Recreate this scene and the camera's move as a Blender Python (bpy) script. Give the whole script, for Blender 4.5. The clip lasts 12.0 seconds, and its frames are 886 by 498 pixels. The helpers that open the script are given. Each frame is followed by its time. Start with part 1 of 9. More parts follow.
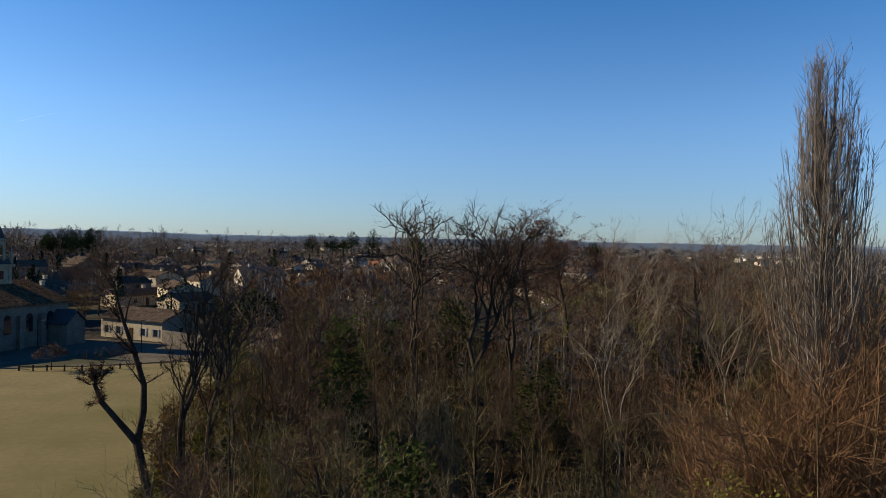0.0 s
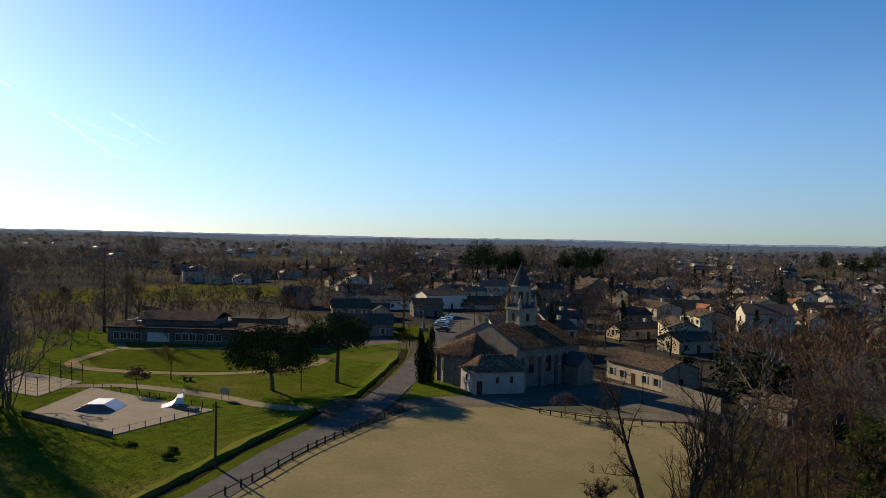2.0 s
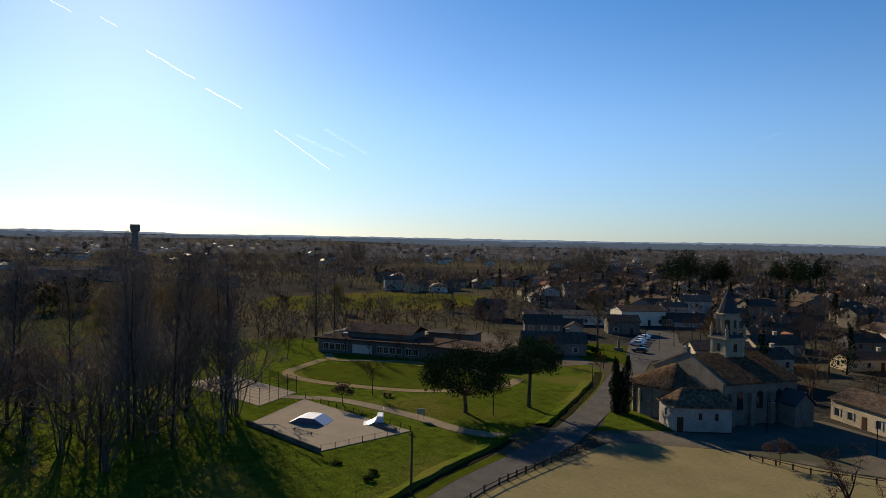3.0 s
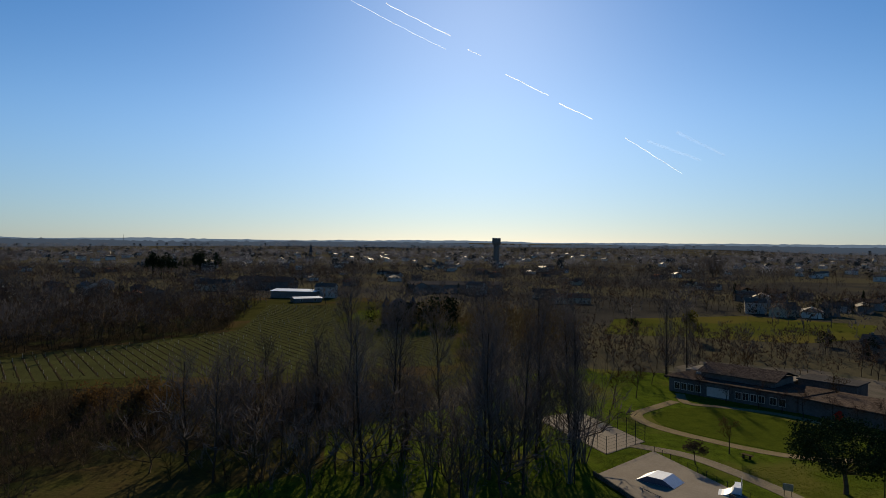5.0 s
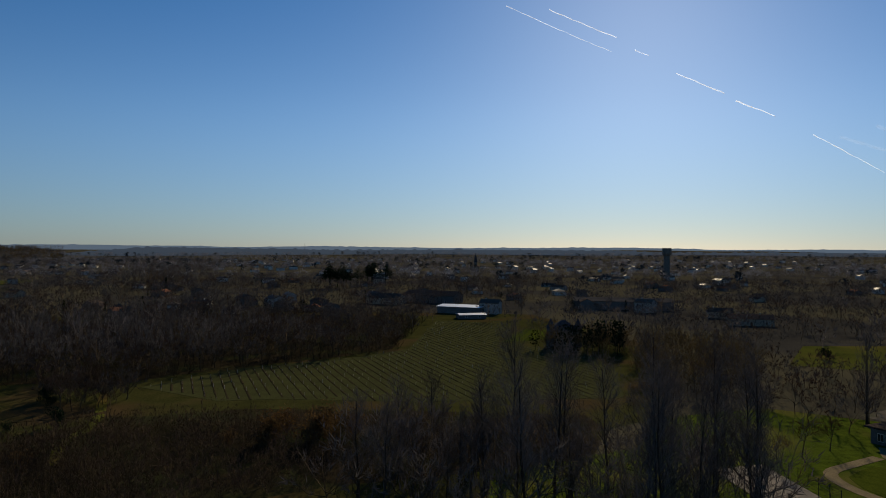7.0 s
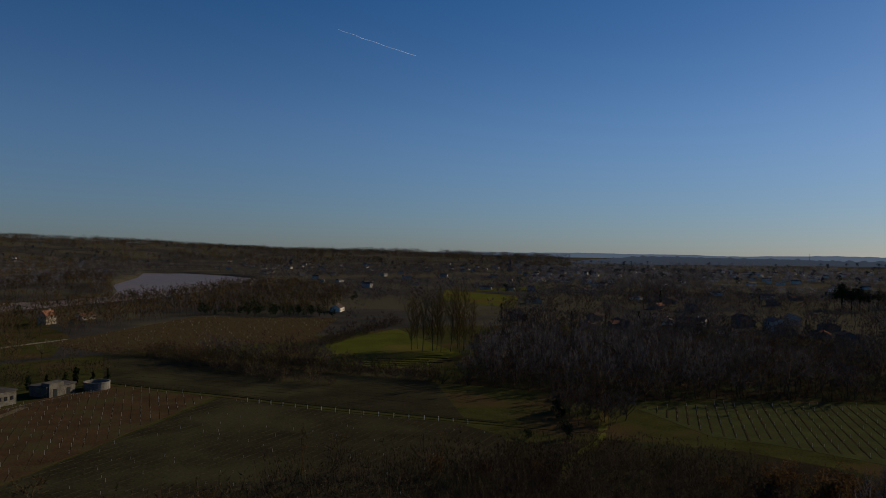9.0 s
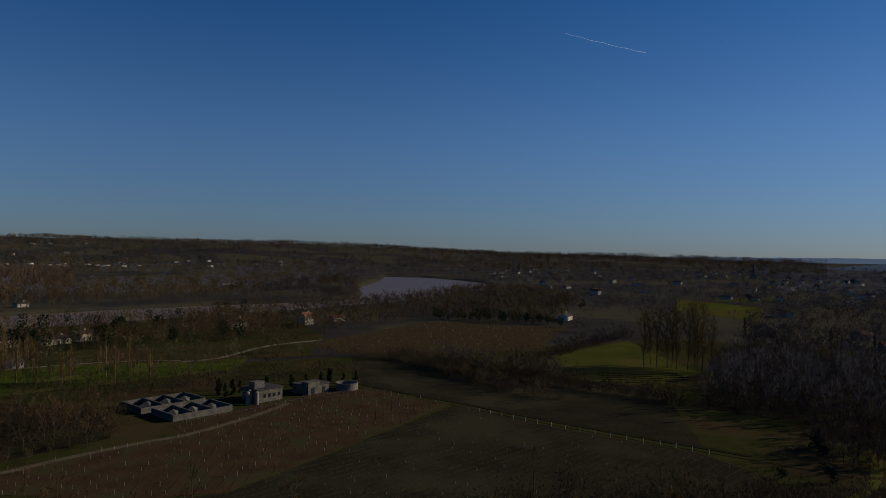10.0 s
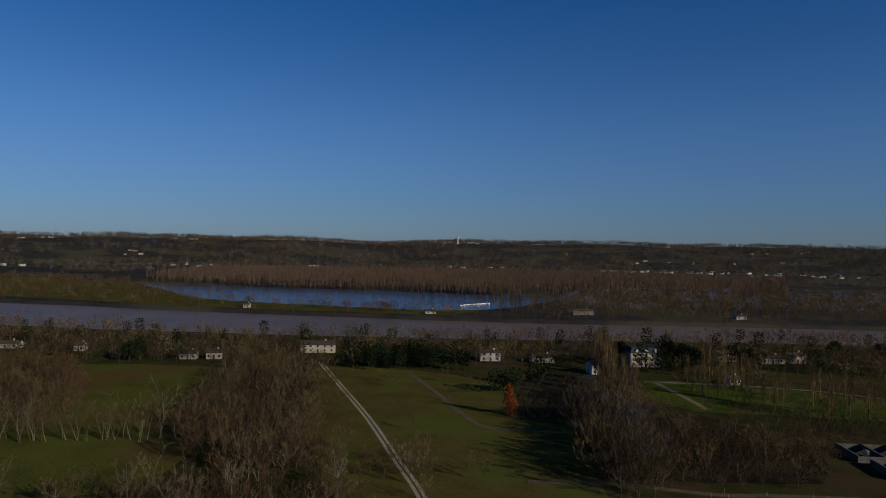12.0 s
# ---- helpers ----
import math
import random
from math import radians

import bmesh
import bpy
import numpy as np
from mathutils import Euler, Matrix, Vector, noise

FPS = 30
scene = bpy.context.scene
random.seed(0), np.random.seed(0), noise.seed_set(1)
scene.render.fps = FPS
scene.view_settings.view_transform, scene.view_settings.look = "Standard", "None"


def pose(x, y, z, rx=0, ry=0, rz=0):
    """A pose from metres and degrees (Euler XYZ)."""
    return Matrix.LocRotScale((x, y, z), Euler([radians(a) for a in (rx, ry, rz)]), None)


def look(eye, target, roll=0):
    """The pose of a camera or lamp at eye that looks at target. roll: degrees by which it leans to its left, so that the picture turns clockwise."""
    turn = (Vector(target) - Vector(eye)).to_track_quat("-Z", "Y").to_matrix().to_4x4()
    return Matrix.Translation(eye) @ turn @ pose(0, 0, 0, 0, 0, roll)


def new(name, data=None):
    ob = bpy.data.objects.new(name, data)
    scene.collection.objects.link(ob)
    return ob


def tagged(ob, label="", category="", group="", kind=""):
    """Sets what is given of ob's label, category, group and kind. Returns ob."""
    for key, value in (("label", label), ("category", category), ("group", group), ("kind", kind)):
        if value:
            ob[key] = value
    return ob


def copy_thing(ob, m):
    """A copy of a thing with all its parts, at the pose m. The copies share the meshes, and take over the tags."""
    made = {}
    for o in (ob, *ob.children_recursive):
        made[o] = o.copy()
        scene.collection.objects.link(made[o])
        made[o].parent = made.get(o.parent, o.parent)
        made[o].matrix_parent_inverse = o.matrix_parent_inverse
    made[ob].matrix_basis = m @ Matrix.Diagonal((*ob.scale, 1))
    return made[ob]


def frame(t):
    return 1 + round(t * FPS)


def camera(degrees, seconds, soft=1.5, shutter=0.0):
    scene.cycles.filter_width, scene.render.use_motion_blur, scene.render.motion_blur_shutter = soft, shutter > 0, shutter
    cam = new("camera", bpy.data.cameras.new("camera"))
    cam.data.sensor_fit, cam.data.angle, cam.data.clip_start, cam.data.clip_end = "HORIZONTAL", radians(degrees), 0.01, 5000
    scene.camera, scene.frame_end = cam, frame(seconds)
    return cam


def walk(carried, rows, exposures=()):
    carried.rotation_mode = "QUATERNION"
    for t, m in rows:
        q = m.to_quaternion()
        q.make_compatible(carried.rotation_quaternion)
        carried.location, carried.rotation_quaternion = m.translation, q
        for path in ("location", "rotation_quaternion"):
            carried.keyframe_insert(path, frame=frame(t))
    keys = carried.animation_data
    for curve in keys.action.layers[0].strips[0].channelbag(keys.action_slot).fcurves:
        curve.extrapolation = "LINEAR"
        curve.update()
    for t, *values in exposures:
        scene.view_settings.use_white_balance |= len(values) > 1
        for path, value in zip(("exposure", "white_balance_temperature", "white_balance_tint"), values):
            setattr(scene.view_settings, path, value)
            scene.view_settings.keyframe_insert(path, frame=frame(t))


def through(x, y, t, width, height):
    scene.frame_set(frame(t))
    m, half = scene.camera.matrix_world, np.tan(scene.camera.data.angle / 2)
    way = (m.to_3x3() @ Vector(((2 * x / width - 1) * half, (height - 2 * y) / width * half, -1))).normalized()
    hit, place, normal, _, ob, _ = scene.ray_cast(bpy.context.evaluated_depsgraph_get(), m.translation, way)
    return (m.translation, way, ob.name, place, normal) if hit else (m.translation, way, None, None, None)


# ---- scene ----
# ================= camera =================
cam = camera(64.7, 12.0, soft=0.8)
ROWS = [
    (0.0, 0.00, 0.00, 18.48, 0.00, -0.45, -1.20),
    (0.5, -0.19, 0.21, 20.43, 4.75, -0.55, -1.14),
    (1.0, -0.42, 0.45, 22.36, 11.31, -0.50, -1.18),
    (1.5, -0.64, 0.87, 24.28, 26.93, -0.62, -1.03),
    (2.0, -0.89, 1.62, 26.15, 39.32, -0.61, -1.18),
    (2.5, -1.31, 2.11, 27.99, 47.27, -0.63, -1.21),
    (3.0, -1.80, 2.48, 29.80, 55.01, -0.62, -1.13),
    (3.5, -2.16, 2.88, 31.58, 62.55, -0.64, -1.07),
    (5.5, -3.35, 3.91, 38.43, 86.96, -0.37, -0.43),
    (6.0, -3.60, 4.00, 40.09, 88.37, -0.29, -0.35),
    (6.5, -3.78, 3.94, 41.72, 90.18, -0.16, -0.33),
    (8.5, -4.26, 2.95, 48.12, 128.37, 0.15, -0.73),
    (9.0, -4.34, 2.46, 49.73, 135.39, 0.20, -0.83),
    (9.5, -4.39, 1.55, 51.36, 140.12, 0.26, -0.84),
    (10.0, -4.42, 0.37, 53.08, 153.79, 0.25, -0.90),
    (10.5, -4.49, -0.77, 54.89, 175.22, 0.31, -1.00),
    (11.0, -4.65, -1.96, 56.76, 198.29, 0.19, -1.03),
    (11.5, -4.93, -3.00, 58.63, 207.99, 0.09, -1.12),
    (12.0, -5.16, -3.87, 60.46, 207.98, -0.04, -0.99),
]
EXPOSURES = [(0.0, 1.08, 6950, 9), (1.5, 1.07, 7150, 9), (2.5, 0.95, 7250, 9), (3.5, 0.7, 7100, 8), (5.5, 0.29, 7000, 6), (6.5, 0.13, 7000, 6), (8.5, -0.35, 6800, 9), (9.5, -0.39, 6500, 12), (10.5, -0.58, 5700, 12), (11.0, -0.6, 5520, 12), (12.0, -0.47, 5760, 12)]
walk(cam, [(t, pose(x, y, z, 90 + pitch, roll, yaw)) for t, x, y, z, yaw, pitch, roll in ROWS], EXPOSURES)

# ================= sky and sun =================
SUN_YAW, SUN_EL = 80.4, 21.0
world = bpy.data.worlds.new("sky")
scene.world = world
world.use_nodes = True
wn = world.node_tree.nodes
sky = wn.new("ShaderNodeTexSky")
sky.sky_type = "NISHITA"
sky.sun_disc = False
sky.sun_elevation = radians(SUN_EL)
sky.sun_rotation = radians(-SUN_YAW)
sky.air_density, sky.dust_density, sky.ozone_density = 0.82, 0.17, 5.4
wn["Background"].inputs["Strength"].default_value = 0.076
tone = wn.new("ShaderNodeHueSaturation")
world.node_tree.links.new(sky.outputs["Color"], tone.inputs["Color"])
tint = wn.new("ShaderNodeMix")
tint.data_type, tint.blend_type = "RGBA", "MULTIPLY"
tint.inputs["Factor"].default_value = 1.0
tint.inputs["B"].default_value = (0.98, 1.0, 1.04, 1)
world.node_tree.links.new(tone.outputs["Color"], tint.inputs["A"])
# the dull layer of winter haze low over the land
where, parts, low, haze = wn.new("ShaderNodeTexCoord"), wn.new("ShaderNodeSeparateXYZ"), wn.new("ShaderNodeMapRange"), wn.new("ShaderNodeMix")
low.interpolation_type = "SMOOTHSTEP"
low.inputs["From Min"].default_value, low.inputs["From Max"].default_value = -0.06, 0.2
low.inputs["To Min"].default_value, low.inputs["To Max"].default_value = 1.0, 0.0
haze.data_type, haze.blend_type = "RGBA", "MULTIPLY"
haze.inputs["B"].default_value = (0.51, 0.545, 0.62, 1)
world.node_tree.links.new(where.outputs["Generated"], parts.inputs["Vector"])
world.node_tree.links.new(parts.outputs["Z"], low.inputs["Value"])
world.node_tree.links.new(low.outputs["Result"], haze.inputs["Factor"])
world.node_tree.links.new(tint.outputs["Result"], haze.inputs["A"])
# clear blue overhead, paler towards the horizon
deep = wn.new("ShaderNodeMapRange")
deep.inputs["From Min"].default_value, deep.inputs["From Max"].default_value = 0.0, 0.45
deep.inputs["To Min"].default_value, deep.inputs["To Max"].default_value = 0.96, 1.22
world.node_tree.links.new(parts.outputs["Z"], deep.inputs["Value"])
world.node_tree.links.new(deep.outputs["Result"], tone.inputs["Saturation"])
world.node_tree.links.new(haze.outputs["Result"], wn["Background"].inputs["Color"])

sun = new("sun", bpy.data.lights.new("sun", "SUN"))
sun.data.energy, sun.data.angle, sun.data.color = 5.0, radians(0.53), (1.0, 0.84, 0.62)
SUN_DIR = Vector((-math.sin(radians(SUN_YAW)) * math.cos(radians(SUN_EL)), math.cos(radians(SUN_YAW)) * math.cos(radians(SUN_EL)), math.sin(radians(SUN_EL))))
sun.matrix_world = look(SUN_DIR * 100, (0, 0, 0))


# ================= materials =================
def material(name, base, dark=None, scale=1.0, rough=0.85, bump=0.0, fine=8.0, spec=0.0, metal=0.0, vary=0.0, sheen=0.0, patch=None, patch_scale=0.02, patch_at=(0.5, 0.62), through=0.0):
    """A surface with two scales of variation; vary: brightness spread from thing to thing; patch: a second colour in large patches."""
    m = bpy.data.materials.new(name)
    m.use_nodes = True
    n, l = m.node_tree.nodes, m.node_tree.links
    b = n["Principled BSDF"]
    dark = dark or tuple(c * 0.6 for c in base)
    geo = n.new("ShaderNodeNewGeometry")
    coarse, small, mix = n.new("ShaderNodeTexNoise"), n.new("ShaderNodeTexNoise"), n.new("ShaderNodeMix")
    coarse.inputs["Scale"].default_value, small.inputs["Scale"].default_value = scale, scale * fine
    coarse.inputs["Detail"].default_value, small.inputs["Detail"].default_value = 5, 4
    l.new(geo.outputs["Position"], coarse.inputs["Vector"]), l.new(geo.outputs["Position"], small.inputs["Vector"])
    add = n.new("ShaderNodeMath")
    add.operation = "ADD"
    l.new(coarse.outputs["Fac"], add.inputs[0]), l.new(small.outputs["Fac"], add.inputs[1])
    ramp = n.new("ShaderNodeMapRange")
    ramp.inputs["From Min"].default_value, ramp.inputs["From Max"].default_value = 0.72, 1.28
    l.new(add.outputs[0], ramp.inputs["Value"])
    mix.data_type = "RGBA"
    mix.inputs["A"].default_value, mix.inputs["B"].default_value = (*dark, 1), (*base, 1)
    l.new(ramp.outputs["Result"], mix.inputs["Factor"])
    colour = mix.outputs["Result"]
    if patch:
        big, edge, second = n.new("ShaderNodeTexNoise"), n.new("ShaderNodeMapRange"), n.new("ShaderNodeMix")
        big.inputs["Scale"].default_value, big.inputs["Detail"].default_value = patch_scale, 6
        l.new(geo.outputs["Position"], big.inputs["Vector"])
        edge.inputs["From Min"].default_value, edge.inputs["From Max"].default_value = patch_at
        l.new(big.outputs["Fac"], edge.inputs["Value"])
        second.data_type = "RGBA"
        second.inputs["B"].default_value = (*patch, 1)
        l.new(edge.outputs["Result"], second.inputs["Factor"]), l.new(colour, second.inputs["A"])
        colour = second.outputs["Result"]
    if vary:
        info, isl, hue = n.new("ShaderNodeObjectInfo"), n.new("ShaderNodeNewGeometry"), n.new("ShaderNodeHueSaturation")
        both, val = n.new("ShaderNodeMath"), n.new("ShaderNodeMapRange")
        both.operation = "ADD"
        l.new(info.outputs["Random"], both.inputs[0]), l.new(isl.outputs["Random Per Island"], both.inputs[1])
        val.inputs["From Max"].default_value = 2.0
        val.inputs["To Min"].default_value, val.inputs["To Max"].default_value = 1 - vary, 1 + vary
        l.new(both.outputs[0], val.inputs["Value"]), l.new(val.outputs["Result"], hue.inputs["Value"]), l.new(colour, hue.inputs["Color"])
        colour = hue.outputs["Color"]
    l.new(colour, b.inputs["Base Color"])
    b.inputs["Roughness"].default_value, b.inputs["Specular IOR Level"].default_value, b.inputs["Metallic"].default_value = rough, spec, metal
    b.inputs["Sheen Weight"].default_value = sheen
    if through:
        thin, blend = n.new("ShaderNodeBsdfTranslucent"), n.new("ShaderNodeMixShader")
        blend.inputs["Fac"].default_value = through
        l.new(colour, thin.inputs["Color"]), l.new(b.outputs[0], blend.inputs[1]), l.new(thin.outputs[0], blend.inputs[2])
        l.new(blend.outputs[0], n["Material Output"].inputs["Surface"])
    if bump:
        bp = n.new("ShaderNodeBump")
        bp.inputs["Strength"].default_value, bp.inputs["Distance"].default_value = 1.0, bump
        l.new(add.outputs[0], bp.inputs["Height"]), l.new(bp.outputs["Normal"], b.inputs["Normal"])
    return m


def tile_material(name, base, dark, pitch=0.28):
    """Old round clay tiles: rows down the slope, mottled with lichen."""
    m = material(name, base, dark, scale=0.9, fine=6, bump=0.03, vary=0.25)
    n, l = m.node_tree.nodes, m.node_tree.links
    b = n["Principled BSDF"]
    tc, vor, mx = n.new("ShaderNodeNewGeometry"), n.new("ShaderNodeTexVoronoi"), n.new("ShaderNodeMix")
    vor.inputs["Scale"].default_value = 1 / pitch
    l.new(tc.outputs["Position"], vor.inputs["Vector"])
    mx.data_type, mx.blend_type = "RGBA", "MULTIPLY"
    mx.inputs["Factor"].default_value = 0.75
    old = b.inputs["Base Color"].links[0].from_socket
    bw, rg = n.new("ShaderNodeRGBToBW"), n.new("ShaderNodeMapRange")
    l.new(vor.outputs["Color"], bw.inputs["Color"]), l.new(bw.outputs["Val"], rg.inputs["Value"])
    rg.inputs["To Min"].default_value, rg.inputs["To Max"].default_value = 0.3, 1.9
    l.new(old, mx.inputs["A"]), l.new(rg.outputs["Result"], mx.inputs["B"]), l.new(mx.outputs["Result"], b.inputs["Base Color"])
    return m


def water_material(name, base, rough, wave, spec):
    m = material(name, base, scale=0.02, rough=rough, spec=spec)
    n, l = m.node_tree.nodes, m.node_tree.links
    tex, bp, geo, mp = n.new("ShaderNodeTexNoise"), n.new("ShaderNodeBump"), n.new("ShaderNodeNewGeometry"), n.new("ShaderNodeMapping")
    mp.inputs["Scale"].default_value = (0.25, 0.6, 1)
    tex.inputs["Scale"].default_value, tex.inputs["Detail"].default_value = 1.0, 4
    bp.inputs["Strength"].default_value, bp.inputs["Distance"].default_value = wave, 0.3
    l.new(geo.outputs["Position"], mp.inputs["Vector"]), l.new(mp.outputs["Vector"], tex.inputs["Vector"])
    l.new(tex.outputs["Fac"], bp.inputs["Height"]), l.new(bp.outputs["Normal"], n["Principled BSDF"].inputs["Normal"])
    return m


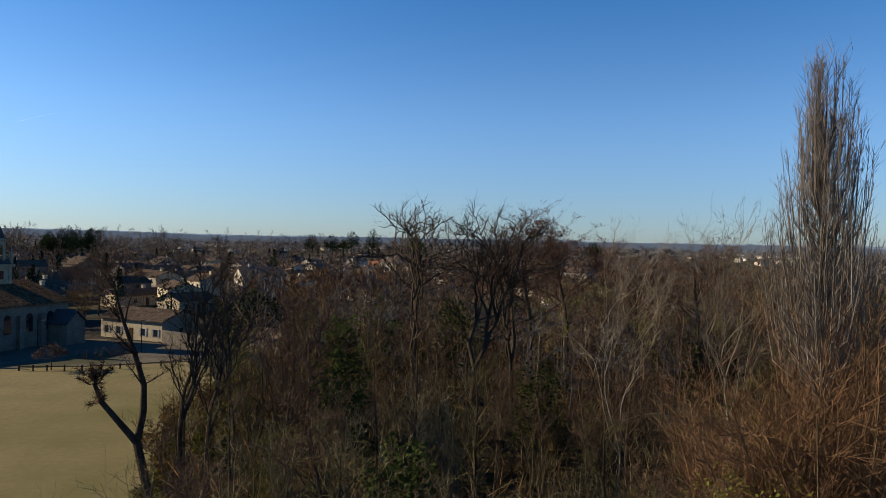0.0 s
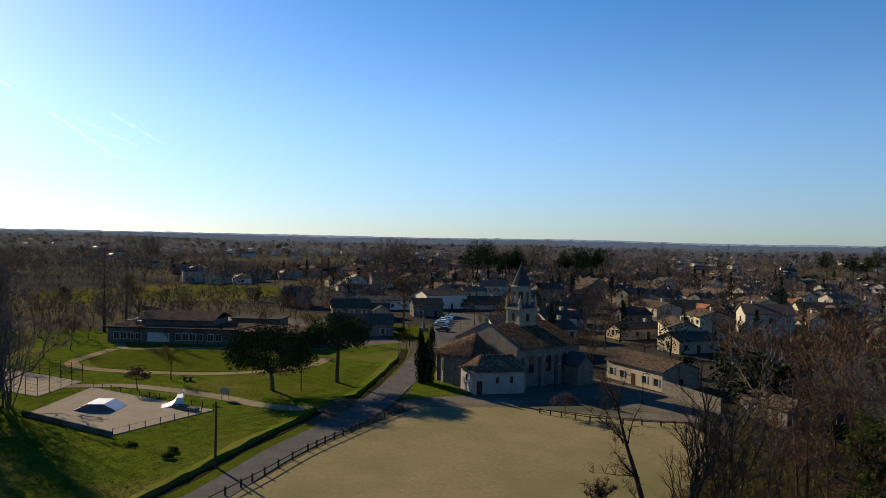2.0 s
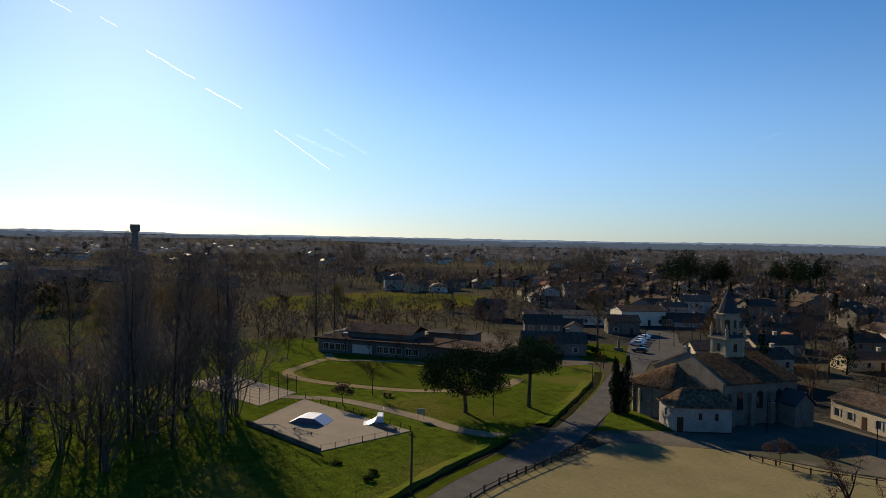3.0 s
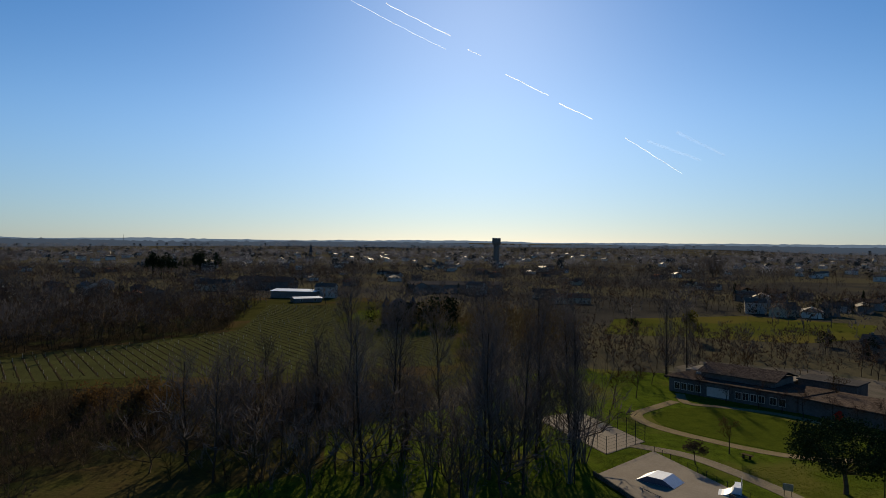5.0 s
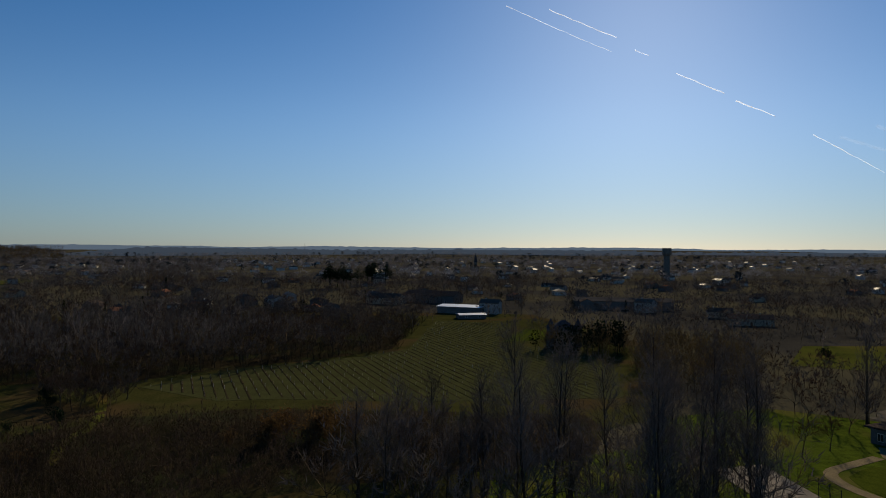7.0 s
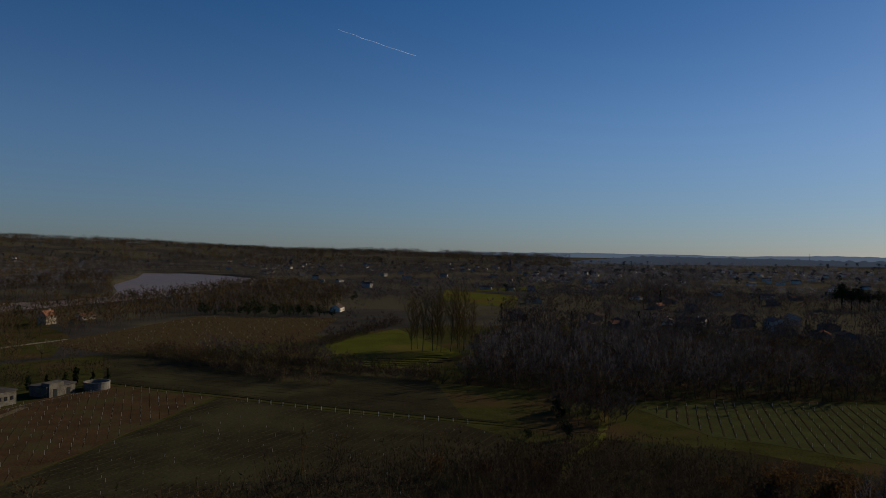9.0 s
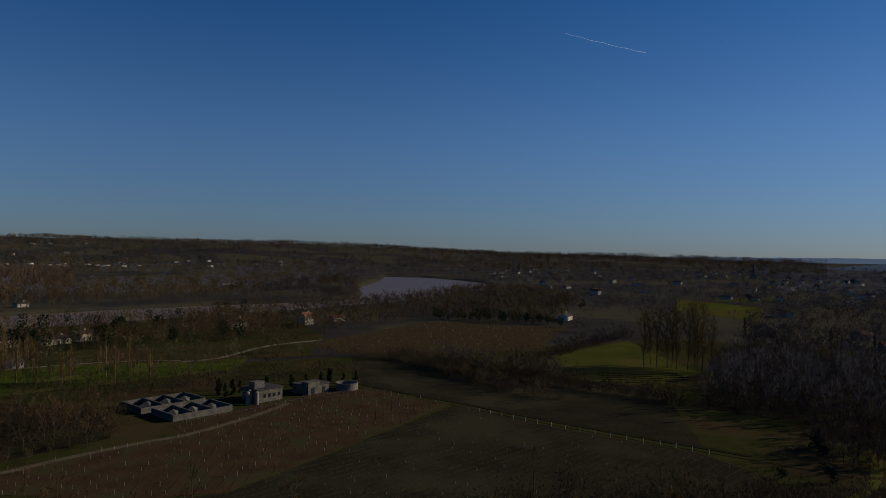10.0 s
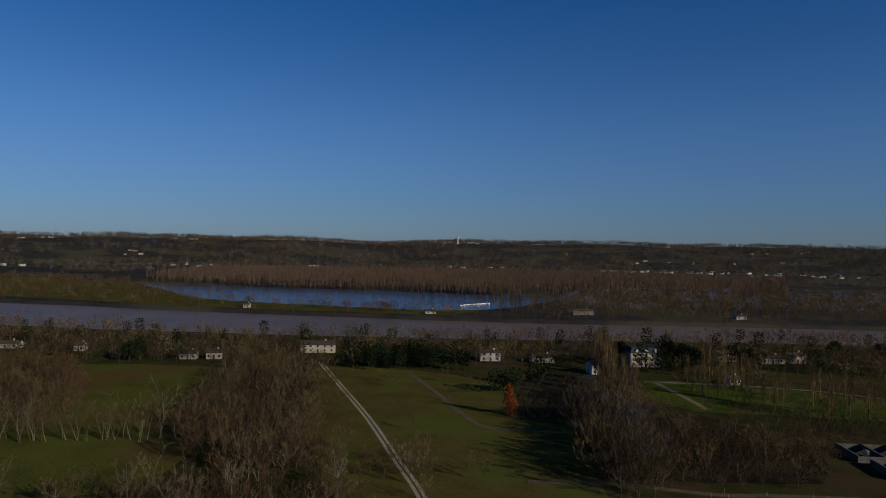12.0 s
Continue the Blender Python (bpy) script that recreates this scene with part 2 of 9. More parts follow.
M = dict(
    land=material("winter_land", (0.050, 0.047, 0.040), (0.024, 0.023, 0.021), scale=0.05, fine=20, bump=0.3, patch=(0.062, 0.056, 0.036), patch_scale=0.006, patch_at=(0.47, 0.55)),
    sand=material("sandy_gravel", (0.174, 0.148, 0.080), (0.130, 0.110, 0.061), scale=0.12, fine=14, bump=0.01, patch=(0.100, 0.094, 0.044), patch_scale=0.05, patch_at=(0.46, 0.70)),
    blade=material("grass_blades", (0.107, 0.125, 0.020), (0.062, 0.076, 0.012), scale=0.5, fine=7, vary=0.3, through=0.5),
    grass=material("winter_grass", (0.074, 0.100, 0.012), (0.026, 0.040, 0.006), scale=0.5, fine=7, bump=0.2, patch=(0.080, 0.080, 0.019), patch_scale=0.06),
    lawn=material("bright_lawn", (0.056, 0.069, 0.009), (0.030, 0.042, 0.006), scale=0.35, fine=9, bump=0.1),
    pasture=material("pasture_grass", (0.070, 0.075, 0.014), (0.040, 0.046, 0.010), scale=0.06, fine=18, bump=0.05, patch=(0.078, 0.068, 0.018), patch_scale=0.025),
    meadow=material("meadow_grass", (0.085, 0.089, 0.016), (0.049, 0.052, 0.011), scale=0.06, fine=16, bump=0.08, patch=(0.082, 0.057, 0.018), patch_scale=0.02, patch_at=(0.5, 0.62)),
    rough_grass=material("rough_grass", (0.049, 0.049, 0.015), (0.023, 0.024, 0.008), scale=0.12, fine=12, bump=0.12, patch=(0.053, 0.037, 0.017), patch_scale=0.03),
    soil=material("dark_field", (0.034, 0.031, 0.017), (0.018, 0.016, 0.010), scale=0.08, fine=16, bump=0.1, patch=(0.040, 0.037, 0.019), patch_scale=0.03),
    red_soil=material("red_vine_soil", (0.070, 0.043, 0.022), (0.034, 0.022, 0.012), scale=0.15, fine=10, bump=0.1, patch=(0.048, 0.042, 0.019), patch_scale=0.1),
    vine_soil=material("vine_grass", (0.053, 0.057, 0.021), (0.030, 0.032, 0.014), scale=0.15, fine=10, bump=0.08),
    asphalt=material("worn_asphalt", (0.092, 0.088, 0.084), (0.060, 0.058, 0.056), scale=0.4, fine=10, bump=0.005),
    gravel=material("pale_gravel", (0.200, 0.172, 0.124), (0.128, 0.108, 0.080), scale=0.3, fine=10, bump=0.01),
    court=material("grey_gravel_court", (0.120, 0.106, 0.086), (0.070, 0.062, 0.052), scale=0.2, fine=12, bump=0.02, patch=(0.060, 0.060, 0.040), patch_scale=0.08),
    # blue-grey of the ramp side lying in shade, kept as a colour
    panel=material("shaded_blue_grey_panel", (0.085, 0.105, 0.150), (0.050, 0.062, 0.090), scale=0.5, rough=0.4, spec=0.3),
    path=material("dirt_path", (0.200, 0.160, 0.096), (0.126, 0.100, 0.058), scale=0.3, fine=10, bump=0.02),
    drive=material("white_gravel_drive", (0.330, 0.285, 0.205), (0.210, 0.180, 0.128), scale=0.4, fine=9, bump=0.02),
    track=material("dirt_track", (0.125, 0.099, 0.060), (0.066, 0.056, 0.033), scale=0.3, fine=10, bump=0.03),
    slab=material("pale_concrete", (0.227, 0.200, 0.163), (0.182, 0.158, 0.129), scale=0.25, fine=12, bump=0.003),
    old_concrete=material("stained_concrete", (0.150, 0.138, 0.112), (0.052, 0.049, 0.042), scale=0.5, fine=8, bump=0.02),
    dry_strip=material("dry_grass_strips", (0.058, 0.051, 0.028), (0.026, 0.023, 0.013), scale=0.15, fine=8, bump=0.04),
    concrete=material("grey_concrete", (0.187, 0.174, 0.149), (0.093, 0.085, 0.075), scale=0.3, fine=10, bump=0.01),
    # leaf litter made very dark, with the shade under trees in its colour
    litter=material("shaded_leaf_litter", (0.033, 0.025, 0.014), (0.014, 0.012, 0.007), scale=0.3, fine=8, bump=0.15, patch=(0.027, 0.029, 0.012), patch_scale=0.06),
    vine_strip=material("vine_strip", (0.039, 0.032, 0.017), (0.023, 0.020, 0.012), scale=0.6, fine=6, bump=0.05),
    ditch=material("ditch_earth", (0.026, 0.026, 0.013), scale=0.5, bump=0.1),
    river=water_material("river_water", (0.150, 0.098, 0.050), 0.36, 0.8, 0.06),
    lake=water_material("lake_water", (0.012, 0.03, 0.055), 0.12, 0.9, 0.5),
    bark=material("grey_bark", (0.100, 0.075, 0.048), (0.045, 0.034, 0.023), scale=2.0, fine=6, bump=0.03, vary=0.35),
    pale_bark=material("pale_bark", (0.215, 0.190, 0.152), (0.100, 0.088, 0.069), scale=1.5, fine=6, bump=0.02, vary=0.25),
    dark_bark=material("dark_brown_bark", (0.052, 0.041, 0.032), (0.023, 0.019, 0.015), scale=2.0, fine=6, bump=0.04, vary=0.3),
    wood_twig=material("grey_olive_twigs", (0.116, 0.093, 0.055), (0.039, 0.032, 0.020), scale=0.12, fine=9, vary=0.5, patch=(0.059, 0.059, 0.020), patch_scale=0.09, patch_at=(0.46, 0.6), through=0.12),
    wood_red=material("purple_brown_twigs", (0.077, 0.053, 0.040), (0.032, 0.022, 0.018), scale=0.1, fine=9, vary=0.5, through=0.12),
    twig=material("bare_twigs", (0.114, 0.080, 0.034), (0.045, 0.033, 0.016), scale=0.07, fine=9, vary=0.5, through=0.12),
    brown_twig=material("orange_brown_twigs", (0.118, 0.069, 0.041), (0.048, 0.030, 0.018), scale=0.1, fine=9, vary=0.5, through=0.13),
    red_twig=material("reddish_twigs", (0.116, 0.068, 0.030), (0.048, 0.030, 0.015), scale=0.07, fine=9, vary=0.45, through=0.12),
    dry_twig=material("dry_brown_twigs", (0.153, 0.109, 0.043), (0.069, 0.050, 0.022), scale=0.07, fine=9, vary=0.4, through=0.12),
    pale_twig=material("pale_twigs", (0.191, 0.153, 0.078), (0.089, 0.073, 0.041), scale=0.07, fine=9, vary=0.35, through=0.12),
    poplar_twig=material("grey_poplar_shoots", (0.150, 0.132, 0.118), (0.068, 0.060, 0.054), scale=0.2, fine=9, vary=0.4, through=0.2),
    # twigs lightened to grey, haze over the grove being part of the colour
    hazy_grove_twig=material("hazy_grove_twigs", (0.135, 0.118, 0.110), (0.062, 0.054, 0.051), scale=0.1, fine=9, vary=0.5, through=0.15),
    # warm tone taken out of these twigs to suggest haze in the woods
    wood_grey=material("grey_brown_twigs", (0.084, 0.078, 0.077), (0.036, 0.034, 0.034), scale=0.1, fine=9, vary=0.5, through=0.12),
    white_twig=material("pale_grey_twigs", (0.165, 0.144, 0.114), (0.078, 0.067, 0.053), scale=0.2, fine=9, vary=0.4, through=0.12),
    pale_rod=material("grey_green_rods", (0.200, 0.176, 0.116), (0.084, 0.074, 0.048), scale=0.2, fine=9, vary=0.5, through=0.12),
    brown_leaf=material("dead_brown_leaves", (0.098, 0.058, 0.044), (0.046, 0.028, 0.023), scale=0.4, fine=6, vary=0.5, through=0.2),
    yellow_leaf=material("yellow_green_leaves", (0.125, 0.118, 0.028), (0.050, 0.052, 0.014), scale=0.5, fine=6, vary=0.5, through=0.35),
    thicket=material("thicket_twigs", (0.050, 0.036, 0.022), (0.020, 0.015, 0.010), scale=0.07, fine=9, vary=0.5, patch=(0.040, 0.037, 0.015), patch_scale=0.05, through=0.1),
    plantation_twig=material("plantation_twigs", (0.134, 0.093, 0.061), (0.064, 0.045, 0.031), scale=0.03, fine=9, vary=0.4, through=0.12),
    dry_meadow=material("dry_meadow_grass", (0.091, 0.075, 0.018), (0.052, 0.045, 0.012), scale=0.08, fine=14, bump=0.1, patch=(0.073, 0.078, 0.016), patch_scale=0.03, patch_at=(0.5, 0.62)),
    # brighter copy of the far twigs, with the front-lit look in its colour
    lit_hill_twig=material("lit_hillside_twigs", (0.190, 0.158, 0.140), (0.074, 0.062, 0.058), scale=0.05, fine=6, vary=0.4, through=0.12),
    # pale blue-grey of distance haze put into the twig colour
    hazy_far_twig=material("hazy_distant_twigs", (0.180, 0.182, 0.205), (0.088, 0.090, 0.104), scale=0.05, fine=6, vary=0.4, through=0.3),
    # pine green lifted and greyed, with distance haze in the colour
    hazy_far_pine=material("hazy_distant_pine", (0.058, 0.070, 0.068), (0.030, 0.037, 0.037), scale=0.05, fine=6, vary=0.4),
    ochre=material("ochre_leaves", (0.125, 0.075, 0.030), (0.062, 0.037, 0.016), scale=0.3, fine=6, vary=0.4, through=0.25),
    olive=material("olive_leaves", (0.079, 0.072, 0.016), (0.033, 0.033, 0.009), scale=0.3, fine=6, vary=0.4, through=0.35),
    rust=material("rust_leaves", (0.300, 0.085, 0.030), (0.150, 0.045, 0.018), scale=0.4, fine=6, vary=0.3, through=0.35),
    needles=material("pine_needles", (0.039, 0.055, 0.019), (0.015, 0.024, 0.011), scale=0.4, fine=6, vary=0.4),
    evergreen=material("dark_evergreen", (0.020, 0.029, 0.012), (0.008, 0.013, 0.006), scale=0.3, fine=6, vary=0.4),
    ivy=material("ivy_leaves", (0.037, 0.048, 0.015), (0.015, 0.022, 0.007), scale=0.4, fine=6, vary=0.4, through=0.35),
    cream=material("cream_render", (0.400, 0.345, 0.250), (0.270, 0.230, 0.170), scale=0.25, fine=8, bump=0.004, vary=0.2),
    white=material("white_render", (0.501, 0.466, 0.398), (0.398, 0.363, 0.303), scale=0.2, fine=8, bump=0.003, vary=0.1),
    grey_wall=material("grey_render", (0.150, 0.136, 0.120), (0.090, 0.081, 0.072), scale=0.25, fine=8, bump=0.004, vary=0.25),
    dull_white=material("dull_white_render", (0.360, 0.335, 0.290), (0.230, 0.212, 0.184), scale=0.5, fine=7, bump=0.004, vary=0.15),
    stone=material("old_limestone", (0.215, 0.190, 0.150), (0.118, 0.104, 0.084), scale=0.5, fine=6, bump=0.02, vary=0.1),
    pale_stone=material("dressed_limestone", (0.33, 0.285, 0.20), (0.20, 0.17, 0.12), scale=0.8, fine=6, bump=0.01, vary=0.1),
    tiles=tile_material("clay_roof_tiles", (0.080, 0.061, 0.048), (0.042, 0.033, 0.028)),
    red_tiles=tile_material("red_roof_tiles", (0.184, 0.089, 0.051), (0.102, 0.051, 0.034)),
    church_tiles=tile_material("mottled_church_tiles", (0.148, 0.099, 0.061), (0.064, 0.044, 0.030), pitch=0.42),
    slate=material("slate_roof", (0.06, 0.062, 0.068), (0.035, 0.036, 0.04), scale=0.6, rough=0.5, vary=0.2),
    weathered_roof=material("weathered_roofs", (0.105, 0.075, 0.056), (0.060, 0.044, 0.034), scale=0.3, rough=0.6, spec=0.06, vary=0.3),
    metal_roof=material("sheet_metal_roof", (0.62, 0.62, 0.62), (0.50, 0.50, 0.50), scale=0.1, rough=0.35, spec=0.6),
    dark_roof=material("dark_flat_roof", (0.075, 0.07, 0.066), (0.045, 0.042, 0.04), scale=0.2, vary=0.2),
    glass=material("window_glass", (0.02, 0.022, 0.025), scale=1, rough=0.08, spec=0.6),
    shutter=material("grey_shutter", (0.30, 0.32, 0.33), scale=0.5, vary=0.3),
    door=material("brown_door", (0.075, 0.045, 0.03), scale=1.0),
    wood=material("weathered_wood", (0.085, 0.062, 0.04), (0.045, 0.034, 0.024), scale=3, fine=4, bump=0.004),
    metal=material("galvanised_steel", (0.33, 0.34, 0.35), scale=2, rough=0.4, metal=0.9),
    dark_metal=material("dark_steel", (0.03, 0.035, 0.035), scale=2, rough=0.5),
    white_metal=material("white_plastic", (0.80, 0.80, 0.80), (0.72, 0.72, 0.72), scale=1, rough=0.4),
    ramp=material("ramp_panel", (0.552, 0.570, 0.596), (0.445, 0.463, 0.490), scale=0.5, rough=0.35, spec=0.5),
    red=material("red_paint", (0.45, 0.03, 0.02), scale=1),
    tyre=material("tyre_rubber", (0.015, 0.015, 0.015), scale=5),
    stake=material("pale_stakes", (0.52, 0.50, 0.45), scale=1, vary=0.3),
)


def car_paint(name, colour):
    return material(name, colour, tuple(c * 0.9 for c in colour), scale=1, rough=0.25, spec=0.6)


def cloud_material(name, alpha):
    """Thin ice cloud, lit through by the sun."""
    m = bpy.data.materials.new(name)
    m.use_nodes = True
    n, l = m.node_tree.nodes, m.node_tree.links
    n.clear()
    out, mix, clear, lit, geo, tex, rg = (n.new(k) for k in ("ShaderNodeOutputMaterial", "ShaderNodeMixShader", "ShaderNodeBsdfTransparent", "ShaderNodeBsdfTranslucent", "ShaderNodeNewGeometry", "ShaderNodeTexNoise", "ShaderNodeMapRange"))
    both, dif = n.new("ShaderNodeAddShader"), n.new("ShaderNodeBsdfDiffuse")
    lit.inputs["Color"].default_value = dif.inputs["Color"].default_value = (0.9, 0.9, 0.9, 1)
    l.new(lit.outputs[0], both.inputs[0]), l.new(dif.outputs[0], both.inputs[1])
    tex.inputs["Scale"].default_value, tex.inputs["Detail"].default_value = 0.012, 5
    rg.inputs["From Min"].default_value, rg.inputs["From Max"].default_value, rg.inputs["To Max"].default_value = 0.2, 0.5, alpha
    l.new(geo.outputs["Position"], tex.inputs["Vector"]), l.new(tex.outputs["Fac"], rg.inputs["Value"]), l.new(rg.outputs["Result"], mix.inputs["Fac"])
    l.new(clear.outputs[0], mix.inputs[1]), l.new(both.outputs[0], mix.inputs[2]), l.new(mix.outputs[0], out.inputs["Surface"])
    return m


M["contrail"] = cloud_material("contrail_ice", 0.24)
M["faint"] = cloud_material("faint_cirrus", 0.025)


# ================= mesh helpers =================
class Geo:
    """Gathers vertices and faces of one mesh."""

    def __init__(self):
        self.v, self.f = [], []

    def add(self, verts, faces):
        k = len(self.v)
        self.v.extend(verts)
        self.f.extend([tuple(i + k for i in f) for f in faces])
        return self

    def box(self, x0, x1, y0, y1, z0, z1, turn=0.0, at=(0, 0)):
        c, s = math.cos(turn), math.sin(turn)
        vs = [(x, y, z) for z in (z0, z1) for x, y in ((x0, y0), (x1, y0), (x1, y1), (x0, y1))]
        vs = [(at[0] + c * x - s * y, at[1] + s * x + c * y, z) for x, y, z in vs]
        return self.add(vs, [(3, 2, 1, 0), (4, 5, 6, 7), (0, 1, 5, 4), (1, 2, 6, 5), (2, 3, 7, 6), (3, 0, 4, 7)])

    def prism(self, outline, z0, z1):
        """A block over a plan outline, anticlockwise."""
        n = len(outline)
        vs = [(x, y, z0) for x, y in outline] + [(x, y, z1) for x, y in outline]
        return self.add(vs, [tuple(reversed(range(n))), tuple(range(n, 2 * n))] + [(i, (i + 1) % n, n + (i + 1) % n, n + i) for i in range(n)])

    def lathe(self, profile, n=12, at=(0, 0, 0), phase=0.0):
        """Rings of radius r at height z, from the foot up, closed at both ends."""
        vs, fs = [], []
        for r, z in profile:
            vs += [(at[0] + r * math.cos(phase + 2 * math.pi * i / n), at[1] + r * math.sin(phase + 2 * math.pi * i / n), at[2] + z) for i in range(n)]
        for k in range(len(profile) - 1):
            fs += [(k * n + i, k * n + (i + 1) % n, (k + 1) * n + (i + 1) % n, (k + 1) * n + i) for i in range(n)]
        fs += [tuple(reversed(range(n))), tuple(range((len(profile) - 1) * n, len(profile) * n))]
        return self.add(vs, fs)

    def tube(self, pts, radii, n=4):
        vs, fs = [], []
        for k, (p, r) in enumerate(zip(pts, radii)):
            d = (pts[min(k + 1, len(pts) - 1)] - pts[max(k - 1, 0)]).normalized()
            a = d.orthogonal().normalized()
            b = d.cross(a)
            vs += [p + (a * math.cos(2 * math.pi * i / n) + b * math.sin(2 * math.pi * i / n)) * r for i in range(n)]
        for k in range(len(pts) - 1):
            fs += [(k * n + i, k * n + (i + 1) % n, (k + 1) * n + (i + 1) % n, (k + 1) * n + i) for i in range(n)]
        return self.add(vs, fs)

    def spike(self, p, q, r):
        d = (q - p)
        a = d.orthogonal().normalized() * r
        b = d.cross(a).normalized() * r
        return self.add([p + a, p - a * 0.5 + b * 0.87, p - a * 0.5 - b * 0.87, q], [(0, 1, 3), (1, 2, 3), (2, 0, 3)])

    def blade(self, p, q, r, rng):
        """A twig too thin to show its section."""
        a = (q - p).cross(Vector((rng.gauss(0, 1), rng.gauss(0, 1), rng.gauss(0, 1)))).normalized() * r
        return self.add([p + a, p - a, q], [(0, 1, 2)])

    def leaf(self, p, size, rng):
        a = Vector((rng.gauss(0, 1), rng.gauss(0, 1), rng.gauss(0, 1))).normalized()
        b = a.orthogonal().normalized()
        return self.add([p - a * size * 0.6, p + b * size * 0.45 + a * 0.2 * size, p + a * size * 0.7, p - b * size * 0.4], [(0, 1, 2), (0, 2, 3)])

    def mesh(self, name, mat):
        me = bpy.data.meshes.new(name)
        me.from_pydata([tuple(p) for p in self.v], [], self.f)
        me.materials.append(mat)
        return me


def obj(name, geo, mat, at=None):
    ob = new(name, geo.mesh(name, mat))
    if at is not None:
        ob.matrix_basis = at
    return ob


def part(name, geo, mat, parent, label=""):
    ob = obj(name, geo, mat)
    ob.parent = parent
    return tagged(ob, label)


def thing(name, label, category, group="", at=None):
    ob = new(name)
    ob.empty_display_size = 0.3
    if at is not None:
        ob.matrix_basis = at
    return tagged(ob, label, category, group)


def sheet(name, outline, z, mat, label):
    """A flat piece of ground with a little depth below its surface."""
    g = Geo().prism(outline, z - 0.3, z)
    return tagged(obj(name, g, mat), label, "ground", kind="structure")


def strip(name, line, widths, z, mat, label, category="road"):
    """A way of given width along a line, with a body below its surface."""
    g = Geo()
    n = len(line)
    ws = widths if isinstance(widths, (list, tuple)) else [widths] * n
    for k, (x, y) in enumerate(line):
        ax, ay = line[max(k - 1, 0)]
        bx, by = line[min(k + 1, n - 1)]
        d = Vector((bx - ax, by - ay)).normalized()
        w = ws[k] / 2
        g.v += [(x - d.y * w, y + d.x * w, z), (x + d.y * w, y - d.x * w, z), (x - d.y * w, y + d.x * w, z - 0.3), (x + d.y * w, y - d.x * w, z - 0.3)]
    for k in range(n - 1):
        a, b = 4 * k, 4 * k + 4
        g.f += [(a, a + 1, b + 1, b), (a + 2, a, b, b + 2), (a + 1, a + 3, b + 3, b + 1)]
    return tagged(obj(name, g, mat), label, category, kind="structure")


def smooth(line, k=4):
    """A rounder line through the same points."""
    out = []
    n = len(line)
    for i in range(n - 1):
        p0, p1, p2, p3 = (Vector(line[max(0, min(n - 1, j))]) for j in (i - 1, i, i + 1, i + 2))
        for s in range(k):
            t = s / k
            out.append(tuple(0.5 * (2 * p1 + (p2 - p0) * t + (2 * p0 - 5 * p1 + 4 * p2 - p3) * t * t + (3 * p1 - p0 - 3 * p2 + p3) * t ** 3)))
    return out + [tuple(line[-1])]


def inside(poly, x, y):
    hit = False
    j = len(poly) - 1
    for i in range(len(poly)):
        (xi, yi), (xj, yj) = poly[i], poly[j]
        if (yi > y) != (yj > y) and x < (xj - xi) * (y - yi) / (yj - yi) + xi:
            hit = not hit
        j = i
    return hit


def scatter(poly, gap, rng, avoid=(), limit=100000):
    """Points in an outline, about gap apart, on a shaken grid."""
    xs, ys = [p[0] for p in poly], [p[1] for p in poly]
    out = []
    y = min(ys)
    while y < max(ys):
        x = min(xs) + rng.random() * gap
        while x < max(xs):
            px, py = x + rng.uniform(-0.45, 0.45) * gap, y + rng.uniform(-0.45, 0.45) * gap
            if inside(poly, px, py) and not any(inside(a, px, py) for a in avoid):
                out.append((px, py))
            x += gap
        y += gap
    rng.shuffle(out)
    return out[:limit]


def along(line, gap, rng, shake=0.0):
    out = []
    for (ax, ay), (bx, by) in zip(line, line[1:]):
        n = max(1, int(math.hypot(bx - ax, by - ay) / gap))
        for i in range(n):
            t = (i + rng.uniform(-0.3, 0.3) * (shake > 0)) / n
            out.append((ax + (bx - ax) * t + rng.uniform(-shake, shake), ay + (by - ay) * t + rng.uniform(-shake, shake)))
    return out


# ================= terrain =================
NEAR_BANK = [(1500, -60), (900, -170), (560, -292), (440, -330), (330, -372), (220, -425), (100, -490), (0, -545), (-100, -592), (-200, -642), (-310, -706), (-400, -800), (-480, -905), (-585, -1000), (-640, -1110)]
FAR_BANK = [(-655, -1250), (-640, -1390), (-560, -1425), (-470, -1220), (-353, -1002), (-305, -850), (-272, -775), (-200, -738), (-110, -722), (-17, -690), (99, -636), (184, -590), (284, -551), (355, -528), (439, -502), (535, -474), (641, -456), (732, -428), (1500, -290)]
RIVER = NEAR_BANK + FAR_BANK
LAKE = [(925, -735), (735, -640), (600, -575), (500, -578), (400, -592), (320, -612), (284, -660), (272, -760), (280, -850), (310, -905), (470, -888), (594, -862), (760, -820)]

LAKE = smooth(LAKE + LAKE[:1])[:-1]


def edge_distance(poly, x, y):
    """Distance to an outline; minus inside it."""
    d = np.full(x.shape, 1e9)
    ins = np.zeros(x.shape, bool)
    for (ax, ay), (bx, by) in zip(poly, poly[1:] + poly[:1]):
        ex, ey = bx - ax, by - ay
        t = np.clip(((x - ax) * ex + (y - ay) * ey) / (ex * ex + ey * ey), 0, 1)
        d = np.minimum(d, np.hypot(x - ax - t * ex, y - ay - t * ey))
        if by != ay:
            ins ^= ((ay > y) != (by > y)) & (x < ex * (y - ay) / ey + ax)
    return np.where(ins, -d, d)


def step(a, b, v):
    t = np.clip((v - a) / (b - a), 0, 1)
    return t * t * (3 - 2 * t)


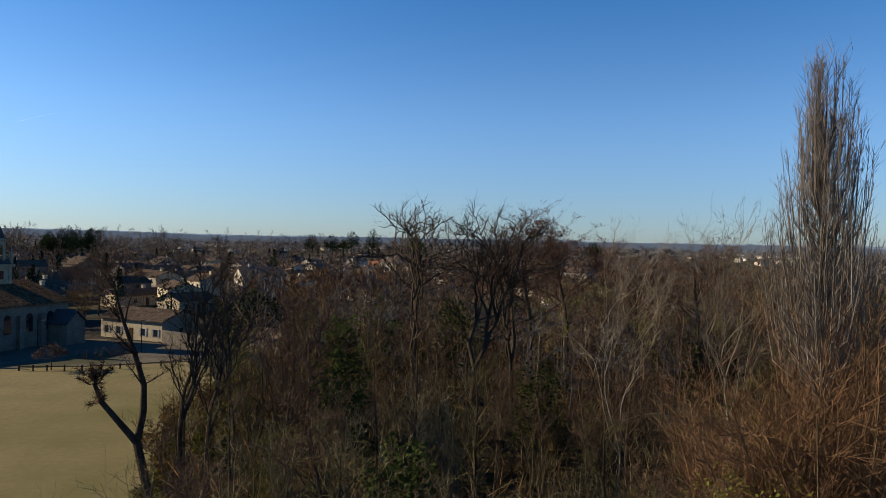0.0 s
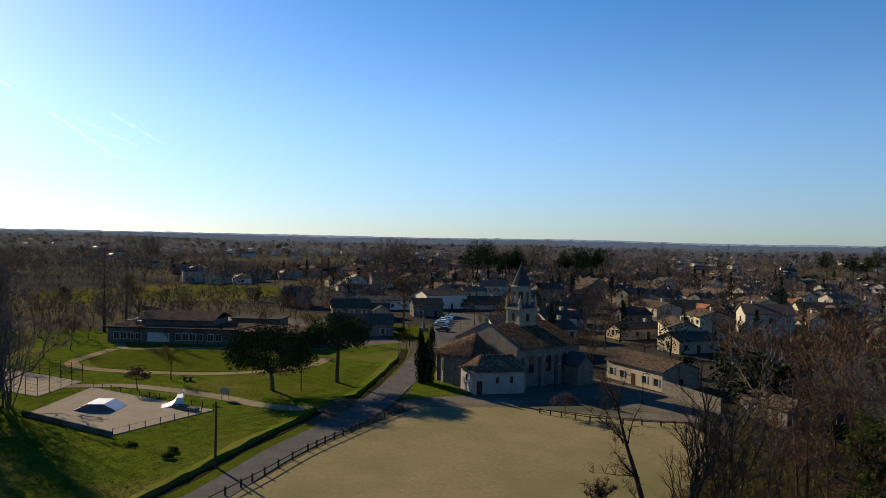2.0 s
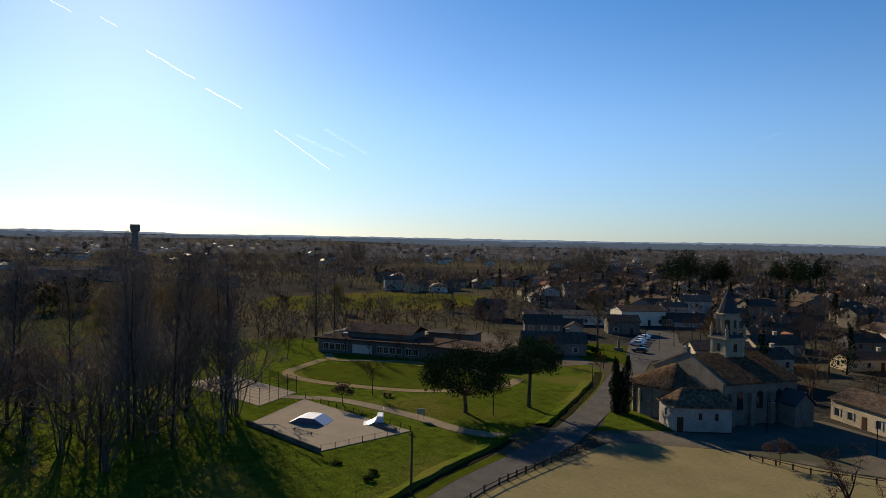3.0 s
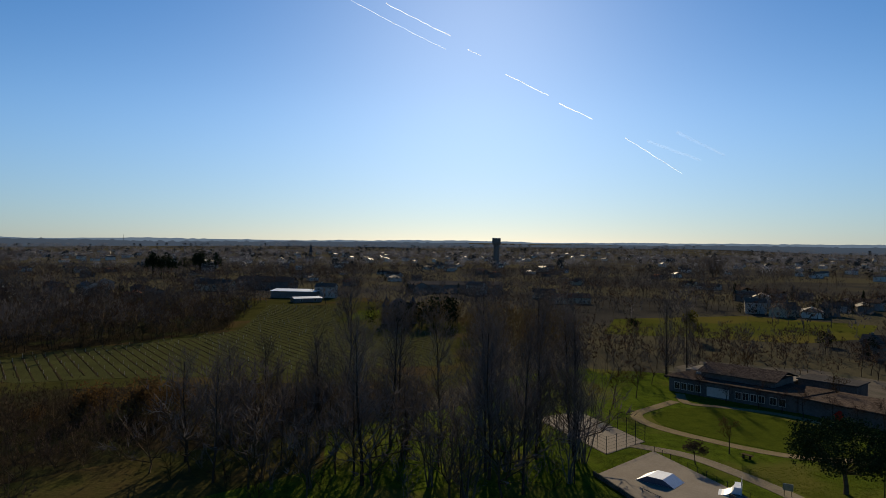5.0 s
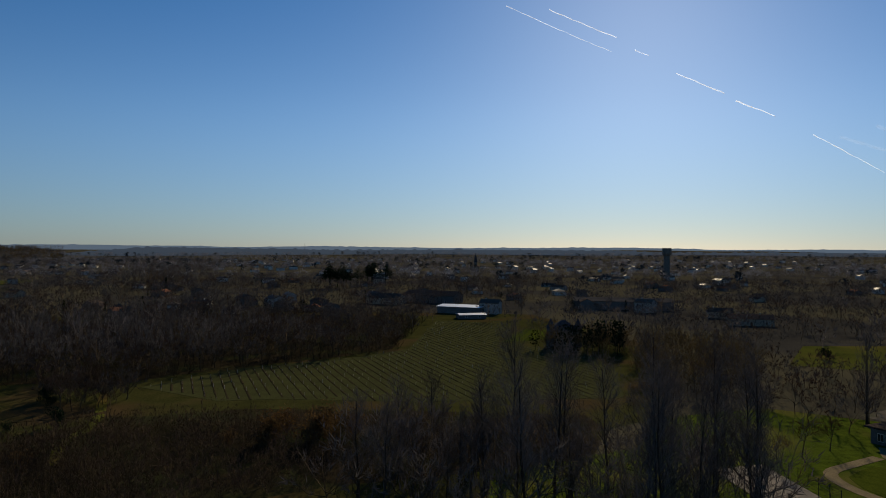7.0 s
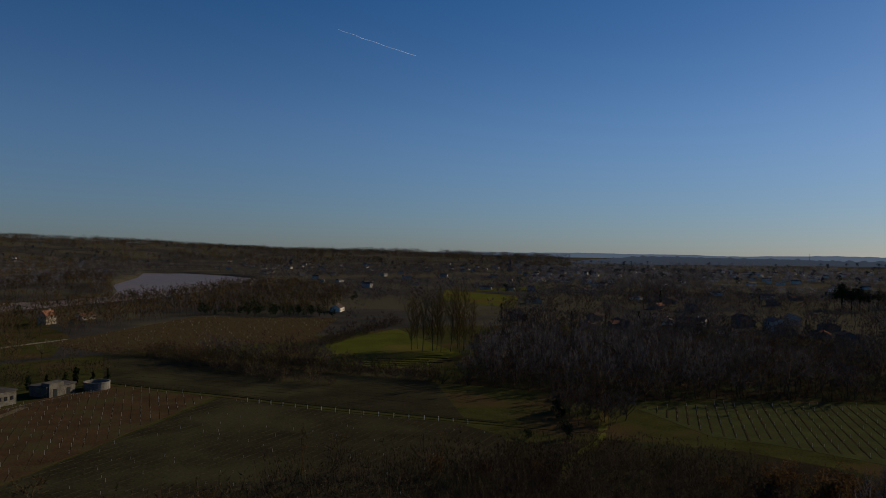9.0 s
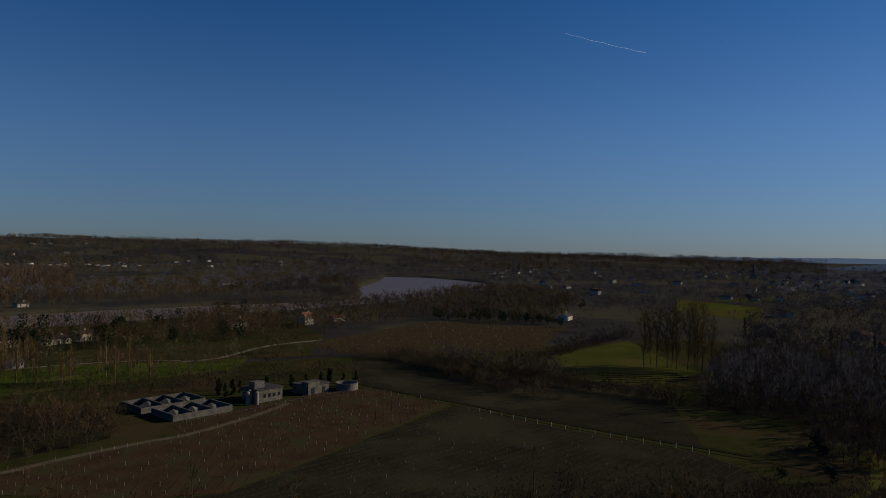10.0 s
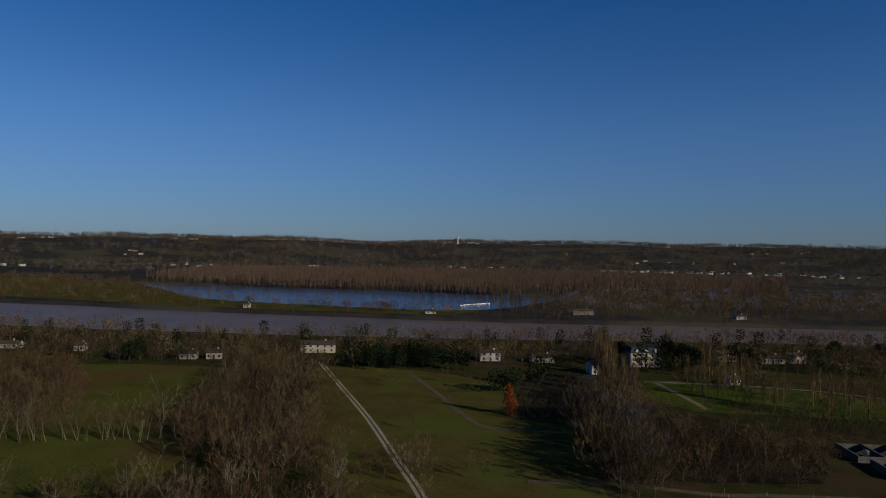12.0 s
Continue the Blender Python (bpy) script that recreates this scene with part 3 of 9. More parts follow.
def height(x, y):
    x, y = np.asarray(x, float), np.asarray(y, float)
    r = np.hypot(x, y)
    yaw = np.degrees(np.arctan2(-x, y)) % 360
    wave = np.sin(x / 310 + 1.3) * np.sin(y / 370 + 0.4) + 0.5 * np.sin(x / 140 + y / 190)
    h = 22 * step(1900, 4300, r) + 5 * wave * step(1900, 3200, r)
    ridge = step(118, 185, yaw) * (1 - step(250, 300, yaw))
    h += (66 + 6 * wave) * ridge * step(2150, 3000, r)
    south = step(55, 70, yaw) * (1 - step(80, 105, yaw))
    h += 14 * south * step(2000, 3200, r)
    for poly, depth, bank in ((RIVER, 6.0, 14.0), (LAKE, 5.0, 9.0)):
        e = edge_distance(poly, x, y)
        h = h - depth * (1 - step(-bank, bank * 0.4, e))
    return h


def ground_at(x, y):
    return float(height(np.array([x]), np.array([y]))[0])


fine = np.arange(-720, 961, 10.0)
out_hi, out_lo = [960.0], [-720.0]
g = 12.0
while out_hi[-1] < 4900:
    out_hi.append(min(4900, out_hi[-1] + g))
    g *= 1.06
g = 12.0
while out_lo[-1] > -4900:
    out_lo.append(max(-4900, out_lo[-1] - g))
    g *= 1.06
gx = np.array(sorted(set(out_lo + list(fine) + out_hi)))
fy = np.arange(-1100, 301, 10.0)
out_hi, out_lo = [300.0], [-1100.0]
g = 12.0
while out_hi[-1] < 4900:
    out_hi.append(min(4900, out_hi[-1] + g))
    g *= 1.06
g = 12.0
while out_lo[-1] > -4900:
    out_lo.append(max(-4900, out_lo[-1] - g))
    g *= 1.06
gy = np.array(sorted(set(out_lo + list(fy) + out_hi)))
XX, YY = np.meshgrid(gx, gy)
keep_r = np.hypot(XX, YY)
SH = np.where(keep_r > 4850, 4850 / np.maximum(keep_r, 1), 1.0)
XX, YY = XX * SH, YY * SH
ZZ = height(XX, YY)
nx, ny = len(gx), len(gy)
verts = np.stack([XX.ravel(), YY.ravel(), ZZ.ravel()], 1)
ii = (np.arange(ny - 1)[:, None] * nx + np.arange(nx - 1)[None, :]).ravel()
quads = np.stack([ii, ii + 1, ii + nx + 1, ii + nx], 1)
me = bpy.data.meshes.new("ground")
me.from_pydata(verts.tolist(), [], quads.tolist())
me.materials.append(M["land"])
me.polygons.foreach_set("use_smooth", [True] * len(me.polygons))
tagged(new("ground", me), "flat winter farmland rising to low wooded hills", "ground", kind="structure")

tagged(obj("river", Geo().prism([(1500, 60)] + NEAR_BANK[1:] + FAR_BANK, -6.2, -3.0), M["river"]), "broad brown river between wooded banks", "river", kind="structure")
tagged(obj("lake", Geo().prism([(x * 1.0, y * 1.0) for x, y in LAKE], -5.2, -2.6), M["lake"]), "blue gravel-pit lake beyond the river", "lake", kind="structure")

# ---- fields and ways ----
SAND = [(-10, 14), (-20, 40), (-22, 52), (-26, 68), (-28, 88), (-33, 100), (-38, 104), (-46, 100), (-53, 98), (-62, 95), (-73, 84), (-70.5, 70), (-67, 57), (-63.5, 48), (-60, 38), (-52, 20), (-40, 4), (-20, 2)]
PARK = [(-45, -6), (-58, 14), (-66, 36), (-71, 47), (-79.5, 65), (-86, 78), (-90, 96), (-104, 116), (-112, 126), (-125, 133), (-150, 108), (-172, 86), (-190, 100), (-205, 70), (-190, 40), (-160, 28), (-130, -20), (-112, -50), (-70, -40)]
sheet("rough_land", [(90, -50), (200, -90), (310, -150), (320, -230), (240, -300), (120, -320), (-90, -335), (-330, -335), (-470, -225), (-470, 10), (-330, 60), (-190, 40), (-110, -50), (0, -55)], 0.012, M["rough_grass"], "rough winter grass between the fields")
sheet("garden_ground", [(470, -205), (330, -214), (292, -240), (246, -258), (228, -290), (180, -302), (126, -326), (96, -336), (66, -340), (30, -352), (-30, -350), (-100, -343), (-130, -418), (-140, -556), (0, -530), (100, -475), (220, -410), (330, -357), (440, -315), (560, -277)], 0.008, M["rough_grass"], "rough grass and beds between the riverside gardens")
sheet("river_gardens", [(440, -215), (400, -252), (330, -282), (270, -302), (230, -340), (170, -326), (120, -346), (95, -390), (40, -396), (-30, -396), (-100, -416), (-120, -500), (-60, -560), (0, -520), (100, -455), (220, -390), (330, -338), (440, -296)], 0.014, M["rough_grass"], "rough garden grass by the river")
sheet("sand_ground", SAND, 0.05, M["sand"], "wide sandy gravel ground with faint lines")
sheet("park_grass", PARK, 0.03, M["grass"], "green park grass beside the road")
sheet("forecourt", [(-73, 83), (-62, 95.5), (-46, 101), (-38, 105), (-33, 112), (-45, 121), (-62, 126), (-72, 122), (-70, 110), (-66, 104), (-72, 97), (-77, 99), (-80, 92), (-77, 84)], 0.035, M["court"], "dark gravel court before the church")
sheet("church_grass", [(-79.5, 86), (-74, 95), (-72, 97.5), (-77.4, 100), (-82, 103), (-88, 107), (-93, 112), (-98, 115), (-88, 100), (-80, 90)], 0.06, M["grass"], "strip of grass under the cypresses by the church")
sheet("oval_lawn", smooth([(-146, 66), (-153, 74), (-152, 84), (-145, 92), (-133, 96), (-121, 96), (-116, 90), (-118, 81), (-128, 72), (-138, 66), (-146, 66)]), 0.07, M["lawn"], "bright green oval lawn in the park")
strip("park_path", smooth([(-160, 78), (-154, 70), (-148, 63.5), (-139, 63.5), (-128, 69.5), (-118, 78), (-113.5, 88), (-113, 97), (-117, 104)]), 2.6, 0.08, M["path"], "pale dirt path round the lawn", "path")
strip("school_path", smooth([(-168, 83), (-158, 80), (-153, 87), (-145, 96), (-134, 101), (-122, 104)]), 2.2, 0.075, M["path"], "pale dirt path along the school", "path")
strip("pad_path", smooth([(-84, 72), (-90, 68.5), (-100, 67), (-110, 64.5), (-119, 61), (-125, 55), (-132, 47)]), 2.8, 0.085, M["gravel"], "gravel path past the skate pad", "path")
ROAD = smooth([(-48, 2), (-55, 20), (-61, 35), (-65, 44), (-69.5, 54), (-73.5, 66), (-77, 76), (-80.5, 83), (-85, 91), (-92, 103), (-100, 115), (-108, 127), (-114, 136)])
strip("road", ROAD, 5.4, 0.09, M["asphalt"], "worn grey asphalt village road")
strip("grass_verge", smooth([(-51.5, 4), (-58, 20), (-64, 35), (-68, 44.5), (-72.7, 54.5), (-76.7, 66)]), 1.6, 0.1, M["lawn"], "mown green verge along the road", "grass")
strip("ditch", smooth([(-60, 20), (-66, 36), (-70, 45), (-74.6, 55), (-79, 66), (-82, 72)]), 1.3, 0.06, M["ditch"], "dark roadside ditch", "ditch")
strip("stream_ditch", smooth([(-84, 82), (-90, 92), (-97, 103), (-105, 115), (-114, 126)]), 1.8, 0.06, M["ditch"], "dark ditch along the park edge", "ditch")
sheet("car_park", [(-106, 127), (-116, 139), (-128, 152), (-139, 166), (-150, 186), (-162, 204), (-150, 204), (-136, 186), (-124, 176), (-118, 168), (-118, 150), (-110, 138), (-101, 124)], 0.07, M["asphalt"], "asphalt car park beside the church")
sheet("green_island", [(-118, 142), (-128, 152), (-139, 165), (-150, 160), (-158, 160), (-150, 150), (-128, 136)], 0.08, M["lawn"], "grass by the car park")
sheet("sports_field", [(-282, 104), (-268, 140), (-250, 170), (-262, 208), (-305, 246), (-350, 205), (-338, 130)], 0.05, M["pasture"], "bright green sports field beyond the school")
sheet("school_yard", [(-128, 108), (-138, 126), (-156, 118), (-186, 98), (-200, 92), (-214, 112), (-196, 140), (-168, 152), (-146, 142), (-122, 134)], 0.045, M["court"], "dark paved yard behind the school")
sheet("garden_lawn", [(-330, -6), (-342, 14), (-384, 16), (-382, 4)], 0.09, M["lawn"], "small bright lawn beside the vineyard")

VINE_A = [(-207, -113), (-243, -97), (-276, -61), (-301, -45), (-422, -48), (-410, -5), (-386, -2), (-331, -8), (-300, 30), (-260, 37), (-213, 33), (-199, -26), (-197, -65), (-192, -82)]
RED = [(-116, -218), (-95, -262), (-52, -240), (-25, -222), (-27, -211), (14, -194), (20, -178), (-10, -160), (-30, -157), (-64, -180)]
DARK = [(-117, -216), (-64, -179), (-30, -156), (-10, -159), (-5, -128), (-60, -92), (-110, -88), (-150, -120), (-150, -140), (-131, -175)]
BEYOND = [(-97, -268), (-120, -337), (-138, -322), (-148, -283), (-176, -257), (-203, -213), (-188, -186), (-155, -140), (-134, -174), (-119, -218)]
VINE_FAR = [(-232, -482), (-309, -414), (-222, -322), (-147, -328), (-122, -342), (-110, -392), (-128, -404)]
sheet("vineyard_field", VINE_A, 0.05, M["vine_soil"], "grassy vineyard ground in rows")
sheet("red_vineyard_field", RED, 0.06, M["red_soil"], "reddish soil of a young vineyard")
sheet("dark_vineyard_field", DARK, 0.05, M["soil"], "dark winter field of young vines")
sheet("brown_field", BEYOND, 0.05, M["soil"], "dark brown-green field past the track")
sheet("far_vineyard_field", VINE_FAR, 0.05, M["red_soil"], "brown vineyard near the river")
sheet("bright_meadow", [(-200, -296), (-298, -336), (-262, -262), (-250, -232), (-228, -226), (-205, -214), (-180, -256)], 0.06, M["pasture"], "bright green meadow by the poplars")
sheet("long_pasture", [(-690, -560), (-790, -590), (-860, -640), (-700, -640), (-660, -600)], 0.06, M["pasture"], "strip of bright pasture by a farm")
sheet("east_pasture", [(-640, -640), (-632, -509), (-489, -398), (-505, -505)], 0.06, M["meadow"], "distant bright pasture")
sheet("left_meadow", [(330, -215), (292, -242), (246, -260), (212, -226), (190, -182), (165, -172), (140, -122), (160, -98), (200, -105), (260, -140)], 0.05, M["meadow"], "green meadow with hedges")
sheet("villa_meadow", [(226, -290), (180, -302), (146, -303), (108, -290), (88, -238), (68, -238), (54, -210), (44, -186), (36, -170), (60, -140), (84, -130), (122, -165), (176, -226)], 0.05, M["dry_meadow"], "green meadow beside the white drive")
sheet("orchard_ground", [(126, -326), (96, -336), (62, -256), (86, -236)], 0.06, M["soil"], "dark tilled orchard plot")
sheet("mansion_lawn", [(66, -340), (30, -352), (-30, -350), (-70, -345), (-60, -318), (-10, -300), (34, -285), (58, -300)], 0.05, M["grass"], "lawn below the mansion")
sheet("bottom_scrubland", [(62, -156), (20, -176), (-10, -158), (20, -120), (70, -120)], 0.04, M["rough_grass"], "rough grass with scrub")
strip("white_drive", smooth([(222, -297), (179, -255), (134, -211), (99, -174), (80, -154), (60, -130)]), 2.6, 0.1, M["drive"], "straight pale gravel drive to the villa", "drive")
strip("drive_grass", smooth([(222, -297), (179, -255), (134, -211), (99, -174), (80, -154), (60, -130)]), 0.6, 0.11, M["meadow"], "grass strip along the middle of the drive", "grass")
strip("meadow_track", smooth([(166, -294), (134, -262), (110, -236), (95, -222), (87, -221), (67, -229)]), 2.4, 0.09, M["track"], "rutted grass track over the meadow", "track")
strip("plant_track", smooth([(60, -176), (38, -186), (15, -191), (4, -197), (-16, -206), (-28, -210), (-50, -226), (-64, -240)]), 2.4, 0.1, M["track"], "dirt track to the water works", "track")
strip("field_track", smooth([(-88, -282), (-95, -263), (-105, -240), (-116, -217), (-125, -196), (-134, -176), (-145, -154), (-159, -128), (-170, -108), (-176, -104)]), 2.2, 0.1, M["rough_grass"], "earth track with banks between the fields", "track")
strip("river_lane", smooth([(-40, -346), (-56, -350), (-75, -372), (-91, -388), (-124, -402)]), 3.0, 0.1, M["gravel"], "pale lane by the river houses", "lane")
strip("thicket_path", smooth([(-196, -118), (-184, -111), (-172, -104), (-160, -99), (-146, -96), (-132, -88)]), [1.6, 2.0, 2.4, 2.6, 2.6, 2.6, 2.6, 2.6, 2.6, 2.6, 2.6, 2.6, 2.6, 2.6, 2.6, 2.6, 2.6, 2.6, 2.4, 2.0, 1.6], 0.08, M["meadow"], "grassy path at the vineyard corner", "path")
strip("mansion_drive", smooth([(60, -338), (45, -315), (30, -290)]), 2.6, 0.09, M["path"], "pale path over the mansion lawn", "path")
strip("mansion_lane", smooth([(64, -336), (25, -350), (-10, -356), (-40, -350)]), 2.2, 0.1, M["gravel"], "narrow pale lane below the houses", "lane")
sheet("thicket_clearing", [(-98, -30), (-112, -52), (-128, -30), (-140, -2), (-118, -2)], 0.05, M["rough_grass"], "grassy clearing under the thicket")


# ================= trees =================
def bent(rng, p, d, length, segs, lift, wob):
    pts = [p.copy()]
    for _ in range(segs):
        d = (d + Vector((rng.gauss(0, wob), rng.gauss(0, wob), rng.gauss(0, wob) + lift))).normalized()
        pts.append(pts[-1] + d * (length / segs))
    return pts


def side(rng, d, angle):
    a = d.orthogonal().normalized()
    a.rotate(Matrix.Rotation(rng.random() * 6.283, 3, d))
    return (d * math.cos(angle) + a * math.sin(angle)).normalized()


HABITS = dict(
    #       trunk share, limbs from, limb angle, limb length, lift, limb count
    oak=(0.60, 0.28, 1.15, 0.40, 0.05, 10),
    slim=(0.90, 0.34, 0.95, 0.24, 0.07, 14),
    ash=(0.74, 0.32, 0.95, 0.34, 0.08, 11),
    poplar=(0.97, 0.10, 0.42, 0.26, 0.30, 36),
    grove=(0.88, 0.10, 0.62, 0.30, 0.16, 22),
)


def fit_height(H, *geos):
    """Scales a tree so that its tip stands at H."""
    top = max(p[2] for g in geos for p in g.v)
    k = H / top
    for g in geos:
        g.v = [Vector(p) * k for p in g.v]
    return geos


def bare_tree(seed, H, habit, branches=6, twigs=6, tips=3, sides=6, thick=1.0, r0=None, count=None):
    """Trunk with limbs, and a crown of branches and twigs: two meshes."""
    rng = random.Random(seed)
    trunk, crown = Geo(), Geo()
    share, low, angle, reach, lift, limbs = HABITS[habit]
    limbs = count or limbs
    lean = sides > 4
    r0 = r0 or H * 0.014
    stem = bent(rng, Vector((0, 0, -0.2)), Vector((0, 0, 1)), H * share, 8, 0.25 if habit == "poplar" else 0.14, 0.02 if habit == "poplar" else 0.06)
    trunk.tube(stem, [r0 * (1.25 if k == 0 else 1 - 0.75 * k / 8) for k in range(9)], sides)
    for i in range(limbs):
        f = low / share + (1 - low / share) * (i + rng.random() * 0.8) / limbs
        f = min(f, 0.99)
        k = f * 8
        p = stem[int(k)].lerp(stem[min(8, int(k) + 1)], k - int(k))
        out = side(rng, Vector((0, 0, 1)), angle * rng.uniform(0.7, 1.15) * (1.15 - 0.45 * f))
        L = H * reach * rng.uniform(0.75, 1.2) * (1.15 - 0.6 * f if habit != "poplar" else 1.05 - 0.75 * f)
        n = 5 if lean else 3
        limb = bent(rng, p, out, L, n, lift, 0.14)
        rl = r0 * 0.42 * (1.1 - 0.6 * f)
        crown.tube(limb, [rl * (1 - 0.8 * j / n) for j in range(n + 1)], 4 if lean else 3)
        for b in range(branches):
            q = 0.2 + 0.8 * (b + rng.random()) / branches
            s = min(q, 0.99) * n
            bp = limb[int(s)].lerp(limb[int(s) + 1], s - int(s))
            bd = side(rng, (limb[int(s) + 1] - limb[int(s)]).normalized(), rng.uniform(0.5, 1.1))
            branch = bent(rng, bp, bd, L * rng.uniform(0.32, 0.55) * (1.2 - 0.5 * q), 2, lift * 1.2, 0.16)
            rb = max(0.012, rl * 0.4 * (1 - 0.5 * q)) * thick
            if lean:
                crown.tube(branch, [rb, rb * 0.65, rb * 0.2], 3)
            else:
                crown.spike(branch[0], branch[2], rb)
            bl = (branch[-1] - branch[0]).length
            for w in range(twigs):
                s2 = (0.1 + 0.9 * (w + rng.random()) / twigs) * 1.98
                tp = branch[int(s2)].lerp(branch[int(s2) + 1], s2 - int(s2))
                td = side(rng, (branch[int(s2) + 1] - branch[int(s2)]).normalized(), rng.uniform(0.4, 1.1)) + Vector((0, 0, lift * 1.5))
                te = tp + td.normalized() * bl * rng.uniform(0.4, 0.75)
                if lean:
                    crown.spike(tp, te, max(0.009, rb * 0.45) * thick)
                else:
                    crown.blade(tp, te, 0.03 * thick, rng)
                for _ in range(tips):
                    a = tp.lerp(te, rng.uniform(0.15, 0.95))
                    dd = side(rng, (te - tp).normalized(), rng.uniform(0.35, 1.0)) + Vector((0, 0, 0.1))
                    crown.blade(a, a + dd.normalized() * bl * rng.uniform(0.2, 0.42), (0.012 if lean else 0.02) * thick, rng)
    return fit_height(H, trunk, crown)


def column_tree(seed, H, R, limbs=120, low=0.12):
    """A columnar poplar: upright limbs filling a tall spindle, with upright shoots."""
    rng = random.Random(seed)
    trunk, crown = Geo(), Geo()
    stem = bent(rng, Vector((0, 0, -0.2)), Vector((0, 0, 1)), H * 0.93, 8, 0.3, 0.015)
    trunk.tube(stem, [H * 0.012 * (1.2 - 1.1 * k / 8) for k in range(9)], 8)
    for i in range(limbs):
        f = low + (0.86 - low) * ((i + rng.random()) / limbs) ** 1.2
        k = f / 0.93 * 8
        p = stem[int(k)].lerp(stem[min(8, int(k) + 1)], k - int(k))
        a = rng.random() * 6.283
        top = min(1.0, f + rng.uniform(0.12, 0.26))
        r = R * math.sqrt(rng.uniform(0.12, 1.0)) * math.sin(math.pi * min(0.97, 0.16 + 0.8 * (top - 0.14) / 0.86)) ** 0.7
        out = Vector((math.cos(a), math.sin(a), 0))
        tip = Vector((stem[-1].x * top, stem[-1].y * top, H * top)) + out * r
        knee = p.lerp(tip, 0.35) + out * r * 0.42 + Vector((rng.gauss(0, 0.15), rng.gauss(0, 0.15), 0))
        rl = H * 0.0013 * (1.3 - f)
        crown.tube([p, knee, tip], [rl * 1.5, rl, rl * 0.3], 4)
        for _ in range(11):
            q = rng.uniform(0.15, 0.98)
            o = p.lerp(knee, q * 2) if q < 0.5 else knee.lerp(tip, q * 2 - 1)
            d = Vector((rng.gauss(0, 0.2), rng.gauss(0, 0.2), 1)) + out * rng.uniform(-0.05, 0.22)
            e = o + d.normalized() * rng.uniform(0.6, 1.4)
            crown.spike(o, e, 0.012)
            for _ in range(4):
                s = o.lerp(e, rng.uniform(0.1, 0.95))
                d2 = d.normalized() + Vector((rng.gauss(0, 0.4), rng.gauss(0, 0.4), 0.1))
                crown.blade(s, s + d2.normalized() * rng.uniform(0.4, 0.95), 0.011, rng)
    return fit_height(H, trunk, crown)


def forked_edge_tree(seed):
    """A leaning dark trunk that forks: a short lopped limb with a tuft, and a tall crooked one."""
    rng = random.Random(seed)
    trunk, crown = Geo(), Geo()
    V = Vector
    trunk.tube([V((0.35, 0, -0.2)), V((0.15, 0, 2.2)), V((-0.55, 0, 5.2))], [0.34, 0.29, 0.27], 8)
    trunk.tube([V((-0.55, 0, 5.2)), V((-1.6, -0.3, 6.6)), V((-2.7, -0.4, 7.9)), V((-3.2, -0.3, 9.0))], [0.24, 0.20, 0.17, 0.13], 7)
    tall = [V((-0.55, 0, 5.2)), V((-0.25, 0.2, 7.2)), V((-0.3, 0.3, 8.9)), V((-0.9, 0.2, 11.0)), V((-1.7, 0.3, 13.0)), V((-2.3, 0.2, 15.2))]
    trunk.tube(tall, [0.24, 0.22, 0.19, 0.16, 0.11, 0.05], 7)

    def boughs(p, d, L, r, n, depth):
        for _ in range(n):
            b = bent(rng, p + V((rng.gauss(0, 0.1), rng.gauss(0, 0.1), 0)), (d + V((rng.gauss(0, 0.7), rng.gauss(0, 0.7), rng.gauss(0, 0.4)))).normalized(), L * rng.uniform(0.6, 1.1), 4, 0.1, 0.2)
            crown.tube(b, [r, r * 0.75, r * 0.5, r * 0.3, r * 0.12], 4)
            for q in b[1:]:
                for _ in range(5 if depth else 7):
                    e = q + (d * 0.5 + V((rng.gauss(0, 0.7), rng.gauss(0, 0.7), rng.gauss(0.3, 0.5)))).normalized() * L * rng.uniform(0.12, 0.3)
                    crown.spike(q, e, 0.016)
                    for _ in range(5):
                        s = q.lerp(e, rng.uniform(0.2, 1))
                        crown.blade(s, s + V((rng.gauss(0, 1), rng.gauss(0, 1), rng.gauss(0.4, 0.8))).normalized() * rng.uniform(0.2, 0.55), 0.013, rng)

    boughs(V((-3.2, -0.3, 9.0)), V((-0.3, 0, 0.7)), 1.5, 0.05, 9, 0)
    boughs(V((-2.6, -0.4, 7.9)), V((-0.8, 0, 0.5)), 1.2, 0.05, 4, 0)
    for q, n in ((tall[2], 2), (tall[3], 4), (tall[4], 5), (tall[5], 5)):
        boughs(q, V((rng.gauss(0, 0.4), rng.gauss(0, 0.4), 0.8)), 3.2, 0.06, n, 1)
    return trunk, crown


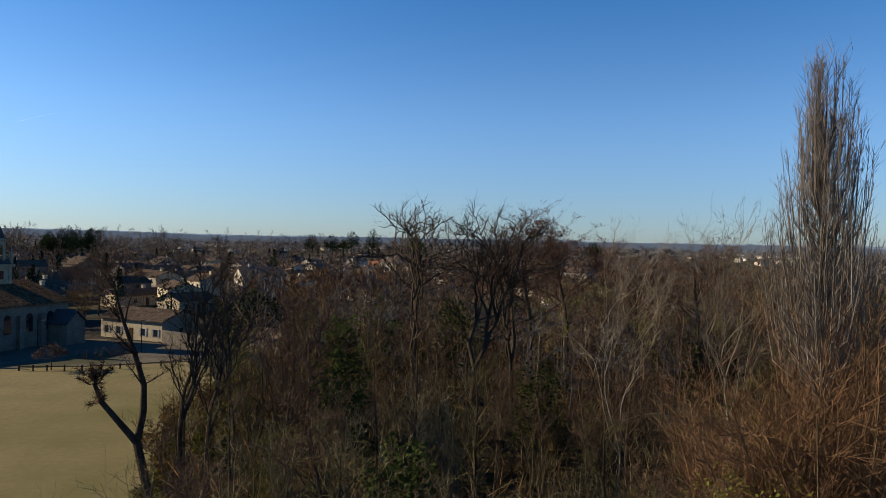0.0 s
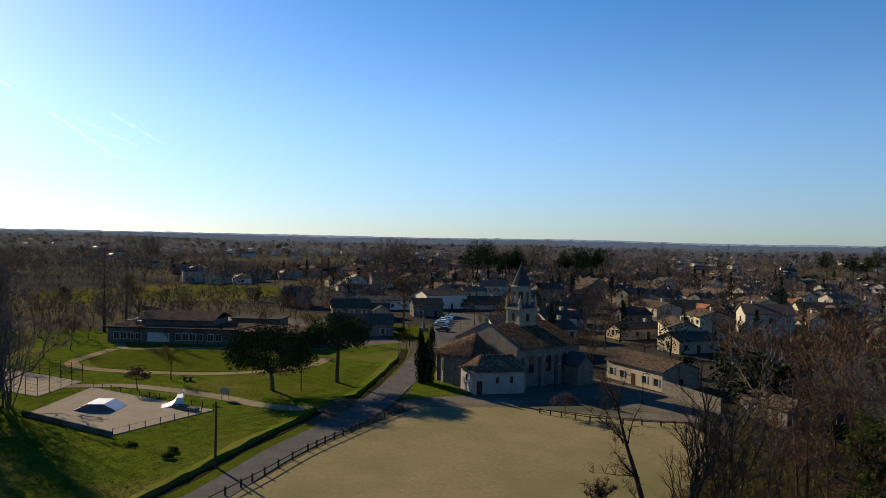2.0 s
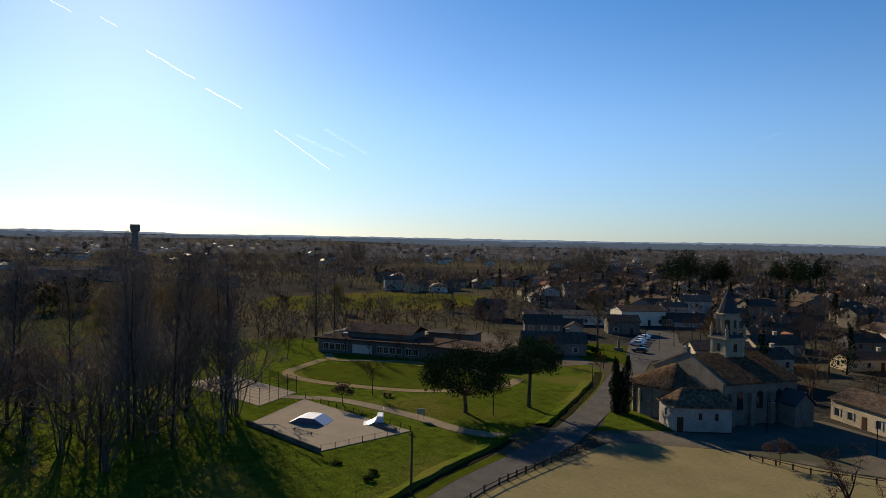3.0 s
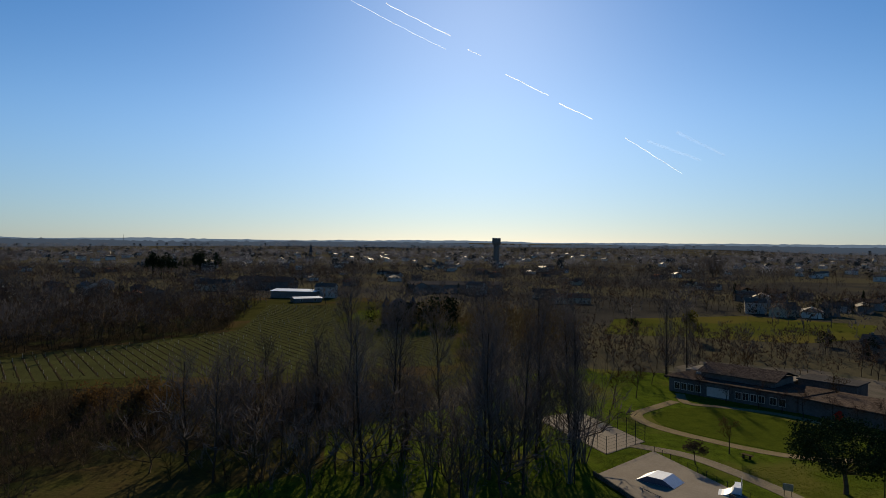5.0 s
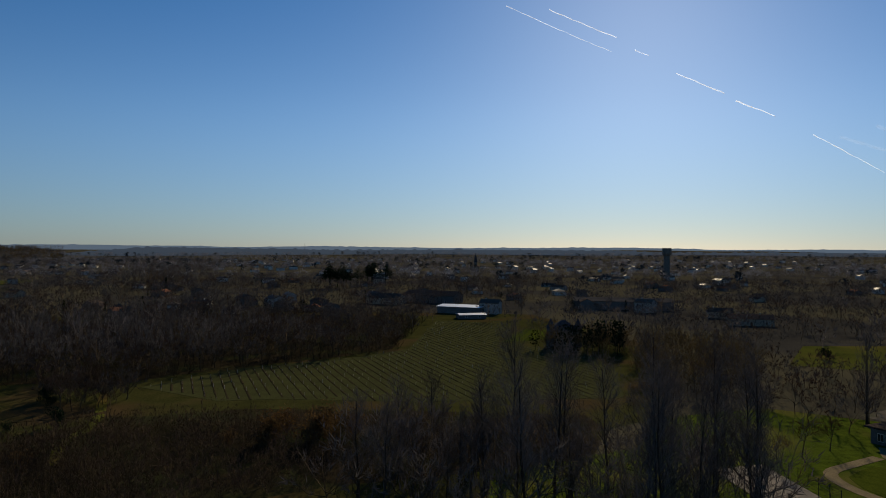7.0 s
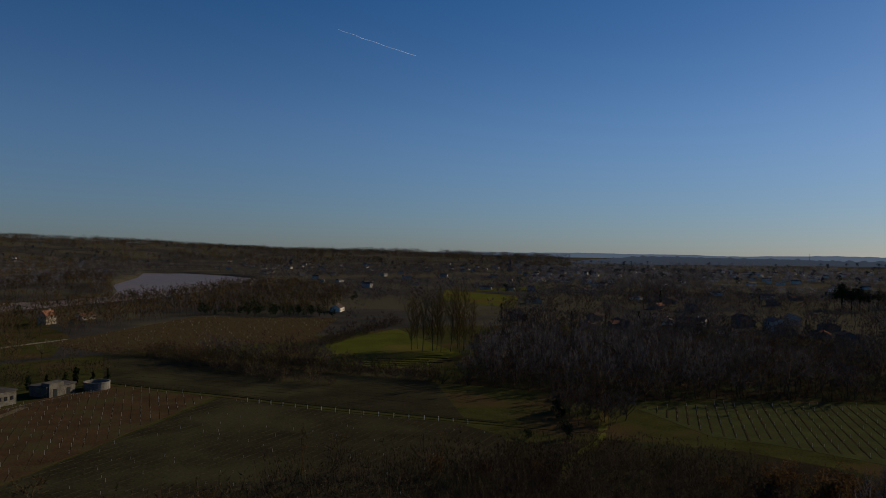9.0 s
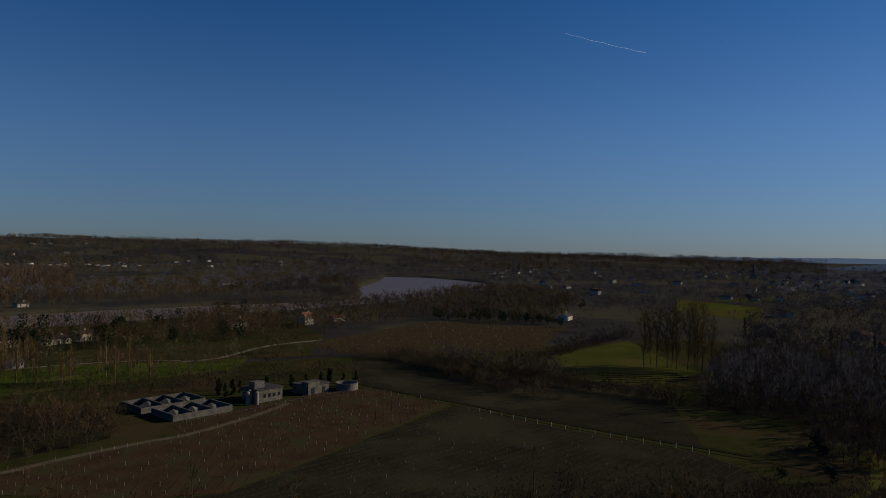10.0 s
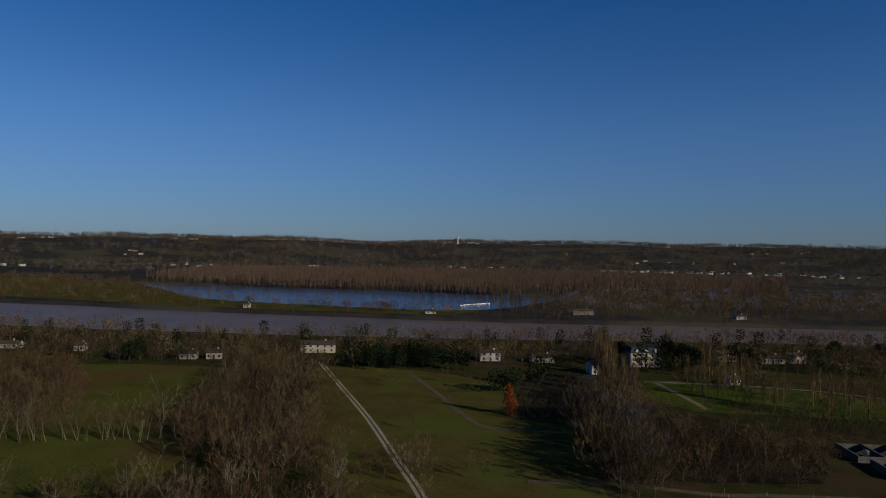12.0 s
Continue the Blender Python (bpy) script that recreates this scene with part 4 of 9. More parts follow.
def forking_tree(seed, H, r0, first=0.42, spread=0.45, depth=6, lift=0.10, shoots=4, wob=0.15, keep=0.65):
    """A bare tree that forks again and again, with crooked limbs and fine twigs at the ends."""
    rng = random.Random(seed)
    trunk, crown = Geo(), Geo()

    def grow(p, d, L, r, k):
        pts = bent(rng, p, d, L, 4, lift if k else 0.05, 0.05 if k == 0 else wob)
        (trunk if k < 2 else crown).tube(pts, [max(0.010, r * (1 - 0.32 * j / 4)) for j in range(5)], 7 if k < 2 else 4 if k < 4 else 3)
        tip = (pts[-1] - pts[-2]).normalized()
        if k >= depth - 1:
            for _ in range(shoots):
                o = pts[rng.randrange(1, 5)]
                e = o + (side(rng, tip, rng.uniform(0.3, 1.0)) + Vector((0, 0, 0.2))).normalized() * L * rng.uniform(0.5, 0.95)
                crown.spike(o, e, 0.011)
                for _ in range(3):
                    q = o.lerp(e, rng.uniform(0.2, 0.95))
                    crown.blade(q, q + side(rng, (e - o).normalized(), rng.uniform(0.3, 0.9)) * L * rng.uniform(0.2, 0.45), 0.010, rng)
        if k == depth:
            return
        for i in range(2 if rng.random() < 0.7 else 3):
            grow(pts[-1], side(rng, tip, spread * rng.uniform(0.5, 1.25)), L * rng.uniform(0.60, 0.86), r * keep * rng.uniform(0.9, 1.1), k + 1)
        if 1 <= k < depth - 2:
            grow(pts[2], side(rng, tip, rng.uniform(0.6, 1.0)), L * 0.5, r * 0.36, max(k + 2, depth - 2))

    grow(Vector((0, 0, -0.2)), Vector((rng.gauss(0, 0.06), rng.gauss(0, 0.06), 1)).normalized(), H * first, r0, 0)
    return fit_height(H, trunk, crown)


def brown_oak(seed, H):
    """An oak that keeps its dead leaves: forked limbs and clumps of small brown leaves with gaps."""
    rng = random.Random(seed + 500)
    trunk, crown = bare_tree(seed, H, "oak", 6, 5, 2, 8, 1.2)
    ends = [Vector(p) for p in crown.v[::7] if H * 0.5 < Vector(p).z < H * 0.9]
    for _ in range(7500):
        p = rng.choice(ends)
        crown.leaf(p + Vector((rng.gauss(0, 0.28), rng.gauss(0, 0.28), rng.gauss(0, 0.22))), rng.uniform(0.08, 0.17), rng)
    return trunk, crown


def coppice(seed, H, stems=7, twigs=14, tips=3, thick=1.0, lean=0.32):
    """Many thin stems from one foot with crooked rods."""
    rng = random.Random(seed)
    trunk, crown = Geo(), Geo()
    for i in range(stems):
        d = side(rng, Vector((0, 0, 1)), rng.uniform(0.08, lean))
        L = H * rng.uniform(0.6, 1.0)
        n = 5 if tips > 3 else 3
        st = bent(rng, Vector((rng.uniform(-0.6, 0.6), rng.uniform(-0.6, 0.6), -0.2)), d, L, n, 0.03, 0.12)
        r = 0.010 * H * rng.uniform(0.5, 1)
        (crown if i else trunk).tube(st, [r * (1 - 0.85 * j / n) for j in range(n + 1)], 4 if tips > 3 else 3)
        for w in range(twigs):
            s = (0.22 + 0.78 * (w + rng.random()) / twigs) * (n - 0.02)
            p = st[int(s)].lerp(st[int(s) + 1], s - int(s))
            d2 = side(rng, (st[int(s) + 1] - st[int(s)]).normalized(), rng.uniform(0.5, 1.2)) + Vector((0, 0, 0.12))
            e = p + d2.normalized() * L * rng.uniform(0.12, 0.3)
            crown.spike(p, e, 0.016 * thick)
            for _ in range(tips):
                a = p.lerp(e, rng.uniform(0.15, 1))
                d3 = side(rng, (e - p).normalized(), rng.uniform(0.3, 1.0)) + Vector((0, 0, 0.15))
                crown.blade(a, a + d3.normalized() * L * rng.uniform(0.05, 0.14), 0.013 * thick, rng)
    return fit_height(H, trunk, crown)


def leafy(seed, W, H, base, leaves, size, shape="dome", lumps=14):
    """A crown of leaf clumps with an uneven outline and gaps; trunk below."""
    rng = random.Random(seed)
    trunk, crown = Geo(), Geo()
    top = H
    stem = bent(rng, Vector((0, 0, -0.2)), Vector((rng.uniform(-0.1, 0.1), rng.uniform(-0.1, 0.1), 1)), base + (H - base) * (0.55 if shape != "cone" else 0.95), 6, 0.05, 0.07)
    r0 = H * 0.022
    trunk.tube(stem, [r0 * (1.2 - 0.8 * k / 6) for k in range(7)], 6)
    cents = []
    for i in range(lumps):
        if shape == "dome":
            a, q = rng.random() * 6.283, math.sqrt(rng.random())
            z = base + (H - base) * (0.30 + 0.55 * (1 - q * q) * rng.uniform(0.7, 1.0))
            c = Vector((math.cos(a) * q * W * 0.40, math.sin(a) * q * W * 0.40, z))
            rad = Vector((W * 0.17, W * 0.17, (H - base) * 0.20)) * rng.uniform(0.75, 1.2)
        elif shape == "cone":
            f = (i + 0.5) / lumps
            w = W * 0.5 * (1 - f) ** 0.8
            a = rng.random() * 6.283
            c = Vector((math.cos(a) * w * 0.45, math.sin(a) * w * 0.45, base + (H - base) * f * 0.95))
            rad = Vector((w * 0.75 + 0.15, w * 0.75 + 0.15, (H - base) * 0.09))
        elif shape == "column":
            f = (i + 0.5) / lumps
            w = W * 0.5 * math.sin(math.pi * (0.12 + 0.84 * f)) ** 0.6
            a = rng.random() * 6.283
            c = Vector((math.cos(a) * w * 0.4, math.sin(a) * w * 0.4, base + (H - base) * f * 0.93))
            rad = Vector((w * 0.62, w * 0.62, (H - base) * 0.12))
        else:
            a, q = rng.random() * 6.283, rng.random() ** 0.6
            c = Vector((math.cos(a) * q * W * 0.36, math.sin(a) * q * W * 0.36, base + (H - base) * rng.uniform(0.12, 0.8)))
            rad = Vector((W * 0.2, W * 0.2, (H - base) * 0.2)) * rng.uniform(0.7, 1.2)
        cents.append((c, rad))
        if shape == "dome":
            crown.tube([stem[4], stem[4].lerp(c, 0.55) - Vector((0, 0, 0.3)), c], [r0 * 0.35, r0 * 0.22, r0 * 0.08], 4)
    for _ in range(leaves):
        c, rad = rng.choice(cents)
        d = Vector((rng.gauss(0, 1), rng.gauss(0, 1), rng.gauss(0, 1))).normalized() * rng.uniform(0.6, 1.05)
        crown.leaf(Vector((c.x + d.x * rad.x, c.y + d.y * rad.y, max(base * 0.8, c.z + d.z * rad.z))), size * rng.uniform(0.6, 1.3), rng)
    return trunk, crown


def tree_thing(name, label, meshes, bark, leaf, group="", category="tree"):
    trunk, crown = meshes
    root = thing(name, label, category, group)
    part("trunk", trunk, bark, root)
    part("crown", crown, leaf, root)
    return root


def spread(proto_list, places, rng, lo=0.85, hi=1.15, group=""):
    """Sets trees, the first of each kind itself and copies after that; places: x, y and a size factor or None."""
    used = set()
    for k, (x, y, s) in enumerate(places):
        proto = proto_list[k % len(proto_list)]
        s = s or rng.uniform(lo, hi)
        m = pose(x, y, ground_at(x, y), 0, 0, rng.uniform(0, 360)) @ Matrix.Diagonal((s, s, s * rng.uniform(0.95, 1.06), 1))
        if proto.name in used:
            copy_thing(proto, m)
        else:
            used.add(proto.name)
            PENDING.append((proto, m))


PENDING = []


def joined(geos):
    g = Geo()
    for a in geos:
        g.add(a.v, a.f)
    return g


def flat_tris(g):
    v = np.array([tuple(p) for p in g.v])
    f = []
    for q in g.f:
        f.append(q[:3])
        if len(q) == 4:
            f.append((q[0], q[2], q[3]))
    return v, np.array(f)


def forest(name, places, templates, mat, label, category="woods", lo=0.8, hi=1.2, seed=1, squeeze=1.0, limb=None):
    """Many trees too far or too dense to count, in one mesh; places: x, y or x, y, size."""
    rng = random.Random(seed)
    V, Fs, slots, k = [], [], [], 0
    mats = mat if isinstance(mat, list) else [mat]
    xs = np.array([p[0] for p in places])
    ys = np.array([p[1] for p in places])
    zs = height(xs, ys)
    for i, p in enumerate(places):
        v, f, *slot = templates[rng.randrange(len(templates))]
        pick = rng.randrange(len(mats))
        slots.append(np.where(slot[0] > 0, len(mats), pick) if slot else np.full(len(f), pick))
        s = (p[2] if len(p) > 2 else 1.0) * rng.uniform(lo, hi)
        a = rng.random() * 6.283
        c, sn = math.cos(a) * s, math.sin(a) * s
        q = np.empty_like(v)
        q[:, 0] = (v[:, 0] * c - v[:, 1] * sn) * squeeze + xs[i]
        q[:, 1] = (v[:, 0] * sn + v[:, 1] * c) * squeeze + ys[i]
        q[:, 2] = v[:, 2] * s * rng.uniform(0.9, 1.15) + zs[i]
        V.append(q)
        Fs.append(f + k)
        k += len(v)
    V, Fs = np.concatenate(V), np.concatenate(Fs)
    m = bpy.data.meshes.new(name)
    m.vertices.add(len(V))
    m.vertices.foreach_set("co", V.ravel())
    m.loops.add(Fs.size)
    m.loops.foreach_set("vertex_index", Fs.ravel().astype(np.int32))
    m.polygons.add(len(Fs))
    m.polygons.foreach_set("loop_start", np.arange(0, Fs.size, 3, dtype=np.int32))
    m.update(calc_edges=True)
    for one in mats + [limb or M["bark"]]:
        m.materials.append(one)
    m.polygons.foreach_set("material_index", np.concatenate(slots).astype(np.int32))
    return tagged(new(name, m), label, category, kind="stuff")


def far_tree(seed, H, W, n=40, needle=False):
    """A distant crown: upright slivers with gaps over a stem."""
    rng = random.Random(seed)
    g = Geo()
    g.spike(Vector((0, 0, 0)), Vector((0, 0, H * 0.8)), H * 0.018)
    for _ in range(n):
        a, q = rng.random() * 6.283, rng.random() ** 0.5
        z = H * (0.22 + 0.68 * rng.random())
        env = math.sin(math.pi * min(1, max(0.05, (z / H - 0.12) / 0.9))) ** 0.7
        p = Vector((math.cos(a) * q * W * 0.5 * env, math.sin(a) * q * W * 0.5 * env, z))
        if needle:
            g.leaf(p, H * 0.9 / math.sqrt(n), rng)
        else:
            d = Vector((math.cos(a) * 0.7 + rng.gauss(0, 0.3), math.sin(a) * 0.7 + rng.gauss(0, 0.3), 1)) * H * rng.uniform(0.09, 0.18)
            g.blade(p, p + d, H * rng.uniform(0.5, 1.0) * 1.6 / n, rng)
    return flat_tris(g)


def lite_tree(seed, H, W, n=200, low=0.2, limbs=7, fine=True):
    """A tree of the middle distance: forked limbs, branches and a haze of twigs in an uneven crown."""
    rng = random.Random(seed)
    wood, haze = Geo(), Geo()
    fork = [Vector((0, 0, -0.2)), Vector((rng.gauss(0, 0.02), rng.gauss(0, 0.02), low * 0.6)) * H, Vector((rng.gauss(0, 0.04), rng.gauss(0, 0.04), low + 0.12)) * H]
    wood.tube(fork, [H * 0.013, H * 0.011, H * 0.009], 3)
    ends = []
    for i in range(limbs):
        a = 6.283 * (i + rng.uniform(-0.35, 0.35)) / limbs
        reach, rise = W * rng.uniform(0.18, 0.48), H * rng.uniform(0.62, 0.98) * (1.0 if i else 1.02)
        s = fork[1].lerp(fork[2], rng.random())
        tip = Vector((math.cos(a) * reach, math.sin(a) * reach, max(rise - reach * 0.45, s.z + H * 0.12)))
        bend = s.lerp(tip, 0.45) + Vector((math.cos(a), math.sin(a), -0.3)) * reach * rng.uniform(0.0, 0.35)
        if fine:
            wood.tube([s, bend, tip], [H * 0.0075, H * 0.0055, H * 0.002], 3)
        else:
            wood.spike(s, tip, H * 0.008)
        for b in range(4 if fine else 2):
            q = rng.uniform(0.25, 1.0)
            p = s.lerp(bend, q * 2) if q < 0.5 else bend.lerp(tip, q * 2 - 1)
            d = side(rng, (tip - s).normalized(), rng.uniform(0.4, 1.0)) + Vector((0, 0, 0.15))
            e = p + d.normalized() * H * rng.uniform(0.12, 0.24)
            e.z = min(e.z, H)
            wood.spike(p, e, H * 0.0035)
            ends += [(p, e), (p.lerp(e, 0.5), e)]
        ends.append((bend.lerp(tip, 0.5), tip))
    thin = math.sqrt(200 / n)
    for _ in range(n):
        p, e = rng.choice(ends)
        o = p.lerp(e, rng.uniform(0.3, 1.0)) + Vector((rng.gauss(0, 1), rng.gauss(0, 1), rng.gauss(0, 1))) * H * 0.018
        d = side(rng, (e - p).normalized(), rng.uniform(0.2, 1.1)) + Vector((0, 0, 0.25))
        haze.blade(o, o + d.normalized() * H * rng.uniform(0.06, 0.13), H * rng.uniform(0.0042, 0.0085) * thin, rng)
    a, b = flat_tris(haze), flat_tris(wood)
    return np.concatenate([a[0], b[0]]), np.concatenate([a[1], b[1] + len(a[0])]), np.concatenate([np.zeros(len(a[1]), int), np.ones(len(b[1]), int)])


def far_poplar(seed, H, W, n=34):
    rng = random.Random(seed)
    g = Geo()
    g.spike(Vector((0, 0, 0)), Vector((0, 0, H)), H * 0.016)
    for _ in range(n):
        a, q, f = rng.random() * 6.283, rng.random() ** 0.5, rng.random()
        w = W * 0.5 * (1 - f * 0.8)
        p = Vector((math.cos(a) * q * w, math.sin(a) * q * w, H * (0.25 + 0.6 * f)))
        g.blade(p, p + Vector((math.cos(a) * 0.15, math.sin(a) * 0.15, 1)) * H * rng.uniform(0.1, 0.18), H * rng.uniform(0.4, 0.8) / n, rng)
    return flat_tris(g)


rng = random.Random(11)
for name, outline, lab in (("wood_floor", [(-17, 24), (-14, 38), (-20, 50), (-24, 68), (-26, 88), (-30, 104), (-24, 116), (20, 172), (90, 188), (160, 110), (105, 70), (90, 30), (50, 8), (18, 12), (0, 17)], "leaf litter on the wood floor, dark for shade"),
                           ("thicket_floor", [(-100, -32), (-112, -8), (-136, 2), (-150, 18), (-176, 24), (-190, 20), (-188, -30), (-184, -70), (-168, -100), (-140, -112), (-108, -108), (-92, -76)], "leaf litter under the thicket, dark for shade"),
                           ("dark_wood_floor", [(-203, -128), (-240, -104), (-276, -68), (-301, -52), (-415, -58), (-440, -90), (-440, -200), (-375, -225), (-360, -300), (-262, -236), (-232, -205), (-192, -182), (-207, -150)], "leaf litter in the bare wood, dark for shade")):
    sheet(name, outline, 0.025, M["litter"], lab)
# ---- the wood before the first view: near trees one by one ----
KINDS = [
    tree_thing("tree", "many-stemmed grey-brown tree in the wood", coppice(6, 12.5, 10, 22, 6, 1.1, 0.6), M["bark"], M["wood_twig"], "wood trees"),
    tree_thing("tree", "low many-stemmed tree with pale rods", coppice(7, 10.5, 12, 18, 6, 1.0, 0.42), M["pale_bark"], M["pale_rod"], "wood trees"),
    tree_thing("tree", "tall bare tree with dark trunk in the wood", bare_tree(1, 15, "slim", 6, 7, 4), M["dark_bark"], M["wood_twig"], "wood trees"),
    tree_thing("tree", "bare tree with wide crown in the wood", bare_tree(2, 14, "ash", 7, 7, 4), M["dark_bark"], M["wood_red"], "wood trees"),
    tree_thing("tree", "many-stemmed bare tree in the wood", coppice(3, 13, 8, 22, 6, 1.0, 0.5), M["bark"], M["wood_twig"], "wood trees"),
    tree_thing("tree", "bare tree with reddish twigs in the wood", bare_tree(4, 13, "slim", 7, 7, 4), M["bark"], M["wood_red"], "wood trees"),
    tree_thing("tree", "many-stemmed tree with pale rods in the wood", coppice(5, 12, 10, 20, 6, 1.0, 0.45), M["pale_bark"], M["pale_rod"], "wood trees"),
]
WOOD = [(-17, 24), (-14, 38), (-20, 50), (-24, 68), (-26, 88), (-30, 104), (-24, 116), (20, 122), (70, 110), (105, 70), (90, 30), (50, 8), (18, 12), (0, 17)]
wood = scatter(WOOD, 4.9, rng)
near = [(x, y, rng.uniform(0.58, 0.86)) for x, y in wood if math.hypot(x, y) < 66]
rest = [(x, y) for x, y in wood if math.hypot(x, y) >= 66]
spread(KINDS, near, rng)
TALL = [
    (tree_thing("tree", "tall bare ash rising over the wood", forking_tree(21, 26.0, 0.36, 0.36, 0.58, 6, 0.05, 4, 0.2, 0.7), M["dark_bark"], M["dark_bark"], "tall trees"), [(-2.6, 66, 0.96), (2.6, 64, 0.95), (7.2, 70, 0.9)]),
    (tree_thing("tree", "bare tree with dense purple-brown crown", brown_oak(22, 23.5), M["dark_bark"], M["brown_leaf"], "tall trees"), [(10.5, 84, 1.08), (15.5, 87, 1.06), (24, 86, 0.96), (33, 90, 0.93)]),
    (tree_thing("tree", "pale-barked crooked tree in the wood", forking_tree(24, 20.6, 0.15, 0.62, 0.50, 5, 0.06, 5, 0.16, 0.66), M["pale_bark"], M["white_twig"], "pale trees"), [(10.4, 41.6, 1.0), (14.5, 34.4, 1.03)]),
    (tree_thing("poplar", "tall columnar bare poplar above the wood", column_tree(25, 29.5, 3.1, 230, 0.44), M["bark"], M["poplar_twig"], "poplars"), [(17.2, 32, 1.0)]),
    (tree_thing("tree", "dark forked tree at the edge of the sand", forking_tree(27, 19.2, 0.27, 0.3, 0.42, 6, 0.08, 4, 0.15, 0.68), M["dark_bark"], M["dark_bark"], "edge trees"), [(-18.6, 50, 1.0), (-15.8, 47.5, 0.9), (-20.6, 56, 0.8)]),
    (tree_thing("tree", "bush with ochre leaves at the wood's edge", leafy(31, 6, 9, 1.0, 500, 0.32, "bush", 10), M["bark"], M["ochre"], "leafy trees"), [(-14, 33, 0.6), (-22.5, 56, 0.6), (-23, 62, 0.7), (-24, 70, 0.6)]),
    (tree_thing("tree", "evergreen ivy-clad tree in the wood", leafy(33, 6, 13, 2.0, 900, 0.4, "bush", 14), M["bark"], M["ivy"], "leafy trees"), [(-7, 50, 0.9), (2, 92, 1.0), (-12, 84, 0.85), (24, 62, 0.9), (-2, 36, 0.75), (-9, 66, 0.8), (8, 58, 0.8), (30, 40, 0.8)]),
]
TALL.append((tree_thing("bush", "tall bush with yellow-green leaves in the wood", leafy(35, 5.5, 11, 1.0, 2600, 0.13, "bush", 22), M["bark"], M["yellow_leaf"], "leafy trees", "bush"), [(12.4, 27, 1.05), (14.6, 29, 1.1), (13.2, 30.5, 1.0), (-4, 27, 0.5), (6, 31, 0.65), (26, 34, 0.8), (-10, 44, 0.7)]))
TALL.append((tree_thing("tree", "dark forked tree with a lopped limb by the sand", forked_edge_tree(28), M["dark_bark"], M["wood_red"], "edge trees"), []))
PENDING.append((TALL[-1][0], pose(-18.9, 45, 0)))
rusty = tree_thing("tree", "many-stemmed tree with rust-brown twigs in the wood", coppice(29, 15, 13, 32, 9, 1.2, 0.42), M["bark"], M["brown_twig"], "wood trees")
TALL.append((rusty, [(14.5, 31, 0.9), (20, 34, 1.05), (23, 38, 1.0), (15.2, 38, 0.95), (27, 43, 1.0), (15.4, 28, 1.0), (17.3, 29.4, 1.12), (19.2, 29.0, 1.1), (18.4, 33.6, 1.12), (21.5, 31, 1.05), (16.2, 30.4, 1.2), (18.4, 30.6, 1.22), (17.1, 27.8, 1.15), (15.9, 28.8, 1.14), (19.4, 32, 1.2)]))
for proto, places in TALL:
    spread([proto], places, rng)
mid = [flat_tris(joined(bare_tree(s, 15, h, 4, 5, 4, 4, 2.2, count=8))) for s, h in ((41, "slim"), (42, "ash"), (43, "slim"), (44, "oak"))]
mid_cop = [flat_tris(joined(coppice(s, 9, 6, 8, 3, 3.0, 0.75))) for s in (45, 46, 47)]
lite = [lite_tree(s, 14, w, 230) for s, w in ((141, 11), (142, 14), (143, 9), (144, 12), (148, 15))]
half = [lite_tree(s, 14, w, 130, 0.2, 5, False) for s, w in ((161, 11), (162, 14), (163, 9), (164, 12))]
thin = [lite_tree(s, 14, w, 75, 0.2, 5, False) for s, w in ((151, 11), (152, 14), (153, 9), (154, 12))]
shrub = [lite_tree(s, 7, w, 60, 0.02, 6, False) for s, w in ((165, 8), (166, 9), (167, 7))]
brush = [lite_tree(s, 7, w, 120, 0.02, 7) for s, w in ((145, 8), (146, 9), (147, 7))]
MIXED = [M["twig"], M["red_twig"], M["thicket"], M["dry_twig"]]
WARM = [M["twig"], M["dry_twig"], M["red_twig"], M["pale_twig"]]
low_cop = [flat_tris(joined(coppice(s, 6, 5, 7, 3, 3.4, 0.9))) for s in (48, 49)]
forest("wood_back", scatter([(22, 122), (20, 175), (90, 190), (160, 110), (105, 70), (70, 110)], 6.0, rng), lite, [M["wood_red"], M["wood_twig"]], "bare winter wood far behind", seed=102, lo=0.6, hi=0.9)
forest("wood_fringe", scatter([(-31, 108), (-24, 116), (0, 134), (20, 172), (14, 214), (-18, 206), (-44, 168), (-50, 146), (-40, 130)], 6.0, rng) + scatter([(22, 176), (90, 192), (150, 130), (190, 200), (120, 250), (30, 235)], 8, rng), half, [M["wood_red"], M["wood_grey"], M["brown_twig"]], "bare wood reaching to the first houses", seed=103, lo=0.7, hi=1.1)
forest("wood_depth", rest, mid, [M["wood_red"], M["wood_grey"], M["wood_red"], M["wood_twig"]], "bare winter wood behind the first trees", seed=2, lo=0.46, hi=0.8)
forest("wood_undergrowth", scatter(WOOD, 4.6, rng), low_cop, [M["wood_twig"], M["thicket"], M["red_twig"]], "tangled undergrowth on the wood floor", "undergrowth", seed=3)

# ---- poplar grove ----
grove = [tree_thing("poplar", "tall bare poplar with dark ivy-clad trunk", bare_tree(51, 27, "grove", 6, 6, 4, 6, 1.5, 0.26), M["dark_bark"], M["hazy_grove_twig"], "poplar grove"),
         tree_thing("poplar", "tall bare many-limbed poplar in the grove", bare_tree(52, 25, "grove", 6, 6, 4, 6, 1.5, 0.22), M["dark_bark"], M["hazy_grove_twig"], "poplar grove"),
         tree_thing("poplar", "bare many-stemmed tree in the grove", coppice(53, 19, 7, 26, 6, 2.2, 0.28), M["dark_bark"], M["hazy_grove_twig"], "poplar grove")]
GROVE = [(-99, 30), (-112, 43), (-122, 47), (-140, 42), (-150, 24), (-148, 4), (-128, -4), (-106, 4), (-97, 16)]
THIN = [(-106, 4), (-128, -4), (-150, 2), (-146, -24), (-112, -30), (-100, -8)]
